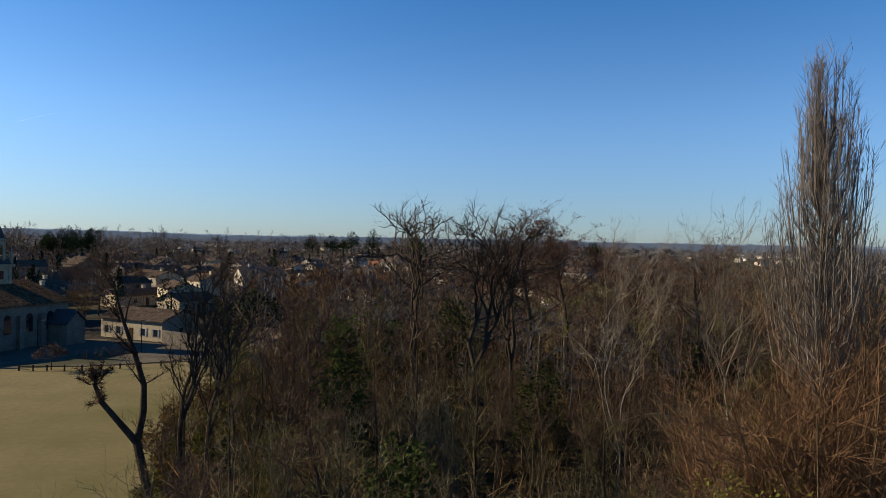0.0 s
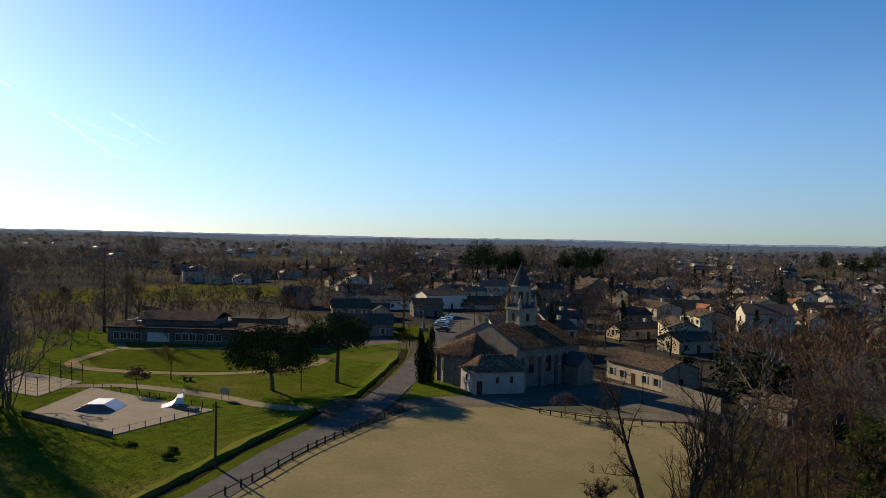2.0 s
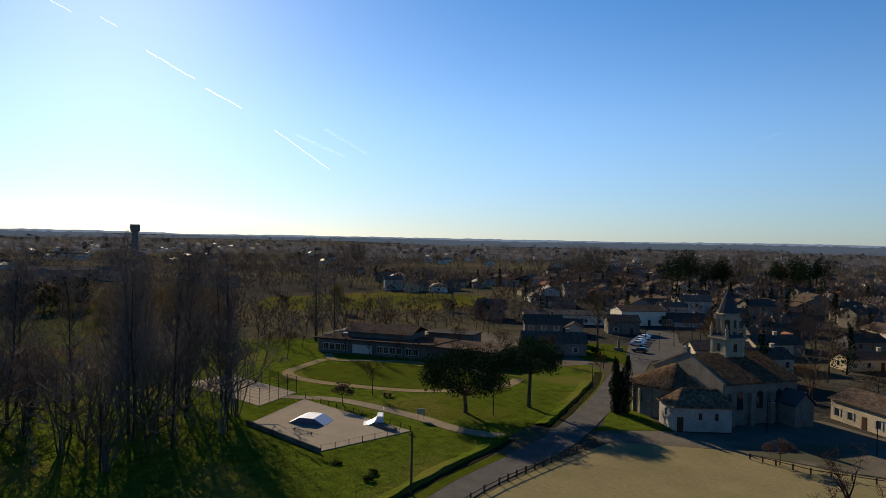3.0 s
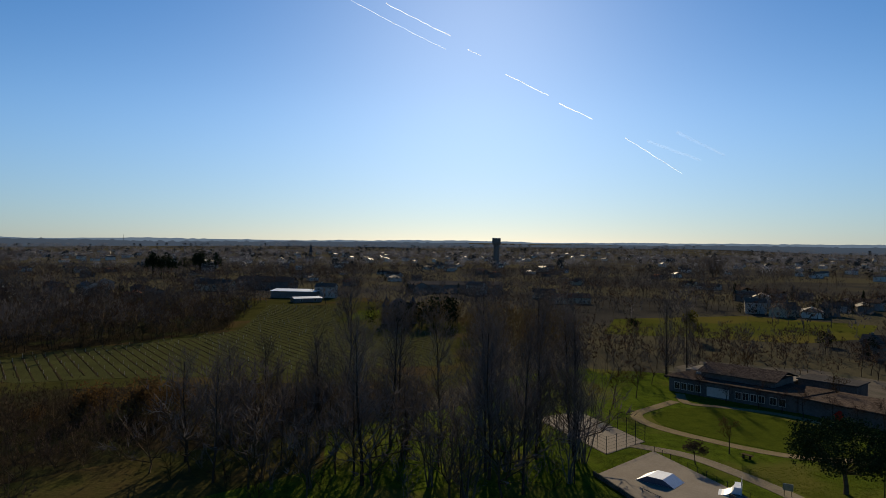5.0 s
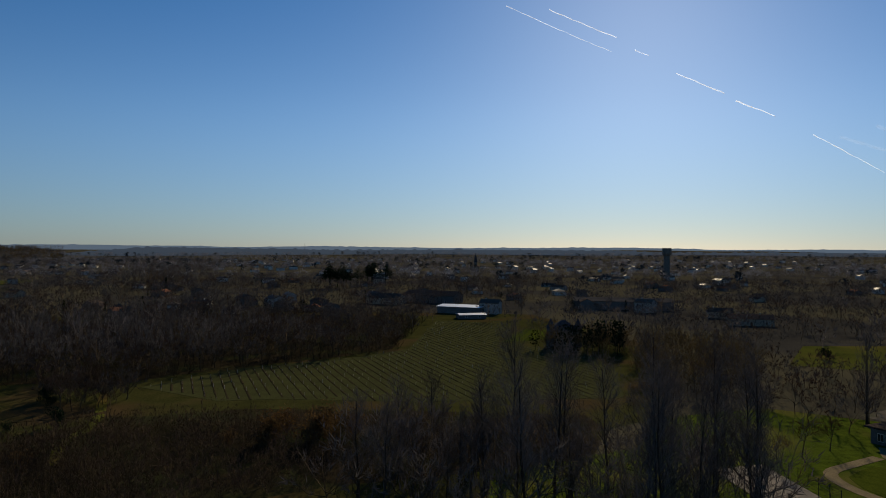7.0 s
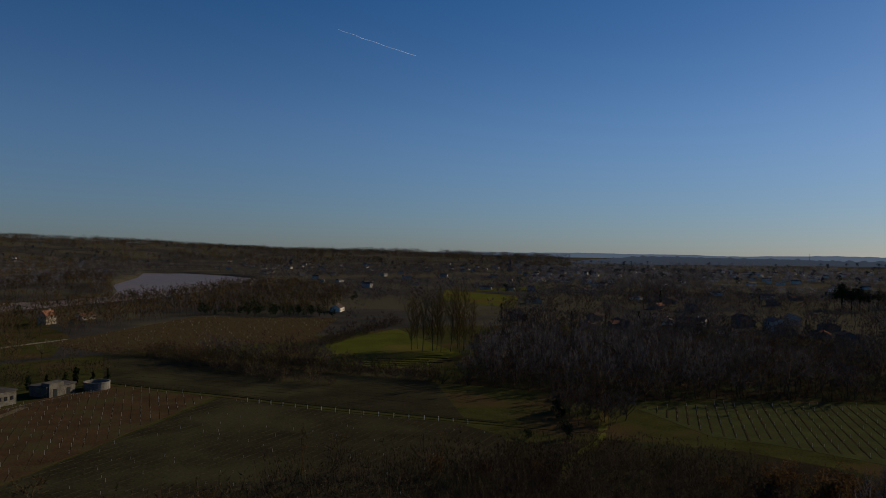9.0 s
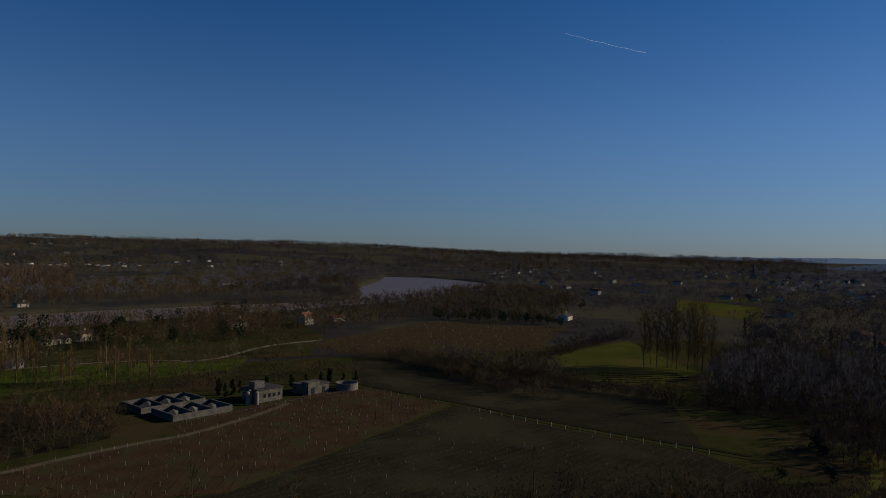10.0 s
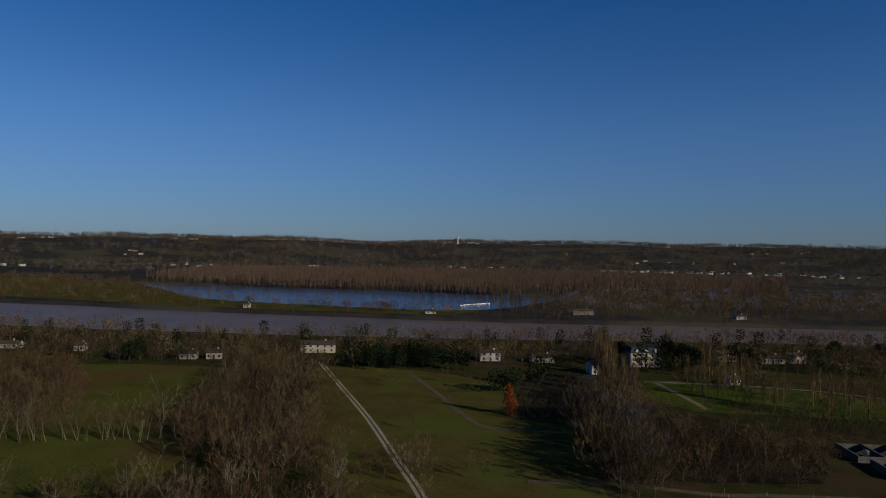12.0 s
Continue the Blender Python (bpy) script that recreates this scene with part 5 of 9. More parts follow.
spread(grove, [(x, y, rng.uniform(0.88, 1.2)) for x, y in scatter(GROVE, 9.6, rng)] + [(x, y, rng.uniform(0.55, 0.8)) for x, y in scatter(THIN, 9, rng)] + [(-113.9, 24.2, 1.1), (-113.8, 27.8, 1.08)], rng)
forest("grove_haze", scatter(GROVE, 9.5, rng) + scatter(THIN, 9, rng), lite, M["hazy_grove_twig"], "fine bare twigs between the poplars", seed=104, lo=0.8, hi=1.35)
forest("grove_scrub", scatter(GROVE, 8, rng) + scatter(THIN, 8, rng), low_cop, [M["hazy_grove_twig"], M["thicket"]], "bare scrub under the poplars", "undergrowth", seed=4)
THICK = [(-112, -10), (-136, 0), (-150, 16), (-172, 20), (-172, -30), (-170, -72), (-164, -96), (-140, -108), (-108, -104), (-92, -74), (-100, -40)]
forest("thicket", scatter(THICK, 4.0, rng, avoid=[[(-98, -30), (-112, -52), (-128, -30), (-140, -2), (-118, -2)]]), brush, [M["thicket"], M["wood_red"]], "dark bare thicket below the vineyard", "thicket", seed=5, lo=0.7, hi=1.05)
forest("thicket_edge", scatter([(-112, -52), (-150, -105), (-100, -125), (-40, -128), (0, -150), (30, -150), (20, -120), (-60, -90)], 4.6, rng), brush, M["thicket"], "low scrub at the field edge", "thicket", seed=6)
ochre = tree_thing("bush", "large bush with ochre leaves in the thicket", leafy(61, 8, 8.5, 0.5, 900, 0.4, "bush", 14), M["bark"], M["ochre"], "ochre bushes", "bush")
spread([ochre], [(-154, -42, 1.15), (-157, -35, 1.2), (-160, -50, 1.0), (-151, -51, 1.05), (-162, -42, 1.2), (-149, -36, 0.8), (-150, -60, 0.6), (-128, -92, 0.7), (-120, -100, 0.6), (-112, -108, 0.7)], rng)
dark_bush = tree_thing("bush", "round dark evergreen bush by the field", leafy(62, 7, 7.5, 0.3, 900, 0.4, "bush", 14), M["bark"], M["evergreen"], "dark bushes", "bush")
spread([dark_bush], [(-160, -107, 0.7), (-178, -122, 0.55), (-184, -128, 0.7), (-152, -114, 0.45)], rng)

# ---- woods round the vineyards ----
WEST_WOOD = [(-203, -128), (-240, -104), (-276, -68), (-301, -52), (-415, -58), (-440, -90), (-440, -200), (-375, -225), (-360, -300), (-262, -236), (-232, -205), (-192, -182), (-207, -150)]
forest("dark_wood_brush", scatter(WEST_WOOD, 8.0, rng), shrub, [M["thicket"], M["wood_grey"]], "brush filling the dark wood", "thicket", seed=107, lo=0.7, hi=1.1)
forest("dark_wood", [(x, y, 0.78 + 0.5 * noise.noise(Vector((x / 34, y / 34, 5)))) for x, y in scatter(WEST_WOOD, 6.6, rng)], half, [M["wood_grey"], M["hazy_grove_twig"], M["wood_grey"], M["wood_red"]], "dense dark bare wood beyond the vineyard", seed=7, lo=0.7, hi=1.2)
forest("dark_wood_poplars", scatter([(-206, -152), (-240, -112), (-300, -100), (-330, -190), (-262, -232), (-232, -205), (-196, -182)], 8.5, rng), half, [M["hazy_grove_twig"], M["wood_grey"]], "tall slender bare trees in the dark wood", seed=145, lo=1.0, hi=1.45, squeeze=0.55, limb=M["dark_bark"])
forest("dark_wood_edge", along([(-192, -182), (-207, -150), (-203, -128), (-240, -104), (-276, -68), (-301, -52), (-415, -58)], 4, rng, 3), mid_cop, M["thicket"], "bushy edge of the dark wood", "thicket", seed=8, lo=0.5, hi=0.9)
forest("field_hedge", along([(-110, -345), (-119, -337), (-137, -320), (-148, -283), (-176, -257), (-203, -213), (-190, -184)], 2.4, rng, 4), brush, MIXED, "dark hedge between the fields", "hedge", seed=9, lo=0.5, hi=1.1)
row = [(-240, -258), (-243, -253), (-246, -249), (-248, -245), (-251, -241), (-253, -237), (-256, -232), (-259, -240), (-262, -247), (-252, -252), (-246, -260)]
pop_proto = tree_thing("poplar", "slender bare poplar beside the meadow", bare_tree(73, 25, "grove", 6, 6, 4, 5, 1.9, 0.2), M["bark"], M["dry_twig"], "meadow poplars")
spread([pop_proto], [(x, y, rng.uniform(1.15, 1.4)) for x, y in row], rng)
forest("river_woods", [p for p in scatter([(-128, -410), (-232, -490), (-309, -420), (-340, -470), (-470, -600), (-560, -860), (-480, -880), (-350, -810), (-240, -715), (-150, -640), (-90, -590), (-60, -500), (-70, -420)], 9, rng) if not inside(RIVER, *p)], thin, MIXED, "bare riverside wood", seed=10, lo=0.5, hi=1.05)
ever = [far_tree(s, 12, 7, 150, True) for s in (81, 82)]
forest("river_evergreens", scatter([(-232, -495), (-309, -425), (-345, -470), (-440, -560), (-420, -640), (-300, -600)], 26, rng) + scatter([(-250, -505), (-284, -488), (-322, -462), (-306, -412), (-292, -436), (-262, -470), (-238, -490)], 7.5, rng), ever, M["needles"], "dark evergreens by the river", seed=11, lo=0.45, hi=0.85)

# ---- trees of the last views ----
BAND = [(246, -268), (214, -222), (197, -194), (176, -166), (160, -150), (138, -140), (118, -136), (112, -150), (122, -170), (150, -201), (186, -237), (228, -292), (246, -298)]
BOTTOM = [(150, -98), (150, -116), (130, -128), (112, -138), (100, -150), (88, -148), (72, -136), (64, -110), (110, -80)]
FIELD_EDGE = [(-122, -338), (-132, -319), (-139, -294), (-143, -254), (-147, -228), (-151, -216), (-157, -208)]
forest("track_hedge", along(FIELD_EDGE, 1.2, rng, 3.5), brush, [M["thicket"], M["wood_red"], M["thicket"]], "dark hedge across the brown field", "hedge", seed=121, lo=0.5, hi=0.95)
forest("track_hedge_trees", along(FIELD_EDGE[2:], 7, rng, 3), lite, MIXED, "bare trees along the field hedge", seed=122, lo=0.4, hi=0.75)
strip("field_ditch", smooth([(-98, -264), (-108, -241), (-119, -218), (-128, -197), (-137, -177), (-148, -155), (-161, -130)]), 2.2, 0.12, M["ditch"], "dark ditch beside the field track", "ditch")
forest("ditch_tufts", along([(-96, -266), (-107, -243), (-117.5, -218), (-126.5, -197), (-135.5, -177), (-147, -155), (-160, -130)], 1.6, rng, 0.8), shrub, [M["thicket"], M["dry_twig"]], "dry tufts and brambles along the ditch", "thicket", seed=135, lo=0.08, hi=0.26)
forest("hedge_in_field", along([(-140, -326), (-146, -302), (-153, -273), (-168, -242), (-178, -215), (-192, -190)], 0.8, rng, 3.0), brush, [M["thicket"], M["wood_grey"], M["thicket"], M["wood_red"]], "thick dark hedge across the fields", "hedge", seed=136, lo=0.7, hi=1.1)
forest("trees_in_field", along([(-151, -290), (-156, -272), (-166, -252), (-174, -232)], 2.6, rng, 4), lite, [M["wood_grey"], M["wood_red"]], "bare trees standing in the field hedge", seed=137, lo=0.7, hi=1.05)
forest("meadow_hedge", along([(-192, -284), (-222, -302), (-246, -318), (-282, -337), (-316, -354)], 1.5, rng, 4), brush, [M["thicket"], M["wood_grey"], M["wood_red"]], "dark bramble hedge above the bright meadow", "hedge", seed=138, lo=0.7, hi=1.15)
forest("meadow_hedge_trees", along([(-222, -304), (-262, -328), (-316, -356)], 6, rng, 5), half, [M["wood_grey"], M["wood_red"]], "bare trees along the meadow hedge", seed=139, lo=0.5, hi=0.85)
forest("corner_trees", scatter([(-172, -112), (-186, -104), (-198, -112), (-202, -126), (-190, -132), (-178, -126)], 4.2, rng), lite, [M["wood_grey"], M["wood_red"], M["thicket"]], "clump of bare trees at the vineyard corner", seed=120, lo=0.5, hi=0.9)
forest("hedge_brush", scatter(BAND, 4.8, rng) + scatter(BOTTOM, 6.0, rng), brush, MIXED, "bare brush under the tree strip", "thicket", seed=112, lo=0.5, hi=0.95)
forest("hedge_wood", scatter(BAND, 5.6, rng), lite, MIXED, "strip of bare trees between the meadows", seed=12, lo=0.6, hi=1.1, limb=M["bark"])
forest("hedge_wood_stems", scatter(BAND, 16, rng) + scatter(BOTTOM, 18, rng), lite, [M["pale_twig"], M["dry_twig"]], "pale-limbed trees in the strip", seed=113, lo=0.6, hi=0.95, limb=M["pale_bark"])
forest("strip_edge_trees", scatter(BOTTOM, 8, rng) + along([(222, -292), (172, -232), (120, -168), (104, -152)], 5, rng, 7) + along([(250, -262), (214, -222), (197, -192), (176, -166)], 9, rng, 4), lite, WARM, "bare trees straggling from the strip", seed=117, lo=0.35, hi=0.8)
birch = tree_thing("tree", "pale-stemmed bare tree in a row", coppice(83, 16, 4, 16, 4, 2.4, 0.26), M["pale_bark"], M["pale_twig"], "pale tree row")
birch_dark = tree_thing("tree", "pale-stemmed bare tree with brown twigs in a row", coppice(84, 14, 3, 18, 4, 2.4, 0.3), M["pale_bark"], M["dry_twig"], "pale tree row")
spread([birch, birch_dark], [(x, y, rng.uniform(0.75, 1.15)) for x, y in along([(214, -127), (191, -142), (168, -156)], 2.3, rng, 2.2)] + [(196, -176, 0.9), (190, -172, 0.8), (120, -140, 0.8), (132, -128, 0.85), (140, -124, 0.7), (151, -104, 0.8), (163, -100, 0.85), (98, -140, 0.8), (90, -132, 0.9)], rng)
forest("left_brush", scatter([(330, -196), (298, -212), (262, -192), (226, -164), (208, -140), (218, -126), (250, -118)], 4.6, rng), brush, [M["red_twig"], M["red_twig"], M["thicket"]], "reddish brush beside the meadow", "thicket", seed=114, lo=0.6, hi=1.2)
forest("left_trees", scatter([(340, -205), (298, -214), (268, -190), (228, -150), (222, -128), (256, -130), (330, -130)], 6.0, rng), lite, [M["red_twig"], M["twig"], M["dry_twig"]], "bare trees beside the meadow", seed=13, lo=0.6, hi=1.05)
forest("meadow_trees", [(112, -150), (104, -146), (96, -152), (120, -176), (124, -160), (112, -205), (150, -200), (155, -262), (165, -270), (130, -285), (122, -250), (118, -270), (76, -150), (70, -170), (142, -285), (200, -262), (195, -270), (108, -158), (100, -162), (118, -148), (93, -158), (88, -163), (96, -170), (84, -166), (90, -174), (84, -158), (92, -166), (78, -176), (140, -190), (146, -210), (206, -292), (196, -290), (210, -284)], lite, WARM, "single bare trees on the meadow", seed=14, lo=0.45, hi=0.8)
sheet("spit_ground", [(1200, -420), (780, -458), (640, -478), (535, -492), (439, -518), (355, -544), (290, -566), (288, -640), (322, -602), (400, -580), (500, -566), (600, -562), (735, -628), (930, -720), (1200, -720)], 0.04, M["dry_meadow"], "dry grass between river and lake")
sheet("scrub_floor", [(58, -180), (20, -199), (-8, -214), (-10, -232), (-6, -258), (30, -278), (56, -258), (72, -212)], 0.025, M["litter"], "leaf litter under the scrub, dark for shade")
SCRUB = [(36, -178), (20, -194), (-10, -212), (-14, -232), (-12, -256), (28, -262), (58, -296), (76, -292), (68, -240), (54, -211), (44, -187)]
EDGE = [(70, -246), (56, -212), (46, -188), (38, -174), (26, -182), (30, -196), (40, -216), (50, -246), (62, -270)]
forest("east_scrub_edge", scatter(EDGE, 4.2, rng), lite, [M["twig"], M["thicket"], M["wood_grey"]], "straggling bare trees at the meadow's edge", seed=118, lo=0.75, hi=1.25)
forest("east_scrub", scatter(SCRUB, 3.6, rng) + scatter(EDGE, 6, rng), brush, [M["thicket"], M["thicket"], M["red_twig"]], "brown bare scrub by the water works", "thicket", seed=15, lo=0.35, hi=0.75)
forest("east_scrub_trees", scatter(SCRUB, 10, rng), lite, MIXED, "bare trees in the scrub", seed=115, lo=0.5, hi=0.85)
lane_pop = [far_poplar(s, 21, 5.0, 150) for s in (171, 172, 173)]
cedar = tree_thing("evergreen_tree", "tall dark evergreen among the river houses", leafy(232, 11, 15, 2.0, 2600, 0.5, "dome", 24), M["bark"], M["evergreen"], "garden evergreens", "tree")
spread([cedar], [(62, -384, 1.05), (55, -386, 0.95), (88, -386, 0.9), (48, -384, 0.85), (25, -411, 0.8), (-16, -446, 0.95), (-6, -434, 0.7), (305, -246, 0.75), (302, -250, 0.8), (112, -281, 0.55), (108, -283, 0.5), (196, -316, 0.6), (188, -318, 0.7), (178, -320, 0.65), (168, -322, 0.75)], random.Random(85))
forest("garden_tall", along([(318, -236), (300, -256), (276, -262), (262, -284)], 6, rng, 6) + along([(240, -340), (200, -350), (160, -356)], 8, rng, 8) + along([(206, -306), (190, -318), (166, -328)], 5, rng, 6) + along([(112, -372), (96, -378), (70, -396), (48, -400)], 6, rng, 7) + along([(10, -424), (-24, -420), (-70, -440)], 7, rng, 10), lite, [M["twig"], M["wood_red"], M["wood_grey"], M["dry_twig"]], "tall bare trees between the river houses", seed=147, lo=0.7, hi=1.25)
forest("lane_poplars", along([(98, -383), (84, -345), (75, -307), (62, -277), (51, -263)], 2.2, rng, 4), lane_pop, [M["dry_twig"], M["twig"], M["plantation_twig"]], "row of bare poplars along a lane", seed=16, lo=0.75, hi=1.0)
forest("lawn_poplars", along([(40, -330), (20, -310), (-10, -300), (-30, -310)], 3, rng, 6) + along([(44, -380), (30, -360), (18, -340)], 3, rng, 4), lane_pop, [M["dry_twig"], M["twig"]], "bare poplars on the mansion lawn", seed=17, lo=0.55, hi=0.85)
GARDENS = [(470, -215), (400, -255), (330, -285), (270, -305), (230, -345), (170, -330), (120, -350), (95, -395), (40, -400), (-30, -400), (-100, -420), (-130, -520), (-95, -620), (5, -545), (100, -475), (220, -410), (330, -355), (440, -315), (560, -275)]
forest("garden_trees", scatter(GARDENS, 9.0, rng), half, WARM + [M["twig"], M["red_twig"]], "bare trees among the riverside gardens", seed=18, lo=0.42, hi=0.95)
forest("garden_evergreens", scatter(GARDENS, 30, rng) + [(190, -318), (182, -322), (175, -318), (160, -316), (150, -318), (146, -312), (106, -298), (100, -296), (66, -392), (70, -404), (28, -430), (24, -424), (-20, -452), (300, -246), (303, -250), (64, -366), (58, -371), (53, -374), (48, -378), (34, -413), (31, -416), (-20, -438), (-23, -441), (110, -277), (106, -280), (113, -274), (72, -367), (61, -364), (68, -364)] + scatter([(214, -302), (170, -334), (150, -314), (192, -288)], 6, rng), ever, M["evergreen"], "dark garden evergreens", seed=19, lo=0.6, hi=1.2)
forest("works_scrub", scatter([(-8, -262), (30, -286), (10, -300), (-40, -296), (-100, -300), (-110, -290), (-90, -276), (-40, -268)], 6, rng), brush, M["thicket"], "bare scrub behind the water works", "thicket", seed=116)
forest("lawn_trees", scatter([(60, -340), (-100, -380), (-110, -340), (-60, -300), (0, -290)], 12, rng), lite, WARM, "bare trees on the lawns", seed=20, lo=0.5, hi=0.9)
forest("garden_shrubs", scatter(GARDENS, 7, rng) + scatter([(420, -212), (352, -232), (306, -248), (262, -280), (232, -338), (270, -305), (330, -285), (400, -255)], 5, rng), shrub, [M["thicket"], M["twig"], M["red_twig"], M["olive"], M["evergreen"]], "hedges and shrubs in the riverside gardens", "shrubs", seed=123, lo=0.3, hi=0.75)
forest("garden_front", along([(410, -222), (350, -242), (306, -256), (268, -284), (258, -304)], 5, rng, 9) + [(290, -254), (283, -257), (276, -262), (270, -267), (296, -252)] + along([(160, -336), (130, -348), (100, -366)], 9, rng, 5) + along([(84, -362), (50, -384), (10, -412), (-30, -430)], 6, rng, 9), half, WARM + [M["red_twig"], M["twig"]], "bare trees before the river houses", seed=119, lo=0.4, hi=0.95)
hedge = leafy(85, 6.4, 12.5, 0.1, 1900, 0.45, "column", 12)
rust = tree_thing("hedge_tree", "upright rust-red leafy tree by the orchard", hedge, M["bark"], M["rust"], "")
spread([rust], [(92, -241, 0.95)], rng)
ORCH = [(126, -326), (96, -336), (62, -256), (86, -236)]
orchard_small = [flat_tris(joined(coppice(86, 2.2, 5, 6, 2, 1.5, 0.6)))]
forest("orchard_rows", scatter(ORCH, 4.0, rng), orchard_small, M["twig"], "rows of small bare fruit trees", "orchard", seed=21)
forest("field_trees", [(4, -152), (2, -156), (-22, -146), (-40, -138), (-98, -126), (-92, -130), (-116, -110), (-60, -112), (8, -160), (30, -160)], mid, M["twig"], "bare trees at the edge of the field", seed=22, lo=0.55, hi=0.75)

# ---- beyond the river ----
far_a = [far_tree(s, 13, 12, 34) for s in (91, 92, 93, 94)]
far_p = [far_poplar(s, 20, 5) for s in (95, 96)]
SPIT = [(1250, -380), (775, -462), (640, -508), (612, -556), (735, -630), (935, -722), (1200, -700)]
NECK = [(640, -508), (417, -510), (276, -562), (276, -640), (318, -602), (400, -582), (500, -568), (600, -564)]
EAST = [(276, -562), (142, -622), (0, -700), (-90, -745), (-190, -850), (60, -1080), (285, -930), (262, -800), (264, -690)]
forest("far_bank_trees", [p for p in along(FAR_BANK[4:], 6, rng, 9) if not inside(RIVER, *p)] + scatter(SPIT, 13, rng) + scatter(NECK, 17, rng) + scatter(EAST, 14, rng), thin, WARM + [M["twig"], M["red_twig"]], "bare trees along the far bank", seed=31, lo=0.45, hi=1.1)
forest("far_bank_scrub", [p for p in along(FAR_BANK[5:13], 1.7, rng, 10) if not inside(RIVER, *p)], shrub, [M["thicket"], M["wood_red"], M["dry_twig"], M["twig"]], "brown scrub covering the far bank", "thicket", seed=146, lo=0.4, hi=0.9)
forest("far_bank_leafy", scatter(NECK, 48, rng) + scatter(SPIT, 60, rng) + along([(440, -560), (400, -560), (330, -580)], 9, rng, 6), [far_tree(s, 9, 10, 120, True) for s in (191, 192)], [M["ochre"], M["rust"], M["olive"], M["evergreen"]], "leafy bushes and evergreens on the far bank", seed=131, lo=0.6, hi=1.2)
forest("bend_trees", scatter([(-185, -850), (-330, -1012), (-440, -1215), (-380, -1235), (-260, -1050), (-130, -880)], 9, rng) + along([(-100, -735), (-200, -752), (-262, -786), (-292, -856), (-340, -1006)], 5, rng, 4), half, [M["hazy_far_twig"], M["twig"], M["wood_red"]], "bare trees on the inside of the river bend", seed=133, lo=0.7, hi=1.2)
forest("spit_trees", along([(720, -470), (600, -500), (500, -530), (400, -556), (310, -585)], 8, rng, 16) + along([(735, -622), (610, -556), (500, -560), (400, -574), (320, -596)], 10, rng, 5), half, WARM + [M["rust"]], "bare trees and brown bushes on the tongue of land", seed=134, lo=0.35, hi=0.85)
forest("neck_poplars", along([(272, -640), (252, -640), (222, -650)], 4, rng, 4), lane_pop, WARM, "thin poplars at the lake's end", seed=132, lo=0.7, hi=0.95)
PLANT = [(930, -760), (780, -800), (520, -870), (360, -890), (300, -960), (120, -1080), (30, -1130), (45, -1560), (420, -1620), (800, -1420), (1190, -1160)]
forest("poplar_plantation", scatter(PLANT, 10, rng), far_p, M["plantation_twig"], "brown poplar plantation in rows", seed=32, lo=0.85, hi=1.05)
edge_p = [far_poplar(s, 20, 4, 26) for s in (97, 98)]
forest("plantation_edge", along([(920, -768), (780, -806), (520, -878), (360, -898), (300, -968), (120, -1088), (30, -1138), (40, -1420)], 6, rng, 1), edge_p, M["plantation_twig"], "pale trunks at the plantation edge", seed=33, limb=M["pale_bark"])
forest("plain_trees", scatter([(20, -760), (140, -660), (255, -720), (270, -940), (20, -1100), (-420, -1500), (-340, -1040), (-200, -870)], 15, rng) + scatter([(0, -1500), (-500, -1560), (-900, -2200), (1500, -2100), (2000, -1000), (1200, -900), (1000, -1500)], 33, rng), far_a, [M["hazy_far_twig"], M["dry_twig"], M["twig"]], "scattered bare trees on the plain", seed=34, lo=0.6, hi=1.0)


def polar(yaw, r):
    return -math.sin(radians(yaw)) * r, math.cos(radians(yaw)) * r


def ring_places(n, seed, lo, hi, r0, r1, mask=None):
    """Places of far woods between two radii, gathered in patches."""
    rg = random.Random(seed)
    out = []
    while len(out) < n:
        yaw, r = rg.uniform(lo, hi), math.sqrt(rg.uniform(r0 * r0, r1 * r1))
        x, y = -math.sin(radians(yaw)) * r, math.cos(radians(yaw)) * r
        if noise.noise(Vector((x / 260, y / 260, seed))) > -0.05 or rg.random() < 0.15:
            if mask is None or mask(x, y):
                out.append((x, y))
    return out


def dry(x, y):
    return not inside(RIVER, x, y) and not inside(LAKE, x, y) and not inside(PLANT, x, y)


forest("middle_woods", [p for p in ring_places(2300, 141, 40, 130, 300, 950) if dry(*p) and not any(inside(q, *p) for q in (VINE_A, WEST_WOOD, PARK, SAND, THICK, BEYOND, VINE_FAR, [(-440, -60), (-440, 0), (-520, 0), (-520, -60)], [(-276, 96), (-240, 170), (-262, 215), (-310, 256), (-360, 205), (-345, 125)], [(-640, -640), (-632, -509), (-489, -398), (-505, -505)], [(-200, -296), (-298, -336), (-262, -262), (-180, -220)]))], thin, [M["wood_grey"], M["wood_red"], M["wood_grey"], M["wood_red"]], "bare trees round the edge of the village", seed=142, lo=0.5, hi=0.95)


forest("plain_woods", [p for p in ring_places(5200, 143, 114, 170, 480, 2300) if dry(*p) and not any(inside(q, *p) for q in (VINE_FAR, WEST_WOOD, BEYOND, [(-640, -640), (-632, -509), (-489, -398), (-505, -505)], [(-200, -296), (-298, -336), (-262, -262), (-180, -220)]))], far_a, [M["wood_grey"], M["hazy_grove_twig"], M["wood_red"], M["wood_grey"]], "bare copses and hedges on the plain", seed=144, lo=0.4, hi=0.9)


def open_land(x, y):
    return dry(x, y) and not any(inside(p, x, y) for p in (VINE_A, WEST_WOOD, PARK, SAND, THICK, [(-440, -60), (-440, 0), (-520, 0), (-520, -60)]))


big_far = [far_tree(s, 15, 17, 26) for s in (101, 102, 103)]
big_ever = [far_tree(s, 17, 13, 20, True) for s in (104, 105)]
woods = ring_places(9500, 41, -45, 128, 330, 2200, open_land)
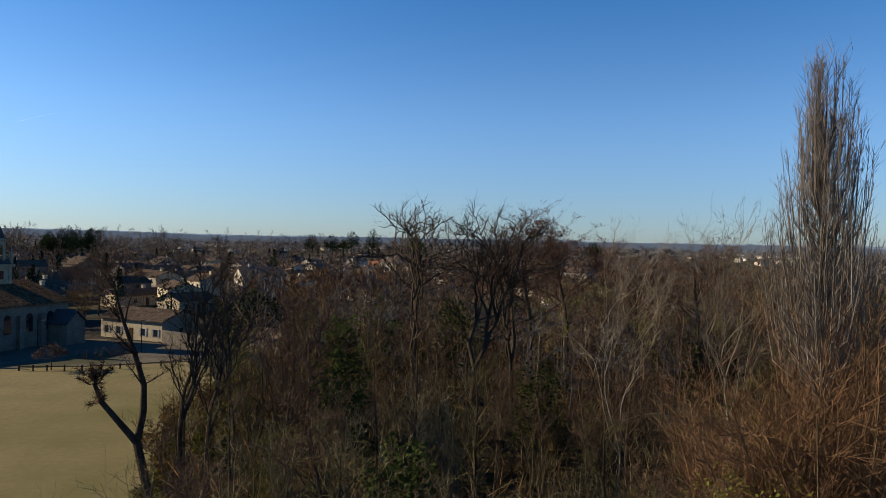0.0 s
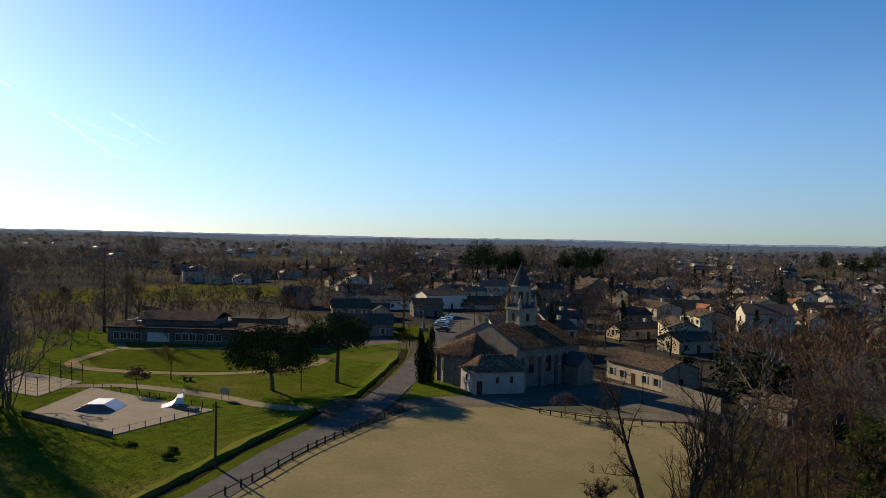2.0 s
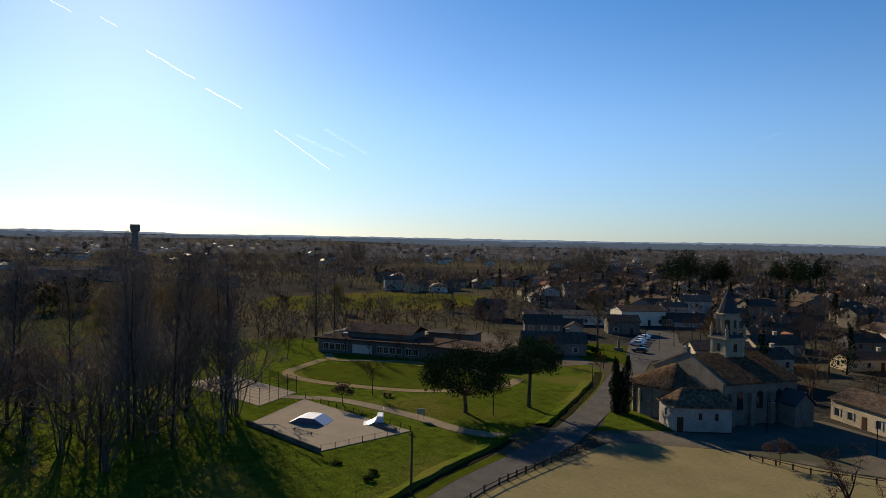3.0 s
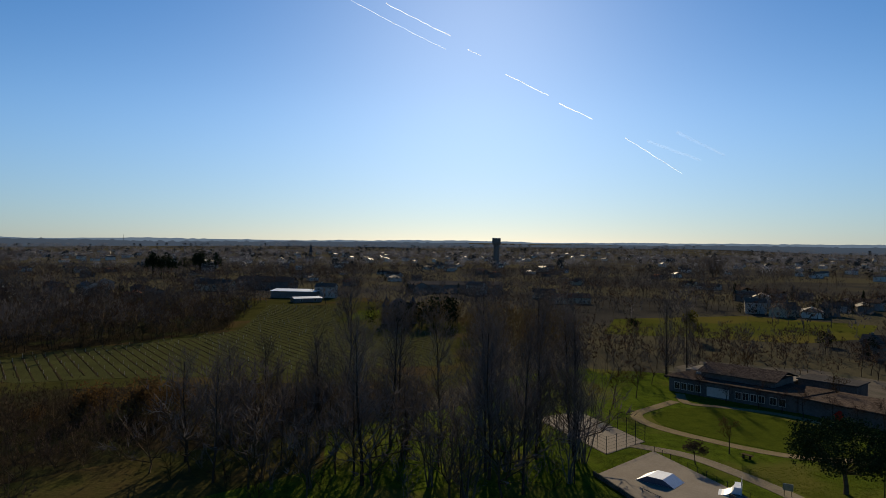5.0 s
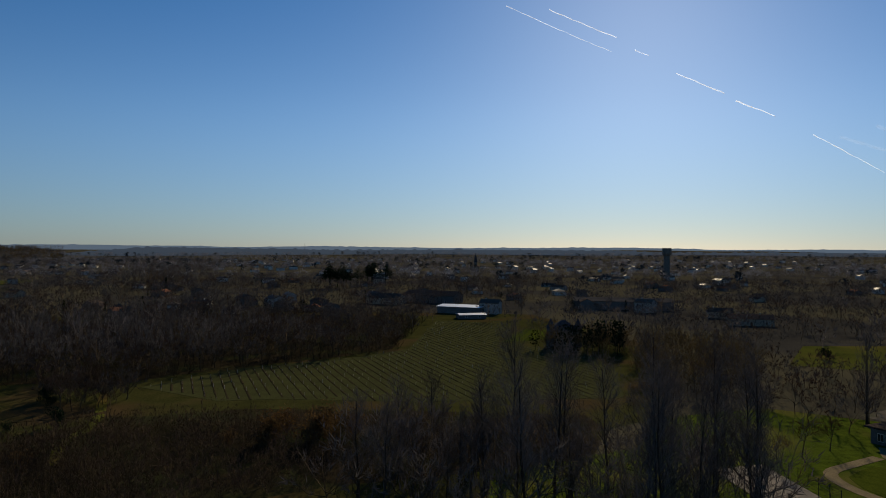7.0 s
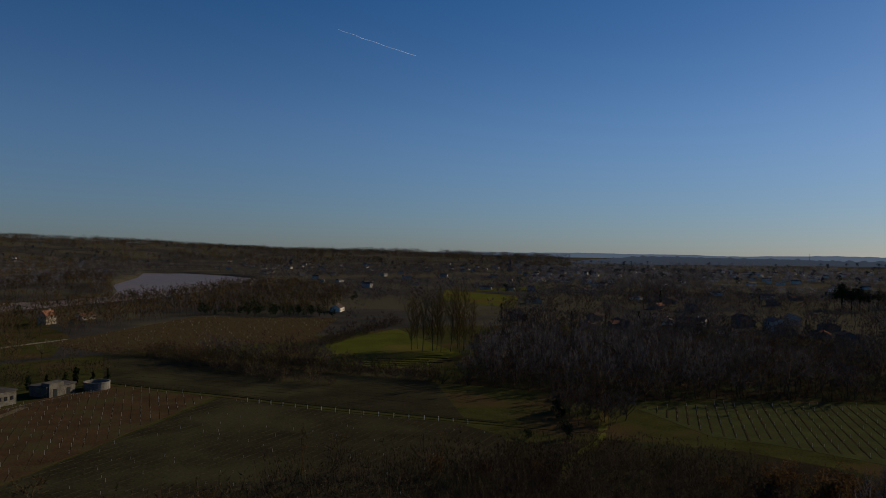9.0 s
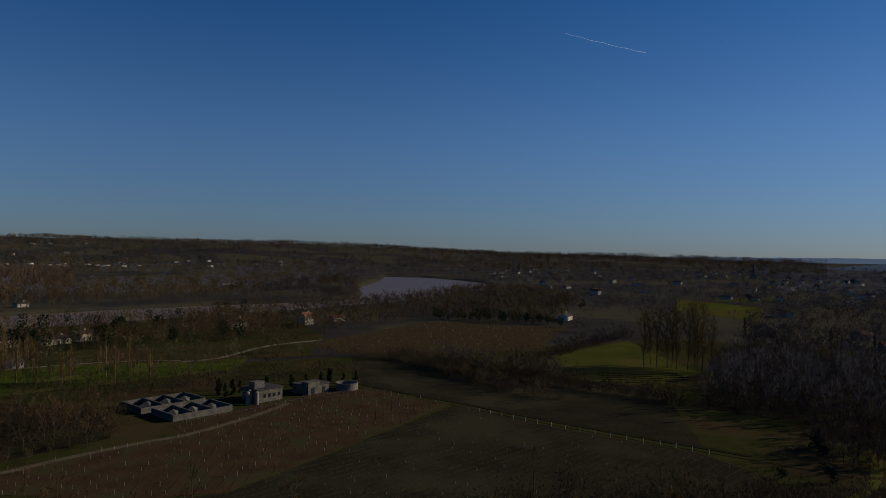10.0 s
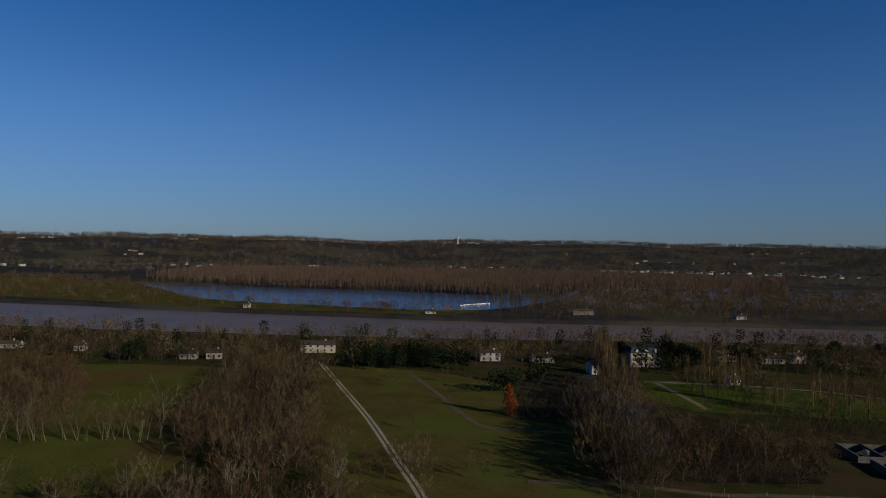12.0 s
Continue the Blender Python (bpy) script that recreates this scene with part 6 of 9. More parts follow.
forest("near_woods", [p for p in woods if math.hypot(*p) < 950], far_a, [M["wood_grey"], M["wood_grey"], M["hazy_grove_twig"]], "bare woods round the village", seed=42, lo=0.55, hi=1.0)
forest("far_woods", [p for p in woods if math.hypot(*p) >= 950], far_a, [M["hazy_grove_twig"], M["hazy_far_twig"]], "bare woods out on the plain", seed=43, lo=0.6, hi=1.05)
forest("distant_woods", ring_places(4200, 43, -50, 130, 1900, 3000), big_far, M["hazy_far_twig"], "distant woods towards the horizon", seed=44, lo=0.7, hi=1.1)
forest("distant_pines", ring_places(1500, 45, -50, 130, 800, 3000, dry), big_ever, M["hazy_far_pine"], "distant dark pines", seed=46, lo=0.5, hi=1.0)
def clump(yaw, r, spread_yaw, spread_r, n, seed):
    rg = random.Random(seed)
    return [polar(yaw + rg.gauss(0, spread_yaw), r + rg.gauss(0, spread_r)) for _ in range(n)]


big_round = [lite_tree(s, 24, 22, 260, 0.15, 9) for s in (176, 177, 178)]
forest("skyline_trees", clump(32.4, 640, 0.8, 22, 9, 1) + clump(62.3, 900, 0.7, 30, 10, 2) + clump(118, 800, 1.0, 30, 8, 3) + clump(43, 640, 1.2, 40, 8, 4) + clump(24, 560, 2.0, 50, 8, 5) + clump(14, 700, 2.5, 60, 8, 6), big_round, [M["wood_grey"], M["hazy_grove_twig"]], "clumps of tall bare trees on the skyline", seed=45, lo=1.0, hi=1.3)
forest("skyline_pines", clump(104.5, 760, 0.8, 25, 7, 7) + clump(101.5, 820, 0.8, 25, 5, 8) + clump(28, 520, 1.2, 25, 8, 9) + clump(35, 480, 2.0, 40, 8, 10) + clump(6, 620, 3.0, 60, 8, 11) + clump(-8, 640, 3.0, 60, 6, 12), [flat_tris(joined(leafy(s, 17, 25, 6, 1500, 0.62, "dome", 26))) for s in (186, 187)], M["evergreen"], "tall dark pines standing over the village", seed=47, lo=0.75, hi=1.1)
forest("hill_woods", ring_places(9500, 47, 125, 250, 2100, 4200), big_far, [M["lit_hill_twig"], M["wood_red"], M["dry_twig"], M["twig"]], "bare woods on the far hills", seed=48, lo=1.0, hi=1.5)
forest("hill_pines", ring_places(1100, 49, 125, 250, 2100, 4200), big_ever, M["hazy_far_pine"], "dark pines on the far hills", seed=50, lo=0.7, hi=1.1)


# ================= buildings =================
def gable_roof(w, d, z, rise, over=0.4, t=0.18):
    """Two slopes with the ridge along x."""
    g = Geo()
    x, y = w / 2 + over, d / 2 + over
    drop = rise * over / (d / 2)
    for s in (1, -1):
        g.add([(-x, s * y, z - drop), (x, s * y, z - drop), (x, 0, z + rise), (-x, 0, z + rise), (-x, s * y, z - drop + t), (x, s * y, z - drop + t), (x, 0, z + rise + t), (-x, 0, z + rise + t)],
              [(0, 1, 2, 3), (4, 5, 6, 7), (0, 1, 5, 4), (1, 2, 6, 5), (3, 0, 4, 7)])
    return g


def hip_roof(w, d, z, rise, over=0.4, t=0.18):
    x, y = w / 2 + over, d / 2 + over
    k = max(0.2, w / 2 - d / 2)
    b = [(-x, -y, z), (x, -y, z), (x, y, z), (-x, y, z)]
    u = [(-x, -y, z + t), (x, -y, z + t), (x, y, z + t), (-x, y, z + t), (-k, 0, z + rise + t), (k, 0, z + rise + t)]
    return Geo().add(b + u, [(3, 2, 1, 0), (0, 1, 5, 4), (1, 2, 6, 5), (2, 3, 7, 6), (3, 0, 4, 7), (4, 5, 9, 8), (5, 6, 9), (6, 7, 8, 9), (7, 4, 8)])


def wall_box(w, d, h, rise=0.0):
    """Walls with gable ends on the x sides when rise is given."""
    g = Geo().box(-w / 2, w / 2, -d / 2, d / 2, -0.2, h)
    if rise:
        for s in (-1, 1):
            x = s * w / 2
            g.add([(x, -d / 2, h), (x, d / 2, h), (x, 0, h + rise), (x - s * 0.25, -d / 2, h), (x - s * 0.25, d / 2, h), (x - s * 0.25, 0, h + rise)], [(0, 1, 2), (3, 4, 5), (0, 2, 5, 3), (1, 2, 5, 4)])
    return g


def add_window(root, x, y, z, w, h, face, shutters=True, mat=None):
    """A recessed-looking casement on a wall: face 0 front (-y), 1 right (+x), 2 back, 3 left."""
    turn = face * math.pi / 2
    c, s = math.cos(turn), math.sin(turn)

    def put(x0, x1, z0, z1, out):
        g = Geo().box(x0, x1, -out, 0.06, z0, z1)
        g.v = [(c * px - s * py + x, s * px + c * py + y, pz + z) for px, py, pz in g.v]
        return g
    fr = put(-w / 2 - 0.08, w / 2 + 0.08, -0.08, h + 0.08, 0.03)
    win = part("window", fr, M["white"], root)
    part("pane", put(-w / 2, w / 2, 0, h, 0.05), M["glass"], win)
    if shutters:
        for q in (-1, 1):
            part("shutter", put(min(q * (w / 2 + 0.08), q * (w * 0.95)), max(q * (w / 2 + 0.08), q * (w * 0.95)), -0.05, h + 0.05, 0.07), mat or M["shutter"], win)


def house(name, label, w, d, eave, rise, walls, roof, hip=False, floors=1, cols=3, chimney=True, group="village houses", category="house", shutters=True):
    root = thing(name, label, category, group)
    part("wall", wall_box(w, d, eave, 0 if hip else rise), walls, root)
    part("roof", hip_roof(w, d, eave, rise) if hip else gable_roof(w, d, eave, rise), roof, root)
    if chimney:
        part("chimney", Geo().box(w * 0.2, w * 0.2 + 0.8, -0.3, 0.4, eave, eave + rise + 0.9).box(w * 0.2 - 0.08, w * 0.2 + 0.88, -0.38, 0.48, eave + rise + 0.9, eave + rise + 1.05), walls, root)
    fh = eave / floors
    for f in range(floors):
        for face, span in ((0, w), (2, w)):
            for k in range(cols):
                u = (k + 0.5) / cols * span - span / 2
                if face == 0 and f == 0 and k == cols // 2:
                    part("door", Geo().box(u - 0.5, u + 0.5, -d / 2 - 0.05, -d / 2 + 0.05, 0, 2.1), M["door"], root)
                    continue
                add_window(root, u if face == 0 else -u, -d / 2 if face == 0 else d / 2, f * fh + 0.9, 0.95, min(1.25, fh - 1.2), face, shutters)
        for face in (1, 3):
            add_window(root, w / 2 if face == 1 else -w / 2, 0, f * fh + 0.9, 0.95, min(1.25, fh - 1.2), face, False)
    return root


HOUSES = {
    0: house("house", "cream village house with a low clay tile roof", 12, 8, 3.2, 1.6, M["cream"], M["tiles"]),
    1: house("house", "pale two-storey village house with a clay tile roof", 10, 8, 5.8, 1.7, M["cream"], M["tiles"], floors=2),
    5: house("house", "low L-plan cottage with a worn tile roof", 15, 7, 2.9, 1.4, M["cream"], M["red_tiles"], cols=4),
}


def settle(places, seed, protos):
    rg = random.Random(seed)
    for x, y, a in places:
        s = rg.uniform(0.9, 1.2)
        copy_thing(protos[rg.randrange(len(protos))], pose(x, y, ground_at(x, y), 0, 0, a) @ Matrix.Diagonal((s, s, s * rg.uniform(0.95, 1.08), 1)))


# fitted houses, by the places of their walls
PLACED = [
    (0, -64, 176, 62), (1, -100, 233, 60), (1, -75, 210, 64), (3, -92, 205, 60), (2, -24, 219, -30),
    (0, -11, 268, 10), (2, 10, 252, 24), (4, 19, 236, -12), (1, -156, 482, 40), (0, -43, 334, 10), (5, -60, 300, 30), (2, -30, 290, -15), (3, -110, 260, 60),
    (0, -130, 240, 50), (4, -140, 262, 40), (1, -118, 205, 52), (5, -135, 225, 50), (3, -150, 235, 52), (2, -160, 290, 30), (0, -128, 300, 35), (4, -90, 285, 15), (1, -75, 262, 60),
    (3, -170, 170, 45), (2, -200, 200, 40), (0, -215, 175, 40), (4, -240, 235, 30), (5, -205, 240, 25), (1, -230, 265, 25), (2, 40, 290, 15), (0, 62, 262, 40), (4, 80, 300, 20), (2, 30, 340, -10), (0, 100, 262, 10), (5, 2, 310, 20),
    (1, -100, 172, 62), (3, -108, 190, 60), (1, -88, 150, 66), (5, -84, 190, 62), (0, -56, 215, 30), (2, -70, 240, 20),
    (0, -400, -262, 40), (1, -420, -248, 60), (4, -430, -228, 30), (3, -432, -206, 50), (5, -444, -186, 70), (1, -466, -160, 40), (0, -470, -138, 20), (2, -486, -172, 50), (4, -520, -150, 60), (0, -455, -215, 45), (1, -470, -240, 30), (3, -500, -200, 55), (2, -408, -328, 60), (5, -540, -180, 40), (1, -450, -120, 35),
]
used_first = set()
for k, x, y, a in PLACED:
    m = pose(x, y, 0, 0, 0, a)
    if math.hypot(x, y) > 215:
        continue
    if k not in used_first:
        used_first.add(k)
        PENDING.append((HOUSES[k], m))
    else:
        copy_thing(HOUSES[k], m)


def suburb(n, seed, lo, hi, r0, r1, gap, busy=()):
    rg = random.Random(seed)
    out = list(busy)
    tries = 0
    while len(out) < n + len(busy) and tries < 20000:
        tries += 1
        yaw, r = rg.uniform(lo, hi), math.sqrt(rg.uniform(r0 * r0, r1 * r1))
        x, y = -math.sin(radians(yaw)) * r, math.cos(radians(yaw)) * r
        if any((x - p[0]) ** 2 + (y - p[1]) ** 2 < gap * gap for p in out) or not dry(x, y):
            continue
        if any(inside(p, x, y) for p in (VINE_A, WEST_WOOD, PARK, SAND, THICK)) or noise.noise(Vector((x / 90, y / 90, 3))) < -0.25:
            continue
        out.append((x, y, rg.choice((0, 90, 20, 60, 40, 75)) + rg.uniform(-8, 8)))
    return out[len(busy):]


def village_house(label, w, d, eave, rise, walls, roof, wing=0.0, lean=0.0, hip=False, floors=1):
    """A plainer house of the dense village: main roof, a cross wing or a lean-to, dark windows."""
    root = thing("house", label, "house", "village houses")
    g = wall_box(w, d, eave, 0 if hip else rise)
    r = hip_roof(w, d, eave, rise, 0.35) if hip else gable_roof(w, d, eave, rise, 0.35)
    if wing:
        ww, x0 = d * 0.75, w / 2 - d * 0.375
        q = wall_box(wing, ww, eave * 0.92, rise * 0.8)
        g.add([(x0 - y, -d / 2 - wing / 2 + 0.5 + x, z) for x, y, z in q.v], q.f)
        q = gable_roof(wing + 1.0, ww, eave * 0.92, rise * 0.8, 0.3)
        r.add([(x0 - y, -d / 2 - wing / 2 + 0.9 + x, z) for x, y, z in q.v], q.f)
    if lean:
        g.box(-w * 0.35, w * 0.3, d / 2, d / 2 + lean, -0.2, eave * 0.62)
        a, b, y0, y1 = -w * 0.37, w * 0.32, d / 2 + 0.02, d / 2 + lean + 0.35
        z0, z1 = eave * 0.92, eave * 0.6
        r.add([(a, y0, z0), (b, y0, z0), (b, y1, z1), (a, y1, z1), (a, y0, z0 + 0.15), (b, y0, z0 + 0.15), (b, y1, z1 + 0.15), (a, y1, z1 + 0.15)], [(3, 2, 1, 0), (4, 5, 6, 7), (2, 3, 7, 6), (1, 2, 6, 5), (3, 0, 4, 7)])
    part("wall", g, walls, root)
    part("roof", r, roof, root)
    part("chimney", Geo().box(-w * 0.28, -w * 0.28 + 0.7, -0.2, 0.4, eave, eave + rise + 0.8), walls, root)
    for f in range(floors):
        z = f * eave / floors
        for x in (-w * 0.3, w * 0.02):
            part("window", Geo().box(x - 0.45, x + 0.45, -d / 2 - 0.05, -d / 2 + 0.1, z + 0.9, z + 2.1), M["glass"], root)
        part("window", Geo().box(w * 0.12, w * 0.12 + 0.9, d / 2 - 0.1, d / 2 + 0.05, z + 0.9, z + 2.1), M["glass"], root)
        part("window", Geo().box(-w / 2 - 0.05, -w / 2 + 0.1, -0.5, 0.5, z + 0.9, z + 2.1), M["glass"], root)
    return root


# mostly grey and dull walls, standing in for house sides in shade
VILLAGE = [
    village_house("grey-walled village house with a brown tile roof", 12, 8, 3.4, 1.9, M["grey_wall"], M["tiles"], lean=3.0),
    village_house("cream village house with a cross wing and tile roof", 13, 7.5, 3.3, 1.8, M["cream"], M["tiles"], wing=5.0),
    village_house("tall two-storey village house with a low tile roof", 9.5, 8, 5.2, 1.7, M["grey_wall"], M["tiles"], lean=3.5, floors=2),
    village_house("white bungalow with a weathered hip roof", 13, 9, 2.9, 1.8, M["white"], M["weathered_roof"], hip=True),
    village_house("long low dull-white house under dark tiles", 17, 7, 2.9, 1.7, M["dull_white"], M["tiles"], lean=2.5),
    village_house("grey house with a wing and a red-brown roof", 12, 8, 3.2, 2.0, M["grey_wall"], M["red_tiles"], wing=4.5),
    village_house("two-storey grey townhouse with a tile roof", 11, 8.5, 6.0, 1.8, M["dull_white"], M["weathered_roof"], floors=2),
]


def village(seed, lo, hi, r0, r1, gu, gv, turn, share, busy, keep=()):
    """Houses close together along lanes; plots that stay empty hold gardens."""
    rg = random.Random(seed)
    c, s = math.cos(radians(turn)), math.sin(radians(turn))
    out = []
    for i in range(-60, 60):
        for k in range(-60, 60):
            u, v = i * gu + rg.uniform(-3.0, 3.0) + (k % 2) * gu * 0.4, k * gv + (4.0 if k % 2 else -1.5) + rg.uniform(-2, 2)
            x, y = c * u - s * v - 60, s * u + c * v + 330
            r, yaw = math.hypot(x, y), math.degrees(math.atan2(-x, y))
            if not (r0 < r < r1 and lo < yaw < hi) or rg.random() > share or noise.noise(Vector((x / 80, y / 80, seed))) < -0.18:
                continue
            if any((x - p[0]) ** 2 + (y - p[1]) ** 2 < 15.0 ** 2 for p in busy) or any(inside(p, x, y) for p in (VINE_A, WEST_WOOD, PARK, SAND, THICK, *keep)):
                continue
            out.append((x, y, turn + rg.choice((0, 0, 180, 90, 270)) + rg.uniform(-7, 7)))
    return out


CHURCH_AREA = [(-126, 128), (-166, 206), (-148, 210), (-112, 178), (-90, 146), (-60, 138), (-30, 118), (-34, 98), (-92, 88)]
SCHOOL_AREA = [(-130, 104), (-176, 76), (-215, 80), (-360, 110), (-375, 205), (-305, 260), (-200, 215), (-160, 170), (-150, 130)]
BACK_WOOD = [(-18, 96), (-14, 128), (24, 178), (92, 192), (165, 112), (105, 66)]
placed_busy = [(x, y) for _, x, y, _ in PLACED] + [(-72, 180), (-97, 228), (-73, 205), (-88, 311), (-132, 393), (-156, 148), (-137, 134), (-157, 186), (-170, 212), (-186, 188), (-94, 145)]
town = village(61, -17, 60, 222, 560, 18.0, 17.0, 58, 0.8, placed_busy, (CHURCH_AREA, SCHOOL_AREA, BACK_WOOD))
town.sort(key=lambda p: math.hypot(p[0], p[1]))
further = [(x, y, a) for _, x, y, a in PLACED if math.hypot(x, y) > 215]
single = further + town[:150]
settle(single[7:], 62, VILLAGE)
for proto, (x, y, a) in zip(VILLAGE, single):
    PENDING.append((proto, pose(x, y, 0, 0, 0, a)))
BEYOND_TOWN = town[150:] + village(62, -17, 46, 560, 800, 24, 20, 40, 0.55, placed_busy)
west_town = suburb(34, 63, 60, 128, 430, 900, 26)
west_town = [p for p in west_town if not (-470 < p[0] < -200 and -60 < p[1] < 60)]
settle(west_town, 64, VILLAGE)
garden = [(p[-3] + q[0], p[-2] + q[1]) for p in [(0, *t) for t in town + BEYOND_TOWN[::3] + west_town] + [t for t in PLACED] for q in ((10, 6), (-10, 9), (2, -11), (8, 10), (-9, -9), (12, -6))]
rg = random.Random(71)
garden = [(x + rg.uniform(-4, 4), y + rg.uniform(-4, 4), rg.uniform(0.5, 1.15)) for x, y in garden if not inside(SAND, x, y) and not inside(PARK, x, y) and not (-92 < x < -60 and 98 < y < 132)]
forest("village_trees", garden[::3] + garden[1::6], thin, [M["wood_grey"], M["wood_red"], M["wood_red"]], "bare garden trees between the houses", seed=72, lo=0.55, hi=0.95)
village_ever = [flat_tris(joined(leafy(s, 7.5, 8.5, 0.8, 360, 0.42, "bush", 14))) for s in (181, 182)] + [flat_tris(joined(leafy(s, 4.5, 11, 0.6, 300, 0.5, "cone", 14))) for s in (183, 184)]
forest("village_evergreens", garden[2::6], village_ever, M["evergreen"], "dark garden evergreens between the houses", seed=73)


def far_houses(name, places, label, seed, walls, roof):
    """Tiny distant houses, walls and roofs, too many to count."""
    rg = random.Random(seed)
    a, b = Geo(), Geo()
    for x, y in places:
        w, d, h, t, z = rg.uniform(9, 16), rg.uniform(7, 9), rg.uniform(3, 6), rg.random() * 3.14, ground_at(x, y)
        a.box(-w / 2, w / 2, -d / 2, d / 2, z - 1, z + h, t, (x, y))
        c, s = math.cos(t), math.sin(t)
        r = gable_roof(w, d, h, 1.8)
        b.add([(x + c * p[0] - s * p[1], y + s * p[0] + c * p[1], p[2] + z) for p in r.v], r.f)
    root = tagged(obj(name, a, walls), label, "houses", kind="stuff")
    part("roofs", b, roof, root)


far_houses("village_edge", [p[:2] for p in BEYOND_TOWN[::2]], "dense village houses with brown tile roofs", 76, M["dull_white"], M["tiles"])
far_houses("village_edge", [p[:2] for p in BEYOND_TOWN[1::2]], "dense village houses under weathered roofs", 77, M["grey_wall"], M["weathered_roof"])
far_houses("far_village", [p[:2] for p in suburb(560, 65, -30, 128, 850, 2400, 24)], "distant village houses with tiled roofs", 66, M["white"], M["weathered_roof"])
def clusters(seed, rows):
    """House places gathered in hamlets: yaw, spread, distance, spread, count."""
    rg = random.Random(seed)
    return [polar(rg.gauss(a, da), rg.gauss(r, dr)) for a, da, r, dr, n in rows for _ in range(n)]


far_houses("plain_hamlets", [p[:2] for p in suburb(90, 67, 122, 154, 900, 2400, 26)], "distant hamlets on the plain", 69, M["dull_white"], M["tiles"])
far_houses("foot_hamlets", clusters(68, [(193, 2.0, 2120, 40, 16), (188, 2.5, 2150, 40, 14), (182, 3, 2150, 60, 16), (240, 1.5, 2000, 30, 5), (228, 1, 2100, 40, 4), (218, 0.8, 2100, 30, 3), (205, 1.5, 2200, 40, 5), (170, 4, 2250, 80, 10)]), "white hamlets at the foot of the hills", 75, M["white"], M["tiles"])
far_houses("hill_houses", clusters(70, [(238, 1.5, 3000, 60, 5), (228, 1.0, 3050, 60, 5), (220.5, 0.8, 3000, 50, 5), (205, 2, 3050, 80, 5), (181, 2, 3050, 80, 6), (230, 3, 2500, 90, 4), (190, 5, 2500, 100, 8)]), "white houses on the far hills", 74, M["cream"], M["tiles"])

# ---- the church ----
church = thing("church", "old limestone village church with a spired bell tower", "church")
GX, GY = -78.5, 109.5
AX, AY = 0.26, 0.966
TURN = math.atan2(AY, AX)


def local(g):
    """From the church's own axes (s along the nave, p across to its right) to the place."""
    g.v = [(GX + AX * s + AY * p, GY + AY * s - AX * p, z) for s, p, z in g.v]
    return g


nave = Geo()
L, W2, EV, RD = 16.0, 9.2, 7.0, 10.2
nave.add([(0, -W2, -0.2), (L, -W2, -0.2), (L, W2, -0.2), (0, W2, -0.2), (0, -W2, EV), (L, -W2, EV), (L, W2, EV), (0, W2, EV), (0, 0, RD + 0.7), (L, 0, RD)],
         [(0, 1, 5, 4), (1, 2, 6, 9, 5), (2, 3, 7, 6), (3, 0, 4, 8, 7)])
part("nave_wall", local(nave), M["stone"], church)
for sgn in (-1, 1):
    rf = Geo().add([(0.3, sgn * (W2 + 0.5), EV - 0.15), (L + 0.4, sgn * (W2 + 0.5), EV - 0.15), (L + 0.4, 0, RD + 0.1), (0.3, 0, RD + 0.1), (0.3, sgn * (W2 + 0.5), EV + 0.1), (L + 0.4, sgn * (W2 + 0.5), EV + 0.1), (L + 0.4, 0, RD + 0.32), (0.3, 0, RD + 0.32)],
                   [(0, 1, 2, 3), (4, 5, 6, 7), (0, 1, 5, 4), (1, 2, 6, 5), (3, 0, 4, 7)])
    part("nave_roof", local(rf), M["church_tiles"], church, "mottled clay tile nave roof")
# gable coping with a small bell-cote
cop = Geo()
for sgn in (-1, 1):
    cop.add([(-0.15, sgn * (W2 + 0.3), EV - 0.05), (0.35, sgn * (W2 + 0.3), EV - 0.05), (0.35, 0, RD + 0.75), (-0.15, 0, RD + 0.75), (-0.15, sgn * (W2 + 0.3), EV + 0.3), (0.35, sgn * (W2 + 0.3), EV + 0.3), (0.35, 0, RD + 1.05), (-0.15, 0, RD + 1.05)],
            [(0, 1, 2, 3), (4, 5, 6, 7), (0, 1, 5, 4), (1, 2, 6, 5), (3, 0, 4, 7)])
part("coping", local(cop), M["stone"], church)
part("gable_finial", local(Geo().box(-0.3, 0.5, -0.45, 0.45, RD + 0.7, RD + 1.7).box(-0.1, 0.3, -0.12, 0.12, RD + 1.7, RD + 2.4)), M["stone"], church)
# buttresses and round-headed windows of the long wall
for k in range(4):
    s = 1.5 + 4.2 * k
    part("buttress", local(Geo().box(s - 0.4, s + 0.4, W2, W2 + 0.8, -0.1, 5.4)), M["stone"], church)
    if k < 3:
        c = s + 2.1
        arch = Geo()
        ring = [(c - 0.65, 2.6), (c + 0.65, 2.6), (c + 0.65, 5.0)] + [(c + 0.65 * math.cos(a), 5.0 + 0.65 * math.sin(a)) for a in (0.6, 1.2, 1.57, 1.95, 2.54)] + [(c - 0.65, 5.0)]
        n = len(ring)
        arch.add([(a, W2 + 0.06, b) for a, b in ring] + [(a, W2 - 0.3, b) for a, b in ring], [tuple(range(n)), tuple(reversed(range(n, 2 * n)))] + [(i, (i + 1) % n, n + (i + 1) % n, n + i) for i in range(n)])
        part("window", local(arch), M["glass"], church)
# apse with its half-cone roof
aps = [(math.cos(a), math.sin(a)) for a in [math.pi / 2 + math.pi * k / 8 for k in range(9)]]
wall = Geo().prism([(-1.8 + 6.2 * c, -2.2 + 6.2 * s) for c, s in aps] + [(0.2, -8.4), (0.2, 4.0)], -0.2, 5.2)
part("apse_wall", local(wall), M["stone"], church)
cone = Geo()
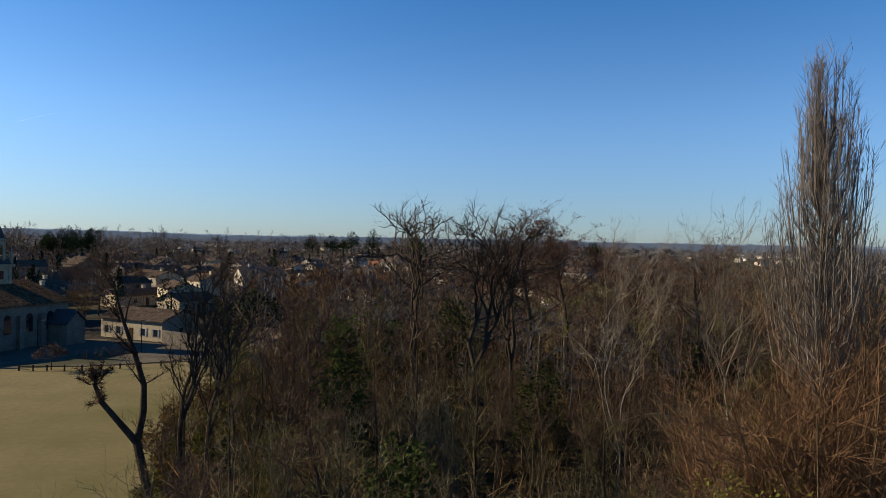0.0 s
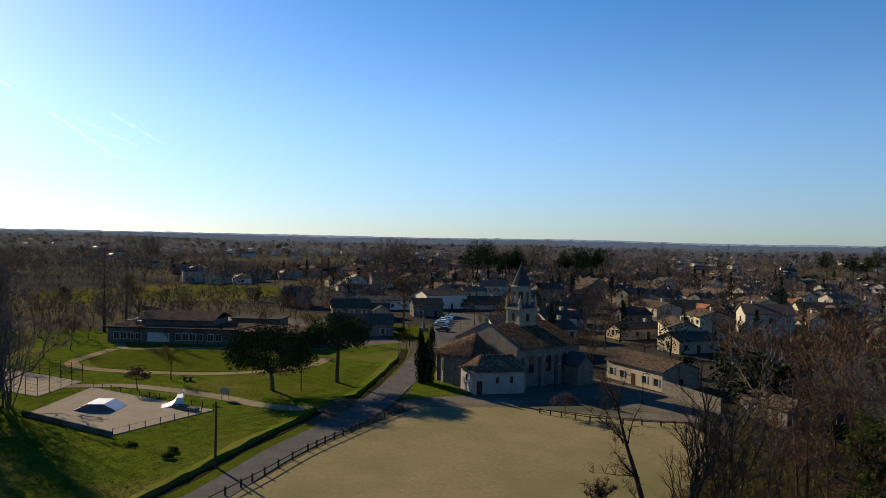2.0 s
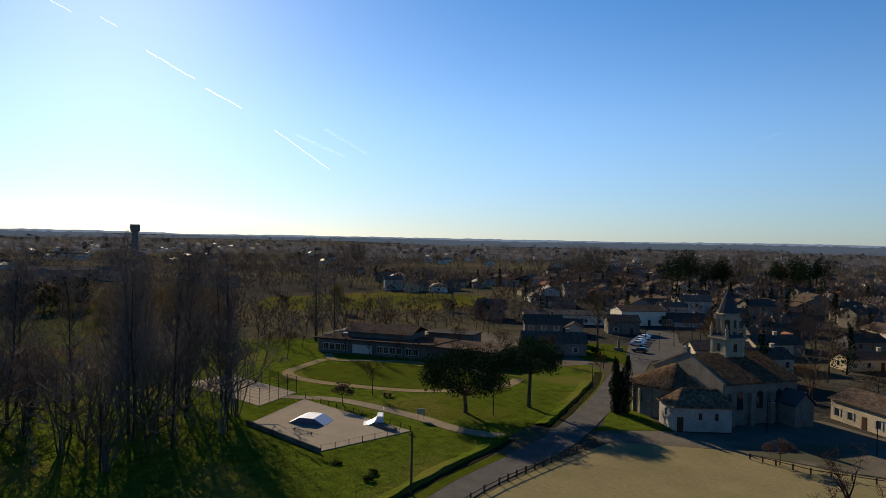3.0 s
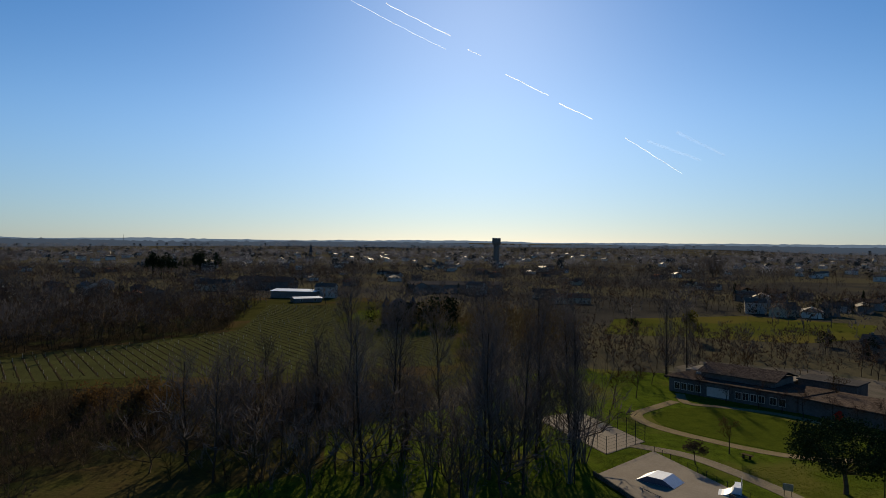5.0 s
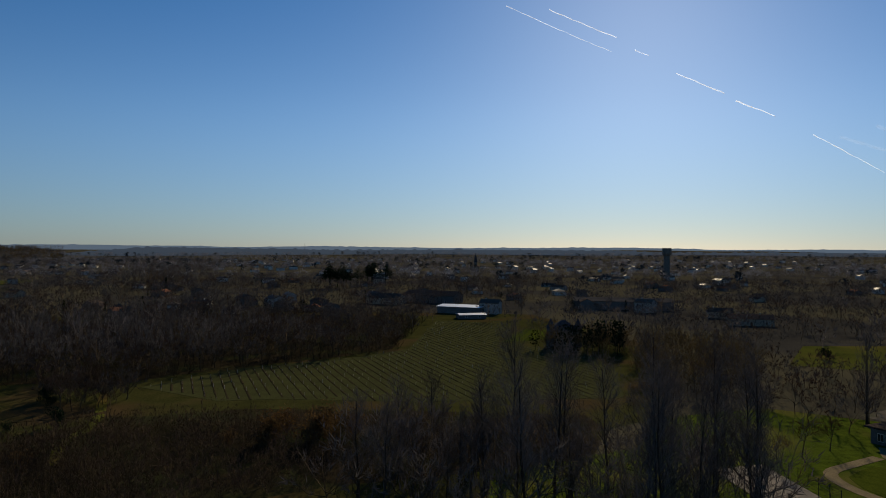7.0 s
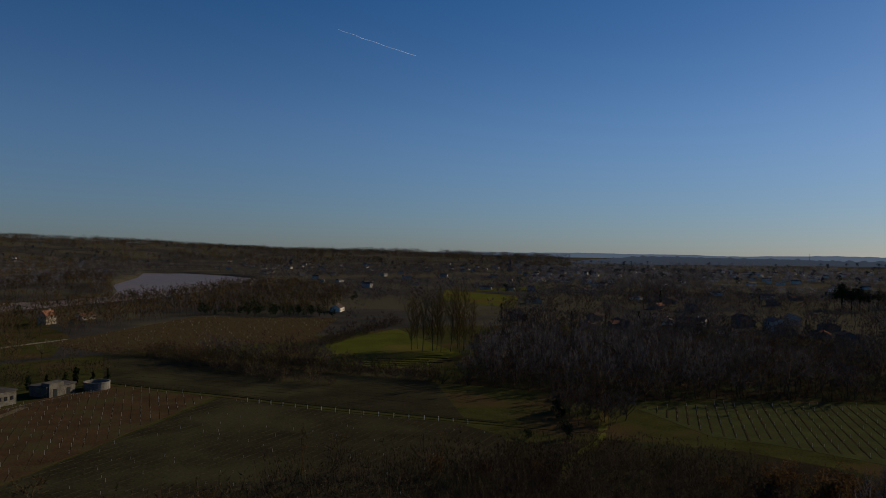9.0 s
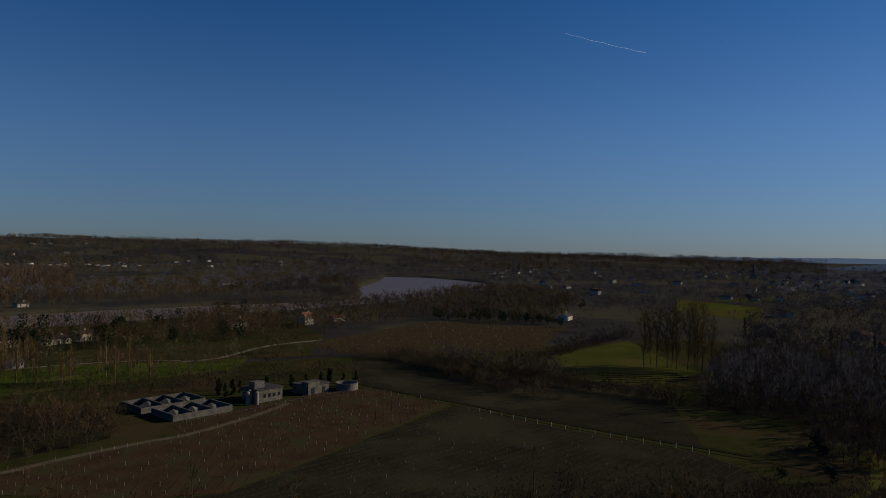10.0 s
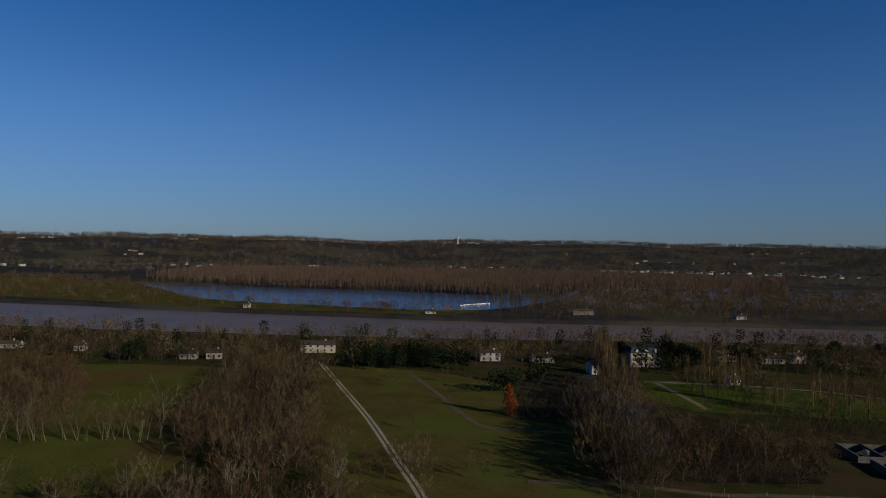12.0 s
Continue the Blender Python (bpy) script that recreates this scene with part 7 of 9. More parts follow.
rim = [(-1.8 + 6.7 * c, -2.2 + 6.7 * s, 5.1) for c, s in aps]
rim = [(0.0, 4.5, 5.1)] + rim + [(0.0, -8.9, 5.1)]
n = len(rim)
cone.add(rim + [(x, y, z + 0.25) for x, y, z in rim] + [(-0.4, -2.2, 8.4), (-0.4, -2.2, 8.65)], [(i, i + 1, n + i + 1, n + i) for i in range(n - 1)] + [(n + i, n + i + 1, 2 * n + 1) for i in range(n - 1)] + [(i + 1, i, 2 * n) for i in range(n - 1)])
part("apse_roof", local(cone), M["church_tiles"], church, "fan of clay tiles over the apse")
for k in (1, 3, 5, 7):
    a = math.pi / 2 + math.pi * k / 8
    part("pilaster", local(Geo().box(-0.25, 0.3, -0.35, 0.35, -0.1, 5.0, a, (-1.8 + 6.2 * math.cos(a), -2.2 + 6.2 * math.sin(a)))), M["stone"], church)
for k in (2, 4, 6):
    a = math.pi / 2 + math.pi * k / 8
    part("window", local(Geo().box(-0.2, 0.06, -0.45, 0.45, 2.2, 4.2, a, (-1.8 + 6.1 * math.cos(a), -2.2 + 6.1 * math.sin(a)))), M["glass"], church)
# vestry at the corner, white render
VES = [(-77.2, 100.6), (-72.0, 97.9), (-66.6, 105.1), (-71.4, 108.6)]
part("vestry_wall", Geo().prism(VES, -0.2, 3.9), M["dull_white"], church, "white rendered vestry wall")
mid_v = (-72.6, 103.6)
ov = [(mid_v[0] + (x - mid_v[0]) * 1.09, mid_v[1] + (y - mid_v[1]) * 1.09) for x, y in VES]
rf = Geo().add([(x, y, 3.8) for x, y in ov] + [(x, y, 4.02) for x, y in ov] + [(-74.2, 102.4, 6.2), (-70.2, 106.6, 6.2)],
               [(3, 2, 1, 0), (0, 1, 5, 4), (1, 2, 6, 5), (2, 3, 7, 6), (3, 0, 4, 7), (4, 5, 8), (5, 6, 9, 8), (6, 7, 9), (7, 4, 8, 9)])
part("vestry_roof", rf, M["church_tiles"], church, "mottled tile vestry roof")
fx, fy = (-66.6 + 72.0), (105.1 - 97.9)
vt = math.atan2(fy, fx)
part("door", Geo().box(0.3, 1.3, -0.05, 0.1, 0, 2.3, vt, (-72.0, 97.9)), M["door"], church)
for u in (4.0, 6.6):
    part("window", Geo().box(u - 0.25, u + 0.25, -0.05, 0.1, 1.9, 3.0, vt, (-72.0, 97.9)), M["glass"], church)
part("window", Geo().box(2.2, 2.7, -0.05, 0.1, 1.9, 3.0, math.atan2(-2.7, 5.2), (-77.2, 100.6)), M["glass"], church)
# side porch
part("porch_wall", local(Geo().box(11.5, 15.5, W2, W2 + 4.0, -0.2, 3.8).add([(11.5, W2 + 4.0, 3.8), (15.5, W2 + 4.0, 3.8), (13.5, W2 + 4.0, 5.6), (11.5, W2, 3.8), (15.5, W2, 3.8), (13.5, W2, 5.6)], [(0, 1, 2), (3, 5, 4), (0, 2, 5, 3), (1, 4, 5, 2)])), M["stone"], church)
for q in (-1, 1):
    part("porch_roof", local(Geo().add([(13.5 + q * 2.4, W2 - 0.1, 3.5), (13.5 + q * 2.4, W2 + 4.3, 3.5), (13.5, W2 + 4.3, 5.7), (13.5, W2 - 0.1, 5.7), (13.5 + q * 2.4, W2 - 0.1, 3.7), (13.5 + q * 2.4, W2 + 4.3, 3.7), (13.5, W2 + 4.3, 5.9), (13.5, W2 - 0.1, 5.9)], [(0, 1, 2, 3), (4, 5, 6, 7), (0, 1, 5, 4), (1, 2, 6, 5)])), M["slate"], church)
# bell tower: square shaft, octagonal arched lantern between pinnacles, beehive spire
TX, TY = -76.4, 118.6


def arch_panel(w, z0, z1, z2, t, y0, y1):
    """A wall piece of width w from z0 to z2 with a round-headed opening up to z1, in the plane x = y0..y1 of a turned frame."""
    g = Geo()
    a = w * 0.30
    ring = [(-a, z0)] + [(-a * math.cos(k * math.pi / 8), z1 - a + a * math.sin(k * math.pi / 8)) for k in range(9)] + [(a, z0)]
    outer = [(-w / 2, z0)] + [(-w / 2 if k < 4 else (0 if k == 4 else w / 2), z2 if k in (3, 4, 5) else z1 - a + (z2 - z1 + a) * min(k, 8 - k) / 3) for k in range(9)] + [(w / 2, z0)]
    n = len(ring)
    c, s = math.cos(t), math.sin(t)
    vs = [(TX + c * x - s * y, TY + s * x + c * y, z) for x in (y1, y0) for loop in (ring, outer) for y, z in loop]
    fs = []
    for k in range(n - 1):
        fs += [(k, k + 1, n + k + 1, n + k), (2 * n + k + 1, 2 * n + k, 3 * n + k, 3 * n + k + 1), (k + 1, k, 2 * n + k, 2 * n + k + 1)]
    return g.add(vs, fs)


part("tower_shaft", Geo().box(-2.0, 2.0, -2.0, 2.0, 0, 12.9, TURN, (TX, TY)), M["pale_stone"], church, "square limestone tower shaft")
part("string_course", Geo().box(-2.14, 2.14, -2.14, 2.14, 10.3, 10.55, TURN, (TX, TY)), M["pale_stone"], church)
part("tower_cornice", Geo().box(-2.2, 2.2, -2.2, 2.2, 12.9, 13.15, TURN, (TX, TY)).box(-2.4, 2.4, -2.4, 2.4, 13.15, 13.4, TURN, (TX, TY)), M["pale_stone"], church)
part("tower_apron", Geo().lathe([(3.2, 13.4), (2.3, 14.3)], 4, (TX, TY, 0), TURN + math.pi / 4), M["slate"], church, "dark sloping skirt roof under the lantern")
for a in range(4):
    t = TURN + a * math.pi / 2
    for q in (-1, 1):
        part("corner_strip", Geo().box(1.95, 2.1, q * 1.7 - 0.28, q * 1.7 + 0.28, 5.0, 12.9, t, (TX, TY)), M["pale_stone"], church)
    part("tower_window", Geo().box(1.95, 2.04, -0.4, 0.4, 10.9, 12.3, t, (TX, TY)), M["glass"], church)
    c, s = math.cos(t), math.sin(t)
    part("pinnacle", Geo().lathe([(0.32, 13.4), (0.30, 14.6), (0.38, 14.65), (0.34, 14.8), (0.02, 16.0)], 6, (TX + c * 1.95 - s * 1.95, TY + s * 1.95 + c * 1.95, 0), t), M["pale_stone"], church)
for a in range(8):
    t = TURN + a * math.pi / 4
    part("lantern_arch", arch_panel(1.5, 14.0, 16.7, 17.4, t, 1.5, 1.82), M["pale_stone"], church)
    part("lantern_shaft", Geo().lathe([(0.17, 14.0), (0.15, 17.2), (0.22, 17.4)], 6, (TX + 1.93 * math.cos(t + math.pi / 8), TY + 1.93 * math.sin(t + math.pi / 8), 0)), M["pale_stone"], church)
part("lantern_core", Geo().lathe([(0.9, 13.4), (0.9, 17.4)], 8, (TX, TY, 0), TURN), M["dark_roof"], church)
part("lantern_cornice", Geo().lathe([(1.95, 17.35), (2.15, 17.5), (2.15, 17.7), (1.9, 17.8)], 8, (TX, TY, 0), TURN + math.pi / 8), M["pale_stone"], church)
part("spire", Geo().lathe([(1.85, 17.8), (1.62, 18.5), (1.34, 19.3), (1.02, 20.1), (0.68, 20.9), (0.34, 21.6), (0.16, 22.1), (0.2, 22.25), (0.05, 22.5)], 12, (TX, TY, 0), TURN + math.pi / 8), M["slate"], church, "dark slate beehive spire")
part("spire_cross", Geo().box(-0.04, 0.04, -0.04, 0.04, 22.4, 23.9, TURN, (TX, TY)).box(-0.04, 0.04, -0.35, 0.35, 23.2, 23.32, TURN, (TX, TY)), M["dark_metal"], church)
# raised rows of cover tiles down the roofs
ribs = Geo()
for k in range(46):
    a = math.pi / 2 + math.pi * (k + 0.5) / 46
    ribs.tube([Vector((-1.8 + 6.75 * math.cos(a), -2.2 + 6.75 * math.sin(a), 5.36)), Vector((-0.4 - 0.25 * abs(math.cos(a)), -2.2 + 0.5 * math.sin(a), 8.62))], [0.10, 0.05], 4)
tagged(part("apse_tiling", local(ribs), M["church_tiles"], church), kind="stuff")
for sgn in (-1, 1):
    ribs = Geo()
    for k in range(40):
        s_ = 0.6 + (L - 0.5) * k / 39
        ribs.tube([Vector((s_, sgn * (W2 + 0.55), EV + 0.12)), Vector((s_, sgn * 0.05, RD + 0.35))], [0.10, 0.10], 4)
    tagged(part("nave_tiling", local(ribs), M["church_tiles"], church), kind="stuff")
ribs = Geo()
va, vb, vc, vd = (Vector((x, y, 4.04)) for x, y in ov)
ra, rb_ = Vector((-74.2, 102.4, 6.22)), Vector((-70.2, 106.6, 6.22))
for p, q, e, f in ((vb, vc, ra, rb_), (vd, va, rb_, ra), (va, vb, ra, ra), (vc, vd, rb_, rb_)):
    for k in range(24):
        w = (k + 0.5) / 24
        ribs.tube([p.lerp(q, w), e.lerp(f, w)], [0.09, 0.09 if e != f else 0.03], 4)
tagged(part("vestry_tiling", ribs, M["church_tiles"], church), kind="stuff")


# ---- long house and garden wall by the court ----
def placed_house(name, label, a, b, depth, eave, rise, walls, roof, **kw):
    """A house whose front wall runs from a to b, the body behind it."""
    w = math.hypot(b[0] - a[0], b[1] - a[1])
    t = math.atan2(b[1] - a[1], b[0] - a[0])
    root = house(name, label, w, depth, eave, rise, walls, roof, **kw)
    cx, cy = (a[0] + b[0]) / 2 - math.sin(t) * depth / 2, (a[1] + b[1]) / 2 + math.cos(t) * depth / 2
    root.matrix_basis = pose(cx, cy, ground_at(cx, cy), 0, 0, math.degrees(t))
    return root


placed_house("house", "low cream house with grey shutters by the court", (-63, 129.4), (-49.2, 123.2), 9, 3.6, 1.6, M["cream"], M["tiles"], cols=5, chimney=False)
placed_house("house", "cream townhouse with tall windows", (-76.5, 188), (-68.5, 175), 8, 5.5, 1.5, M["cream"], M["tiles"], floors=2)
tagged(obj("garden_wall", Geo().box(0, 15, -0.2, 0.2, 0, 2.2, math.atan2(-6.2, 10), (-49, 123)), M["grey_wall"]), "grey rendered garden wall beside the court", "wall")
tagged(obj("street_wall", Geo().box(0, 24, -0.2, 0.2, 0, 1.2, math.atan2(-14, 20), (-94, 150)), M["grey_wall"]), "low rendered wall along the street", "wall")
placed_house("shed", "low grey shed roof among the trees", (-34, 117), (-26, 112), 6, 2.6, 1.0, M["grey_wall"], M["tiles"], cols=2, chimney=False, category="shed", group="")

placed_house("house", "cream two-storey townhouse with tall windows", (-103.5, 231.1), (-90.6, 221.5), 9, 6.0, 1.6, M["cream"], M["tiles"], floors=2)
placed_house("house", "narrow cream two-storey house with a tile roof", (-76.6, 208.5), (-69.8, 201.7), 9, 6.2, 1.6, M["cream"], M["tiles"], floors=2)
placed_house("house", "low cream house with a brown tile roof", (-94.8, 316.8), (-81.6, 306.5), 9, 3.4, 1.6, M["cream"], M["tiles"], floors=1)
placed_house("house", "tall sunlit cream house among trees", (-136.5, 395.2), (-128.8, 392.3), 8, 6.0, 1.6, M["cream"], M["tiles"], floors=2)

# ---- school and public buildings ----
school = thing("school", "long low school with dark roofs and white windows", "school")
part("main_wing", Geo().prism([(-172, 82), (-147, 100), (-152, 112), (-180, 94)], -0.2, 3.4), M["grey_wall"], school)
part("main_roof", Geo().prism([(-173, 81), (-146, 100.5), (-151.5, 113), (-181.5, 94.5)], 3.4, 3.8), M["tiles"], school)
part("east_wing", Geo().prism([(-147, 100.4), (-130, 109), (-136, 121), (-152, 112.4)], -0.2, 3.2), M["grey_wall"], school)
part("east_roof", Geo().prism([(-147.5, 99.6), (-129, 108.6), (-135.4, 122), (-153, 113)], 3.2, 3.6), M["tiles"], school)
st = math.atan2(18, 25)
part("hall", Geo().box(6, 24, 5, 16, 3, 5.2, st, (-172, 82)), M["grey_wall"], school)
hr = gable_roof(19, 12, 5.2, 1.6)
c, s = math.cos(st), math.sin(st)
hr.v = [(-172 + c * (x + 15) - s * (y + 10.5), 82 + s * (x + 15) + c * (y + 10.5), z) for x, y, z in hr.v]
part("hall_roof", hr, M["tiles"], school)
part("white_panel", Geo().box(10, 15.5, -0.1, 0.1, 0.4, 2.6, st, (-172, 82)), M["white"], school, "white wall panel")
for u in (1.5, 3.3, 5.1, 7.0, 17.0, 18.8, 20.6, 22.4, 25.0, 27.0):
    w = part("window", Geo().box(u, u + 1.5, -0.12, 0.1, 0.8, 2.6, st, (-172, 82)), M["white"], school)
    part("pane", Geo().box(u + 0.12, u + 0.7, -0.16, 0.1, 0.95, 2.45, st, (-172, 82)).box(u + 0.8, u + 1.38, -0.16, 0.1, 0.95, 2.45, st, (-172, 82)), M["glass"], w)
for u, v, w, d, h, roof in ((-2, 13, 13, 8, 3.6, "slab"), (12, 17, 11, 9, 3.4, "slab"), (24, 19, 13, 8, 4.2, "dark_roof")):
    part("annex", Geo().box(u, u + w, v, v + d, -0.2, h, st, (-172, 82)), M["grey_wall"], school)
    part("annex_roof", Geo().box(u - 0.4, u + w + 0.4, v - 0.4, v + d + 0.4, h, h + 0.3, st, (-172, 82)), M[roof], school, "pale flat roof" if roof == "slab" else "dark flat roof")
part("skylight", Geo().box(3, 8, 8, 9.5, 3.8, 4.3, st, (-172, 82)).box(10, 15, 9, 10.5, 3.8, 4.2, st, (-172, 82)), M["metal"], school)

placed_house("house", "two-storey house with a steep dark roof by the park", (-160, 144), (-153, 153), 8, 5.6, 2.2, M["grey_wall"], M["tiles"], floors=2)
placed_house("house", "low house with a dark tile roof by the park", (-143, 128), (-132, 141), 9, 3.4, 2.2, M["grey_wall"], M["tiles"])
placed_house("barn", "pale barn with a dark gabled roof by the car park", (-161, 182), (-154.5, 190), 9, 4.2, 1.8, M["grey_wall"], M["tiles"], cols=2, chimney=False, category="barn", group="")
placed_house("hall", "white village hall with a low roof", (-175, 205), (-167, 220), 12, 5.4, 1.6, M["white"], M["tiles"], cols=4, chimney=False, category="hall", group="")
placed_house("hall", "long white low building behind the trees", (-196, 176), (-178, 200), 10, 3.6, 1.2, M["white"], M["dark_roof"], cols=6, chimney=False, category="hall", group="")
placed_house("house", "cream house beside the bell tower", (-98, 140), (-90, 150), 9, 6.4, 1.6, M["cream"], M["tiles"], floors=2)

# ---- skate pad ----
PAD = [(-110.5, 41.5), (-91.2, 44.8), (-93.6, 61.3), (-122, 56)]
tagged(obj("skate_pad", Geo().prism(PAD, -0.4, 0.14), M["slab"]), "pale concrete skate pad with painted lines", "slab", kind="structure")
# the dark concrete stands in for shade on this side of the wall
tagged(obj("pad_wall", Geo().box(0, 20.2, -0.2, 0.0, -0.3, 0.75, math.atan2(3.3, 19.3), (-110.6, 41.2)), M["old_concrete"]), "low concrete wall at the pad's edge, dark for its shadow side", "wall")
ramp = thing("skate_ramp", "pale pyramid ramp with a flat top on the pad", "skate ramp", at=pose(-106.6, 50.4, 0.14, 0, 0, 42) @ Matrix.Diagonal((0.78, 0.85, 0.95, 1)))
part("deck", Geo().add([(-4.0, -2.3, 0.03), (4.0, -2.3, 0.03), (4.0, 2.3, 0.03), (-4.0, 2.3, 0.03), (-1.6, -2.3, 1.05), (1.6, -2.3, 1.05), (1.6, 2.3, 1.05), (-1.6, 2.3, 1.05)], [(4, 5, 6, 7), (1, 2, 6, 5), (3, 0, 4, 7), (3, 2, 1, 0)]), M["ramp"], ramp)
# upright sides coloured as if in shade
for y in (-2.2, 2.2):
    part("side_panel", Geo().add([(x, y + q, z) for q in (-0.04, 0.04) for x, z in ((-3.9, 0), (3.9, 0), (1.6, 1.02), (-1.6, 1.02))], [(0, 1, 2, 3), (7, 6, 5, 4), (0, 4, 5, 1), (1, 5, 6, 2), (2, 6, 7, 3), (3, 7, 4, 0)]), M["panel"], ramp, "side panel with blue shade in its colour")
quarter = thing("quarter_pipe", "pale curved quarter pipe with a railed platform", "skate ramp", at=pose(-101.4, 57.2, 0.14, 0, 0, 58) @ Matrix.Diagonal((0.85, 0.85, 0.95, 1)))
prof = [(0, 0)] + [(2.6 * math.sin(a), 1.5 * (1 - math.cos(a))) for a in [k * math.pi / 16 for k in range(1, 9)]] + [(3.8, 1.5), (3.8, 0)]
n = len(prof)
part("transition", Geo().add([(x, -1.6, z) for x, z in prof] + [(x, 1.6, z) for x, z in prof], [tuple(range(n)), tuple(reversed(range(n, 2 * n)))] + [(i, (i + 1) % n, n + (i + 1) % n, n + i) for i in range(n)]), M["ramp"], quarter)
part("guard_rail", Geo().box(3.7, 3.78, -1.6, 1.6, 2.4, 2.48).box(3.7, 3.78, -1.6, -1.52, 1.5, 2.5).box(3.7, 3.78, 1.52, 1.6, 1.5, 2.5).box(3.7, 3.78, -0.04, 0.04, 1.5, 2.5), M["metal"], quarter)
box = thing("grind_box", "low concrete grind box on the pad", "skate ramp", at=pose(-97.0, 58.6, 0.14, 0, 0, 10))
part("block", Geo().box(-2.4, 2.4, -0.5, 0.5, 0, 0.45), M["concrete"], box)
part("edge", Geo().box(-2.42, 2.42, -0.54, -0.48, 0.4, 0.47).box(-2.42, 2.42, 0.48, 0.54, 0.4, 0.47), M["dark_metal"], box)
rail = thing("skate_rail", "thin metal grind rail on the pad", "skate rail", at=pose(-101, 46.5, 0.14, 0, 0, 20))
part("bar", Geo().box(-2.2, 2.2, -0.025, 0.025, 0.36, 0.41), M["dark_metal"], rail)
for x in (-1.8, 1.8):
    part("leg", Geo().box(x - 0.04, x + 0.04, -0.04, 0.04, 0, 0.4), M["dark_metal"], rail)


def fence(name, label, line, gap, high, rails, post_mat, thick=0.07, rail_t=0.05):
    root = thing(name, label, "fence")
    pts = []
    for (ax, ay), (bx, by) in zip(line, line[1:]):
        n = max(1, round(math.hypot(bx - ax, by - ay) / gap))
        pts += [(ax + (bx - ax) * i / n, ay + (by - ay) * i / n) for i in range(n)]
    pts.append(line[-1])
    shared = Geo().box(-thick, thick, -thick, thick, -0.2, high).mesh("post", post_mat)
    for x, y in pts:
        p = new("post", shared)
        p.parent = root
        p.location = (x, y, ground_at(x, y) + 0.05)
    for (ax, ay), (bx, by) in zip(pts, pts[1:]):
        t, ln = math.atan2(by - ay, bx - ax), math.hypot(bx - ax, by - ay)
        for z in rails:
            part("rail", Geo().box(0, ln, -rail_t / 2, rail_t / 2, z - rail_t, z + rail_t, t, (ax, ay)), post_mat, root)
    return root


fence("wooden_fence", "low dark wooden post-and-rail fence round the sand", smooth([(-52, 18), (-58, 31), (-62, 42.4), (-64.2, 48.8), (-67.6, 57.7), (-70.6, 69.4), (-73.4, 81)], 3), 2.4, 0.95, (0.75,), M["wood"], 0.08)
fence("wooden_fence", "low wooden fence before the church court", [(-57, 94.5), (-53.5, 95), (-49, 95.5), (-44.7, 97.5), (-40, 100), (-37, 103)], 2.2, 0.8, (0.65,), M["wood"], 0.08)
fence("pad_fence", "thin dark metal fence at the pad's edge", [(-91.2, 44.9), (-92.2, 52), (-93.5, 61.2), (-108, 58.8), (-122, 56.2)], 2.4, 0.95, (0.9,), M["dark_metal"], 0.04, 0.012)

# ---- ball court with tall mesh fence ----
COURT = [(-147, 41), (-152, 52), (-128, 57), (-121, 47)]
tagged(obj("ball_court", Geo().prism(list(reversed(COURT)), -0.2, 0.12), M["slab"]), "grey asphalt ball court behind trees", "court", kind="structure")
fence("court_fence", "tall metal mesh fence of the ball court", COURT + [COURT[0]], 3.0, 3.2, (0.2, 0.8, 1.4, 2.0, 2.6, 3.1), M["dark_metal"], 0.04, 0.014)

# ---- poles, lamps, signs ----
pole = thing("utility_pole", "tall wooden utility pole beside the road", "pole", at=pose(-70.5, 46.7, 0))
part("shaft", Geo().lathe([(0.17, -0.3), (0.11, 7.5)], 8), M["wood"], pole)
part("crossarm", Geo().box(-0.7, 0.7, -0.05, 0.05, 6.9, 7.02), M["wood"], pole)
for x in (-0.6, 0, 0.6):
    part("insulator", Geo().lathe([(0.04, 7.02), (0.06, 7.1), (0.03, 7.2)], 6, (x, 0, 0)), M["glass"], pole)


def wire(name, a, b, sag, label, r=0.02):
    g = Geo()
    pts = [Vector(a).lerp(Vector(b), k / 12) - Vector((0, 0, sag * 4 * (k / 12) * (1 - k / 12))) for k in range(13)]
    g.tube(pts, [r] * 13, 4)
    return tagged(obj(name, g, M["dark_metal"]), label, "cable")


flood = thing("floodlight", "twin floodlights on a steel mast beside the sand", "floodlight", at=pose(-36.0, 32.0, 0, 0, 0, 30))
part("mast", Geo().lathe([(0.12, 0), (0.07, 8.2)], 8), M["metal"], flood)
part("bracket", Geo().box(-0.7, 0.7, -0.05, 0.05, 8.1, 8.2), M["metal"], flood)
for x in (-0.5, 0.5):
    head = part("lamp_head", Geo().box(x - 0.3, x + 0.3, -0.15, 0.3, 8.2, 8.6), M["metal"], flood)
    part("lens", Geo().box(x - 0.26, x + 0.26, -0.19, -0.15, 8.24, 8.56), M["white_metal"], head)

lamp = thing("street_lamp", "slim dark street lamp with a small head", "street lamp", "street lamps")
part("post", Geo().lathe([(0.09, 0), (0.05, 5.2)], 8), M["dark_metal"], lamp)
part("arm", Geo().box(0, 0.8, -0.03, 0.03, 5.1, 5.17), M["dark_metal"], lamp)
part("head", Geo().box(0.5, 1.1, -0.12, 0.12, 5.02, 5.14), M["metal"], lamp)
for x, y, a in ((-95, 79, 60), (-102, 111, 200), (-117, 131, 230), (-128, 166, 0), (-63.5, 110, 20), (-48, 112, 0), (-92, 147, 40), (-144, 180, 300)):
    copy_thing(lamp, pose(x, y, 0, 0, 0, a))
PENDING.append((lamp, pose(-80.5, 127, 0, 0, 0, 100)))
sign = thing("notice_board", "small grey notice board on posts by the path", "sign", at=pose(-98.8, 66.6, 0, 0, 0, 50))
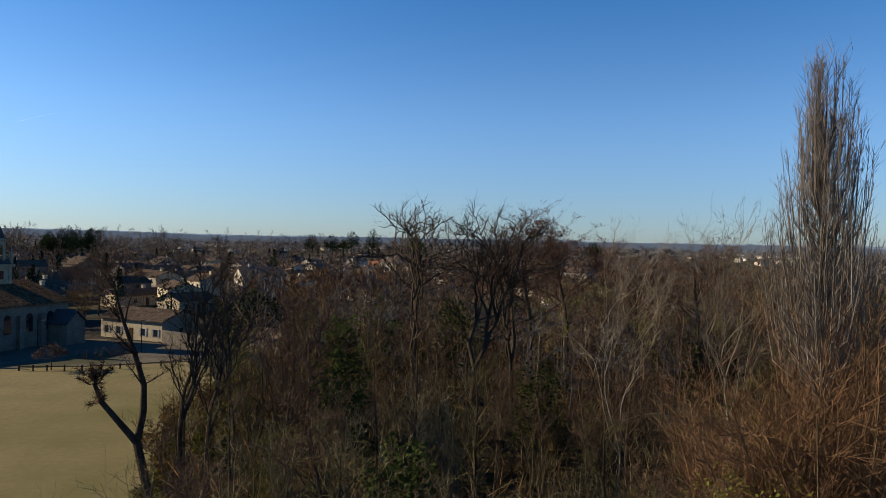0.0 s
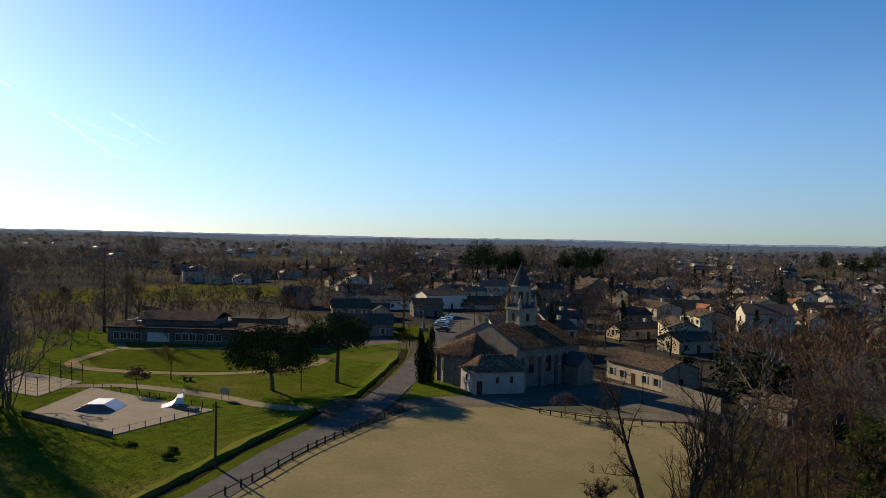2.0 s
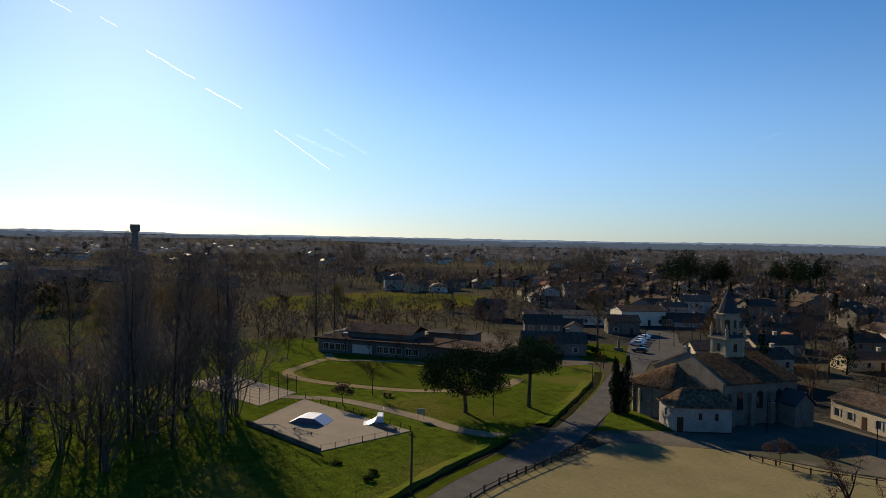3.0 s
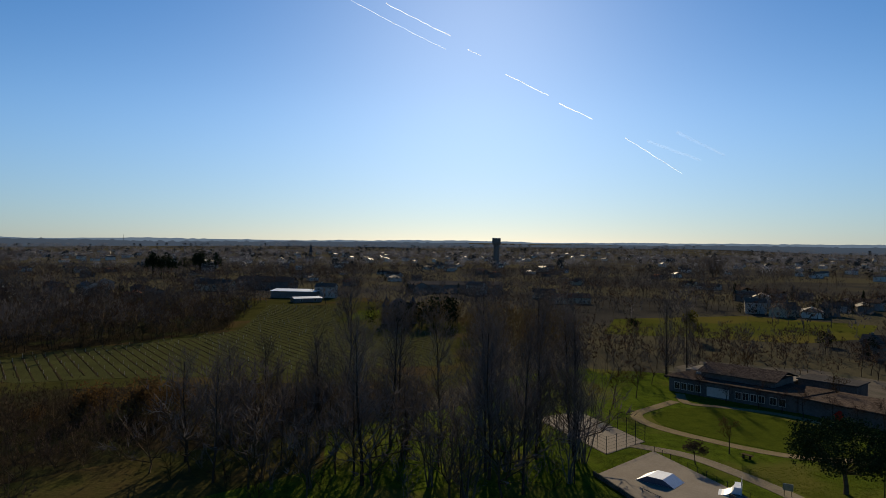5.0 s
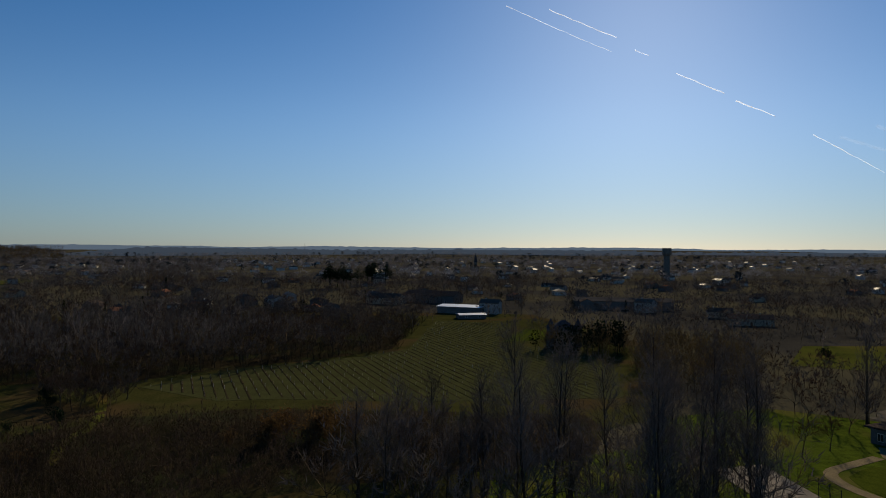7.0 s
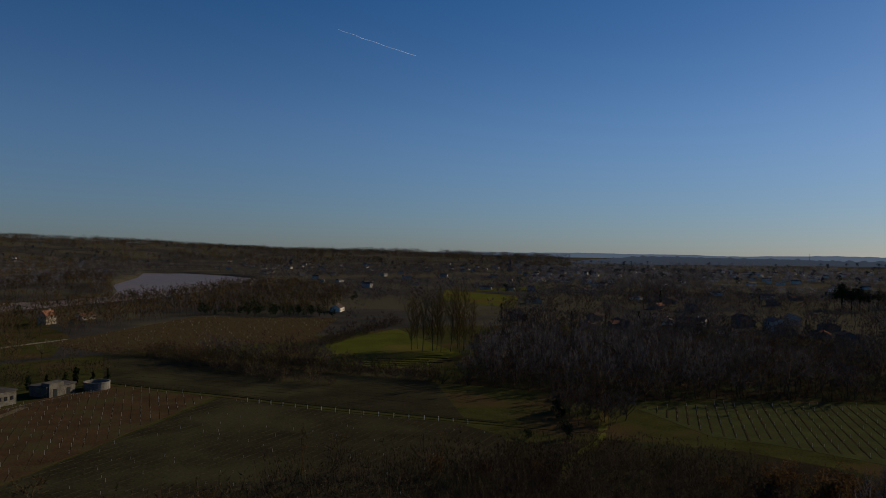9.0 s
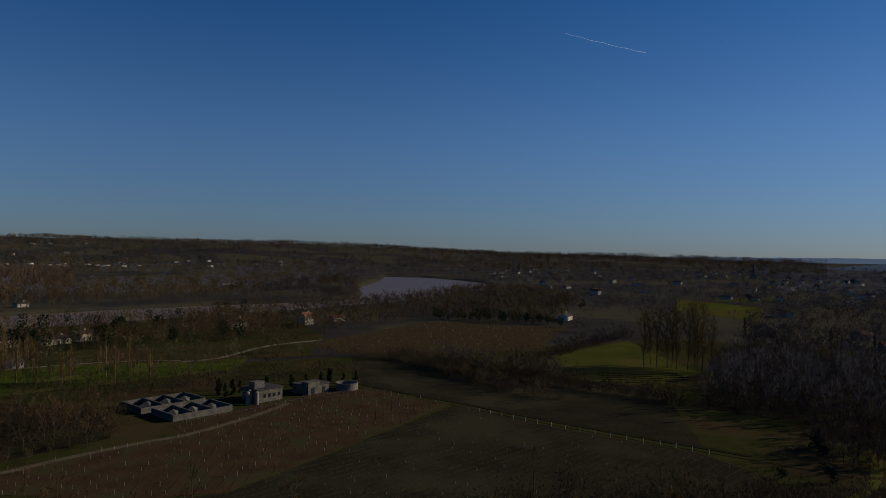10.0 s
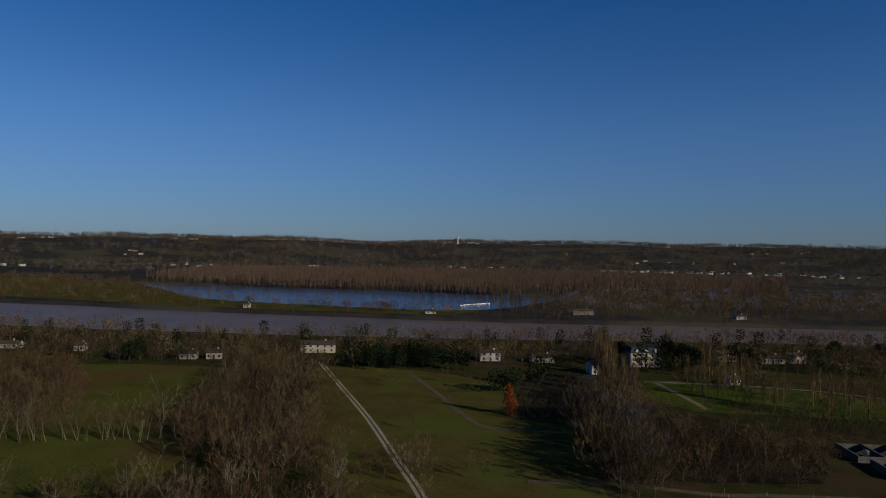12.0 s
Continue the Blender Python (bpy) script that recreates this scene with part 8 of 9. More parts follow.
part("panel", Geo().box(-0.7, 0.7, -0.04, 0.04, 0.9, 1.9), M["metal"], sign)
for x in (-0.5, 0.5):
    part("leg", Geo().box(x - 0.04, x + 0.04, -0.03, 0.03, 0, 1.0), M["wood"], sign)
bench = thing("picnic_table", "wooden picnic table on the park grass", "table", at=pose(-116.5, 70.5, 0.03, 0, 0, 30))
part("tabletop", Geo().box(-0.9, 0.9, -0.4, 0.4, 0.7, 0.76), M["wood"], bench)
for y in (-0.7, 0.7):
    part("seat", Geo().box(-0.9, 0.9, y - 0.14, y + 0.14, 0.42, 0.47), M["wood"], bench)
for x in (-0.6, 0.6):
    part("leg", Geo().box(x - 0.05, x + 0.05, -0.75, 0.75, 0.36, 0.42).box(x - 0.05, x + 0.05, -0.3, 0.3, 0, 0.7), M["wood"], bench)
mon = thing("monument", "small pale stone obelisk on the green", "monument", at=pose(-134, 156, 0.08))
part("plinth", Geo().box(-0.9, 0.9, -0.9, 0.9, 0, 0.8), M["concrete"], mon)
part("obelisk", Geo().lathe([(0.55, 0.8), (0.32, 3.6), (0.02, 4.2)], 4), M["concrete"], mon)
flag = thing("red_slide", "small red play house in the school yard", "play house", at=pose(-139, 104.5, 0, 0, 0, 30))
part("body", Geo().box(-0.7, 0.7, -0.7, 0.7, 0, 1.4), M["red"], flag)
part("roof", hip_roof(1.6, 1.6, 1.4, 0.9, 0.15, 0.08), M["red"], flag)


# ---- parked cars ----
def car(label, paint):
    root = thing("car", label, "car", "parked cars")
    prof = [(-2.1, 0.35), (2.1, 0.35), (2.15, 0.7), (1.9, 0.85), (1.0, 0.95), (0.35, 1.42), (-1.3, 1.46), (-2.0, 1.0), (-2.15, 0.8)]
    n = len(prof)
    b = Geo()
    b.add([(x, -0.86 + 0.14 * (z > 1.2), z) for x, z in prof] + [(x, 0.86 - 0.14 * (z > 1.2), z) for x, z in prof], [tuple(range(n)), tuple(reversed(range(n, 2 * n)))] + [(i, (i + 1) % n, n + (i + 1) % n, n + i) for i in range(n)])
    part("body", b, paint, root)
    part("windscreen", Geo().add([(0.98, -0.72, 0.98), (0.98, 0.72, 0.98), (0.4, 0.66, 1.41), (0.4, -0.66, 1.41)], [(0, 1, 2, 3)]).add([(1.0, -0.72, 1.0), (1.0, 0.72, 1.0), (0.42, 0.66, 1.43), (0.42, -0.66, 1.43)], [(0, 1, 2, 3)]), M["glass"], root)
    for y in (-0.87, 0.82):
        part("side_window", Geo().box(-1.5, 0.45, y, y + 0.05, 1.0, 1.34), M["glass"], root)
    for x in (-1.35, 1.35):
        for y in (-0.85, 0.65):
            w = Geo()
            w.v = [(x + 0.32 * math.cos(a), y + o, 0.32 + 0.32 * math.sin(a)) for o in (0, 0.2) for a in [k * math.pi / 6 for k in range(12)]]
            w.f = [tuple(range(12)), tuple(reversed(range(12, 24)))] + [(i, (i + 1) % 12, 12 + (i + 1) % 12, 12 + i) for i in range(12)]
            part("wheel", w, M["tyre"], root)
    return root


CARS = [car("white parked hatchback in the car park", car_paint("white_paint", (0.75, 0.75, 0.75))), car("silver parked hatchback in the car park", car_paint("silver_paint", (0.42, 0.44, 0.46))), car("dark parked car in the car park", car_paint("dark_paint", (0.03, 0.035, 0.045))), car("blue-grey parked car in the car park", car_paint("blue_paint", (0.08, 0.12, 0.18)))]
for k, spots in enumerate((((-141, 173), (-146.5, 182)), ((-143.8, 177), (-138.4, 169)), ((-129, 159), (-101, 126)), ((-149, 186), (-128, 181)))):
    PENDING.append((CARS[k], pose(*spots[0], 0.07, 0, 0, 200)))
    for q in spots[1:]:
        copy_thing(CARS[k], pose(*q, 0.07, 0, 0, 205))

# ---- grass bank, tufts and bushes in the park ----
def bank(name, line, high, label):
    """A grassy bank with a steep side towards the road."""
    g = Geo()
    rg = random.Random(5)
    sec = []
    for k, (x, y) in enumerate(line):
        ax, ay = line[max(0, k - 1)]
        bx, by = line[min(len(line) - 1, k + 1)]
        ln = math.hypot(bx - ax, by - ay)
        ux, uy = -(by - ay) / ln, (bx - ax) / ln
        h = high * rg.uniform(0.75, 1.15)
        sec.append([(x + ux * o, y + uy * o, z) for o, z in ((2.2 + rg.uniform(-0.3, 0.3), 0.03), (0.9, h * 0.75), (rg.uniform(0.1, 0.35), h), (rg.uniform(-0.25, -0.05), 0.02))])
    vs = [p for s in sec for p in s]
    g.add(vs, [(k * 4 + i, k * 4 + i + 1, k * 4 + 5 + i, k * 4 + 4 + i) for k in range(len(sec) - 1) for i in range(3)])
    return tagged(obj(name, g, M["grass"]), label, "bank", kind="structure")


bank("ditch_bank", smooth([(-60.6, 20), (-66.6, 36), (-70.6, 45), (-75.2, 55), (-79.6, 66), (-82.6, 72)], 6), 0.6, "steep grassy bank above the roadside ditch")
bank("stream_bank", smooth([(-84.8, 82), (-90.8, 92), (-97.8, 103), (-105.8, 115)], 6), 0.5, "grassy bank above the park ditch")


def tufts(name, poly, n, mat, label, seed, size=0.3, keep=()):
    rg = random.Random(seed)
    g = Geo()
    xs, ys = [p[0] for p in poly], [p[1] for p in poly]
    while n > 0:
        x, y = rg.uniform(min(xs), max(xs)), rg.uniform(min(ys), max(ys))
        if not inside(poly, x, y) or any(inside(q, x, y) for q in keep):
            continue
        n -= 1
        for _ in range(3):
            a, s = rg.random() * 6.283, size * rg.uniform(0.5, 1.2)
            g.blade(Vector((x, y, 0.02)), Vector((x + math.cos(a) * s, y + math.sin(a) * s, 0.05 + s * rg.uniform(0.4, 0.8))), s * 0.35, rg)
    return tagged(obj(name, g, mat), label, "grass", kind="stuff")


tufts("grass_tufts", [(-60, 16), (-66, 36), (-71, 46), (-80, 66), (-90, 68), (-94, 62), (-91, 44), (-111, 40), (-124, 54), (-112, 66), (-112, 88), (-100, 112), (-84, 80), (-88, 66), (-104, 24), (-80, 0)], 15000, M["blade"], "tufts of winter grass on the park lawn", 81, 0.15, keep=[PAD, [(-80, 66), (-84, 72), (-92, 64), (-118, 58), (-120, 63), (-100, 69), (-84, 76)]])
tufts("edge_grass", [(-18, 20), (-22, 52), (-27, 70), (-29, 92), (-26, 96), (-20, 70), (-14, 34)], 1500, M["olive"], "tall grass at the edge of the wood", 82, 0.6)
mound = tree_thing("bush", "low dark bramble mound on the grass", leafy(223, 2.4, 1.0, 0.05, 420, 0.22, "bush", 8), M["bark"], M["ivy"], "bramble mounds", "bush")
PENDING.append((mound, pose(-77.4, 45.0, 0) @ Matrix.Diagonal((0.7, 0.7, 0.8, 1))))
copy_thing(mound, pose(-79.2, 46.6, 0, 0, 0, 70) @ Matrix.Diagonal((0.6, 0.7, 0.7, 1)))
copy_thing(mound, pose(-85.2, 44.4, 0, 0, 0, 30) @ Matrix.Diagonal((0.8, 0.6, 0.5, 1)))
pompom = tree_thing("tree", "small round-headed tree with dense reddish twigs", leafy(225, 4.6, 4.4, 1.6, 1500, 0.16, "dome", 16), M["bark"], M["wood_red"], "round trees")
PENDING.append((pompom, pose(-114.5, 60.2, 0)))
copy_thing(pompom, pose(-53.4, 95.8, 0, 0, 0, 40) @ Matrix.Diagonal((0.95, 0.95, 0.85, 1)))
street_tree = tree_thing("street_tree", "dark bare pollarded tree beside the village street", bare_tree(216, 10, "oak", 6, 6, 5), M["dark_bark"], M["wood_red"], "street trees")
spread([street_tree], [(-110, 208, 1.0), (-104, 205, 1.1), (-97, 204, 0.95), (-90, 203, 1.05), (-127, 252, 1.1), (-117, 252, 1.0), (-72, 141, 0.8), (-80, 163, 1.0), (-84, 172, 0.9), (-132, 178, 0.85), (-133, 188, 0.9), (-137, 198, 0.85), (-63, 191, 1.1), (-57, 184, 0.9), (-113, 292, 1.1), (-100, 226, 1.0), (-118, 228, 0.95)], random.Random(86))
front_tree = tree_thing("tree", "small bare purple-brown tree before the school", bare_tree(215, 6.5, "oak", 5, 6, 4), M["dark_bark"], M["wood_red"], "trees before the school")
spread([front_tree], [(-164, 86, 1.0), (-158, 89.5, 0.8), (-152, 94, 1.1), (-147, 96.5, 0.9), (-143, 99, 1.15), (-139, 103, 1.0), (-134, 104.5, 0.9), (-128, 106, 1.1)], random.Random(84))
forest("school_trees", scatter([(-188, 100), (-205, 84), (-280, 100), (-266, 140), (-248, 170), (-205, 200), (-176, 150), (-184, 116)], 7.5, random.Random(83)) + scatter([(-190, 84), (-168, 78), (-200, 50), (-260, 60), (-300, 98), (-230, 92)], 8, random.Random(85)), half, [M["wood_grey"], M["wood_red"], M["wood_red"]], "bare trees round the school", seed=84, lo=0.4, hi=0.8)

# ---- park and street trees ----
def stone_pine(seed, W, top, low, leaves=10000):
    """A curved trunk that forks under one rounded crown of needle clumps."""
    rg = random.Random(seed)
    trunk, crown = Geo(), Geo()
    fork = Vector((rg.uniform(-0.3, 0.3), rg.uniform(-0.3, 0.3), low + 0.4))
    trunk.tube([Vector((0, 0, -0.2)), Vector((0.15, -0.1, low * 0.5)), fork], [0.42, 0.34, 0.30], 8)
    mid, rz = (top + low) / 2 - 0.3, (top - low) / 2
    cents = []
    for k in range(70):
        d = Vector((rg.gauss(0, 1), rg.gauss(0, 1), rg.gauss(0.25, 0.8))).normalized()
        q = rg.uniform(0.62, 0.86)
        c = Vector((d.x * W * 0.5 * q, d.y * W * 0.5 * q, mid + d.z * rz * q * (1.0 if d.z > 0 else 0.7)))
        cents.append(c)
        if k % 4 == 0:
            trunk.tube([fork, fork.lerp(c, 0.5) + Vector((0, 0, -0.5)), c], [0.15, 0.09, 0.04], 5)
    for _ in range(leaves):
        c = rg.choice(cents)
        d = Vector((rg.gauss(0, 1), rg.gauss(0, 1), rg.gauss(0, 0.75))).normalized() * rg.uniform(0.45, 1.0) * W * 0.115
        crown.leaf(c + d, rg.uniform(0.14, 0.34), rg)
    return trunk, crown


pine = tree_thing("stone_pine", "broad dark green stone pine on the park grass", stone_pine(201, 17.4, 11.4, 2.6, 13000), M["bark"], M["needles"], "stone pines")
PENDING.append((pine, pose(-99, 76, 0)))
pine = tree_thing("stone_pine", "tall-stemmed stone pine with a flat round crown", stone_pine(202, 13.5, 12.6, 5.6, 11000), M["bark"], M["needles"], "stone pines")
PENDING.append((pine, pose(-96.5, 88.5, 0)))
cyp = tree_thing("cypress", "slim dark cypress beside the church", leafy(203, 2.4, 9.8, 0.3, 3600, 0.2, "column", 26), M["bark"], M["evergreen"], "cypresses")
PENDING.append((cyp, pose(-85.4, 98.9, 0)))
copy_thing(cyp, pose(-83.9, 100.2, 0, 0, 0, 80) @ Matrix.Diagonal((1.1, 1.1, 1.08, 1)))
copy_thing(cyp, pose(-84.6, 99.4, 0, 0, 0, 160) @ Matrix.Diagonal((1.1, 1.1, 0.75, 1)))
plane = tree_thing("plane_tree", "large bare plane tree by the car park", bare_tree(205, 19, "oak", 7, 6, 3, 7, 1.3), M["bark"], M["red_twig"], "plane trees")
PENDING.append((plane, pose(-140, 154, 0)))
for x, y, q in ((-120, 178, 0.55), (-123, 184, 0.55), (-127, 190, 0.55), (-116, 172, 0.5), (-86, 141, 0.5), (-80, 137, 0.5), (-73, 134, 0.48), (-68, 132, 0.5), (-92, 136, 0.5), (-60, 140, 0.5)):
    copy_thing(plane, pose(x, y, 0, 0, 0, x * 37) @ Matrix.Diagonal((q, q, q, 1)))
park = tree_thing("tree", "small bare tree on the park grass", bare_tree(207, 7, "oak", 6, 6, 3, 5, 1.2), M["bark"], M["red_twig"], "park trees")
PENDING.append((park, pose(-119.5, 69, 0)))
for x, y, q in ((-164, 70, 1.1), (-158, 62, 1.3), (-150, 112, 1.2), (-140, 118, 1.2), (-165, 95, 1.0), (-132, 126, 1.1), (-110, 122, 0.8), (-190, 90, 1.3), (-178, 105, 1.4), (-150, 55, 1.0)):
    copy_thing(park, pose(x, y, 0, 0, 0, x * 53) @ Matrix.Diagonal((q, q, q, 1)))
lone = tree_thing("poplar", "broad dense bare poplar behind the school", column_tree(209, 25, 4.6, 110), M["dark_bark"], M["hazy_grove_twig"], "park poplars")
PENDING.append((lone, pose(-189, 89, 0)))
copy_thing(lone, pose(-187, 94, 0, 0, 0, 70) @ Matrix.Diagonal((0.75, 0.75, 0.9, 1)))
bushy = tree_thing("bush", "round evergreen garden bush", leafy(211, 7, 6, 0.3, 900, 0.4, "bush", 14), M["bark"], M["evergreen"], "garden bushes", "bush")
PENDING.append((bushy, pose(-244, 176, 0)))
for x, y, q in ((-33, 122, 1.7), (-38, 128, 1.5), (-28, 126, 1.3), (-9, 107, 1.2), (-52, 142, 0.7), (-130, 143, 0.35), (-134, 146, 0.35), (-300, 124, 0.8)):
    copy_thing(bushy, pose(x, y, 0, 0, 0, x * 31) @ Matrix.Diagonal((q, q, q, 1)))
yellow = tree_thing("tree", "tree with yellow-green leaves behind the school", leafy(213, 8, 14, 2, 900, 0.5, "bush", 14), M["bark"], M["olive"], "")
PENDING.append((yellow, pose(-262, 132, 0)))

# ---- west: warehouse, vineyard house, water tower, distant church ----
ware = thing("warehouse", "long warehouse with a bright sheet-metal roof", "warehouse", at=pose(-478, -36, 0, 0, 0, 74))
part("wall", Geo().box(-15.5, 15.5, -11, 11, 0, 4.4), M["grey_wall"], ware)
part("roof", gable_roof(31, 22, 4.4, 0.9), M["metal_roof"], ware)
for k in range(4):
    part("gate", Geo().box(-14 + 7.4 * k, -9.5 + 7.4 * k, 10.95, 11.1, 0, 3.8), M["dark_metal"], ware)
placed_house("shed", "low shed with a pale roof before the warehouse", (-446, -22), (-440, -38), 9, 2.4, 0.8, M["grey_wall"], M["metal_roof"], cols=2, chimney=False, category="shed", group="")
placed_house("barn", "long barn with a wide tiled roof", (-560, -92), (-548, -50), 20, 6, 3.4, M["grey_wall"], M["tiles"], chimney=False, category="barn", group="")
placed_house("barn", "long low factory with a dark roof", (-520, 40), (-515, 110), 24, 6, 2, M["grey_wall"], M["dark_roof"], chimney=False, cols=8, category="factory", group="")
placed_house("house", "house with a pale gabled roof by the wood", (-540, -118), (-532, -92), 14, 5, 3, M["cream"], M["tiles"], category="house")
placed_house("house", "white house among dark trees", (-468, -232), (-472, -214), 10, 4, 2, M["white"], M["tiles"])
placed_house("house", "house with a pale tiled roof amid trees", (-425, 122), (-421, 146), 12, 4, 2.2, M["cream"], M["red_tiles"])
chat = thing("manor", "stone manor with dark corner towers by the vineyard", "manor", at=pose(-326, 22, 0, 0, 0, 92))
part("wall", Geo().box(-6, 6, -5, 5, -0.2, 7), M["grey_wall"], chat)
part("roof", hip_roof(12, 10, 7, 4), M["slate"], chat)
for x in (-6, 6):
    tw = part("tower", Geo().lathe([(1.9, -0.2), (1.9, 8)], 10, (x, -5, 0)), M["grey_wall"], chat)
    part("tower_roof", Geo().lathe([(2.3, 8), (0.1, 12.5)], 10, (x, -5, 0)), M["slate"], tw)
for k in range(4):
    for z in (1.2, 4.4):
        add_window(chat, -4.2 + 2.8 * k, -5, z, 1.0, 1.8, 0)
forest("manor_trees", scatter([(-312, 6), (-296, 16), (-292, 44), (-318, 52), (-344, 40), (-340, 34), (-314, 34)], 6, random.Random(5)) + scatter([(-230, 40), (-292, 46), (-330, 60), (-300, 100), (-240, 80), (-200, 60)], 7, random.Random(6)), lite, M["twig"], "bare trees round the manor", seed=91, lo=0.55, hi=0.95)
forest("manor_evergreens", scatter([(-308, 4), (-296, 16), (-294, 44), (-316, 50), (-316, 34)], 8, random.Random(7)), ever, M["evergreen"], "dark evergreens round the manor", seed=92)
tower = thing("water_tower", "concrete water tower with a wider flat tank", "water tower", at=pose(-1128, 226, ground_at(-1128, 226)))
part("shaft", Geo().lathe([(5.0, -1), (4.6, 34)], 20), M["concrete"], tower)
part("tank", Geo().lathe([(4.6, 34), (7.0, 37.5), (7.0, 45.5), (6.6, 46.2)], 20), M["concrete"], tower)
spire2 = thing("far_church", "distant church with a pointed spire", "church", at=pose(-1300, -85, 0))
part("nave", Geo().box(-10, 10, -8, 8, 0, 10), M["stone"], spire2)
part("roof", gable_roof(20, 16, 10, 4), M["tiles"], spire2)
part("tower", Geo().box(-13, -8, -3, 3, 0, 18), M["stone"], spire2)
part("spire", Geo().lathe([(3.4, 18), (0.1, 36)], 8, (-10.5, 0, 0)), M["slate"], spire2)
copy_thing(spire2, pose(-1420, -1180, 0, 0, 0, 40) @ Matrix.Diagonal((1, 1, 1.0, 1)))
mast = thing("radio_mast", "thin distant radio mast", "mast", at=pose(-2985, -950, ground_at(-2985, -950)))
part("lattice", Geo().lathe([(0.9, 0), (0.5, 48)], 4), M["dark_metal"], mast)
hill_tower = thing("water_tower", "white water tower on the far hill", "water tower", at=pose(1310, -2610, ground_at(1310, -2610)))
part("shaft", Geo().lathe([(4, -2), (3.4, 22)], 12), M["white"], hill_tower)
part("tank", Geo().lathe([(3.4, 22), (5.5, 25), (5.5, 31)], 12), M["white"], hill_tower)

# ---- vine rows and stakes ----
def rows(name, poly, direction, gap, label, mat, high=0.9, width=0.35, cut=7.0):
    """Low rows of pruned vines, broken along their length, in one mesh."""
    rg = random.Random(len(poly) * 7 + int(gap * 10))
    d = Vector(direction).normalized()
    nrm = Vector((-d.y, d.x))
    g = Geo()
    us = [p[0] * d.x + p[1] * d.y for p in poly]
    vs = [p[0] * nrm.x + p[1] * nrm.y for p in poly]
    v = min(vs)
    t = math.atan2(d.y, d.x)
    while v < max(vs):
        u = min(us)
        while u < max(us):
            ln = cut * rg.uniform(0.6, 1.0)
            x, y = d.x * u + nrm.x * v, d.y * u + nrm.y * v
            if inside(poly, x, y) and inside(poly, x + d.x * ln, y + d.y * ln):
                h = high * rg.uniform(0.6, 1.2)
                w = width * rg.uniform(0.6, 1.2)
                g.add([(x - nrm.x * w, y - nrm.y * w, 0), (x + nrm.x * w, y + nrm.y * w, 0), (x + nrm.x * w * 0.3, y + nrm.y * w * 0.3, h), (x - nrm.x * w * 0.3, y - nrm.y * w * 0.3, h),
                       (x - nrm.x * w + d.x * ln, y - nrm.y * w + d.y * ln, 0), (x + nrm.x * w + d.x * ln, y + nrm.y * w + d.y * ln, 0), (x + nrm.x * w * 0.3 + d.x * ln, y + nrm.y * w * 0.3 + d.y * ln, h * 0.9), (x - nrm.x * w * 0.3 + d.x * ln, y - nrm.y * w * 0.3 + d.y * ln, h * 0.9)],
                      [(0, 4, 7, 3), (1, 2, 6, 5), (3, 7, 6, 2), (0, 3, 2, 1), (4, 5, 6, 7)])
            u += ln + rg.uniform(0.1, 0.8)
        v += gap
    return tagged(obj(name, g, mat), label, "vines", kind="stuff")


def stakes(name, poly, direction, gap, step_u, label, share=1.0, high=1.3):
    rg = random.Random(int(gap * 100))
    d = Vector(direction).normalized()
    nrm = Vector((-d.y, d.x))
    g = Geo()
    us = [p[0] * d.x + p[1] * d.y for p in poly]
    vs = [p[0] * nrm.x + p[1] * nrm.y for p in poly]
    v = min(vs)
    while v < max(vs):
        u = min(us) + rg.random() * step_u
        while u < max(us):
            x, y = d.x * u + nrm.x * v, d.y * u + nrm.y * v
            if rg.random() < share and inside(poly, x, y):
                g.box(x - 0.03, x + 0.03, y - 0.03, y + 0.03, 0, high * rg.uniform(0.6, 1.1))
            u += step_u * rg.uniform(0.8, 1.2)
        v += gap
    return tagged(obj(name, g, M["stake"]), label, "stakes", kind="stuff")


rows("vine_rows", VINE_A, (30.8, 16.1), 3.0, "rows of pruned vines on grass", M["vine_strip"], 0.16, 0.5)
stakes("vine_posts", VINE_A, (30.8, 16.1), 3.0, 9.0, "posts of the vineyard rows", 0.8)
rows("red_vine_rows", RED, (-13, -33), 2.6, "rows of young reddish vines", M["vine_strip"], 0.1, 0.22)
stakes("red_vine_stakes", RED, (-13, -33), 2.6, 6.0, "pale stakes in the red vineyard", 0.6, 1.2)
rows("young_vine_rows", DARK, (-38, -14), 2.8, "rows of low young vines in the dark field", M["dry_strip"], 0.08, 0.3, 2.6)
rows("stubble_rows", BEYOND, (-21, 45), 4.0, "faint dry rows over the brown field", M["dry_strip"], 0.1, 0.35, 6.0)
stakes("young_vine_stakes", DARK, (-38, -14), 2.8, 9.0, "scattered pale stakes in the dark field", 0.3, 0.8)
rows("far_vine_rows", VINE_FAR, (0.8, 0.5), 3.0, "rows of vines near the river", M["vine_strip"], 0.3, 0.4)
stakes("far_vine_posts", VINE_FAR, (0.8, 0.5), 3.0, 9.0, "pale posts near the river", 0.35)
rows("meadow_rows", [(-200, -250), (-246, -236), (-238, -222), (-206, -216), (-188, -238)], (0.85, -0.5), 5.0, "vine rows at the meadow's foot", M["vine_strip"], 0.4, 0.5)
fence("track_fence", "row of pale posts along the field track", [(-119, -203), (-128, -182), (-136, -164), (-146, -148), (-152, -136)], 4.5, 1.3, (), M["stake"], 0.06)

# ---- water works ----
works = thing("settling_basin", "open concrete settling basins with dividing walls", "basin")
B0 = Vector((-25.5, -227))
BD, BN = Vector((-19.5, -8)).normalized(), Vector((0.4, -0.92)).normalized()


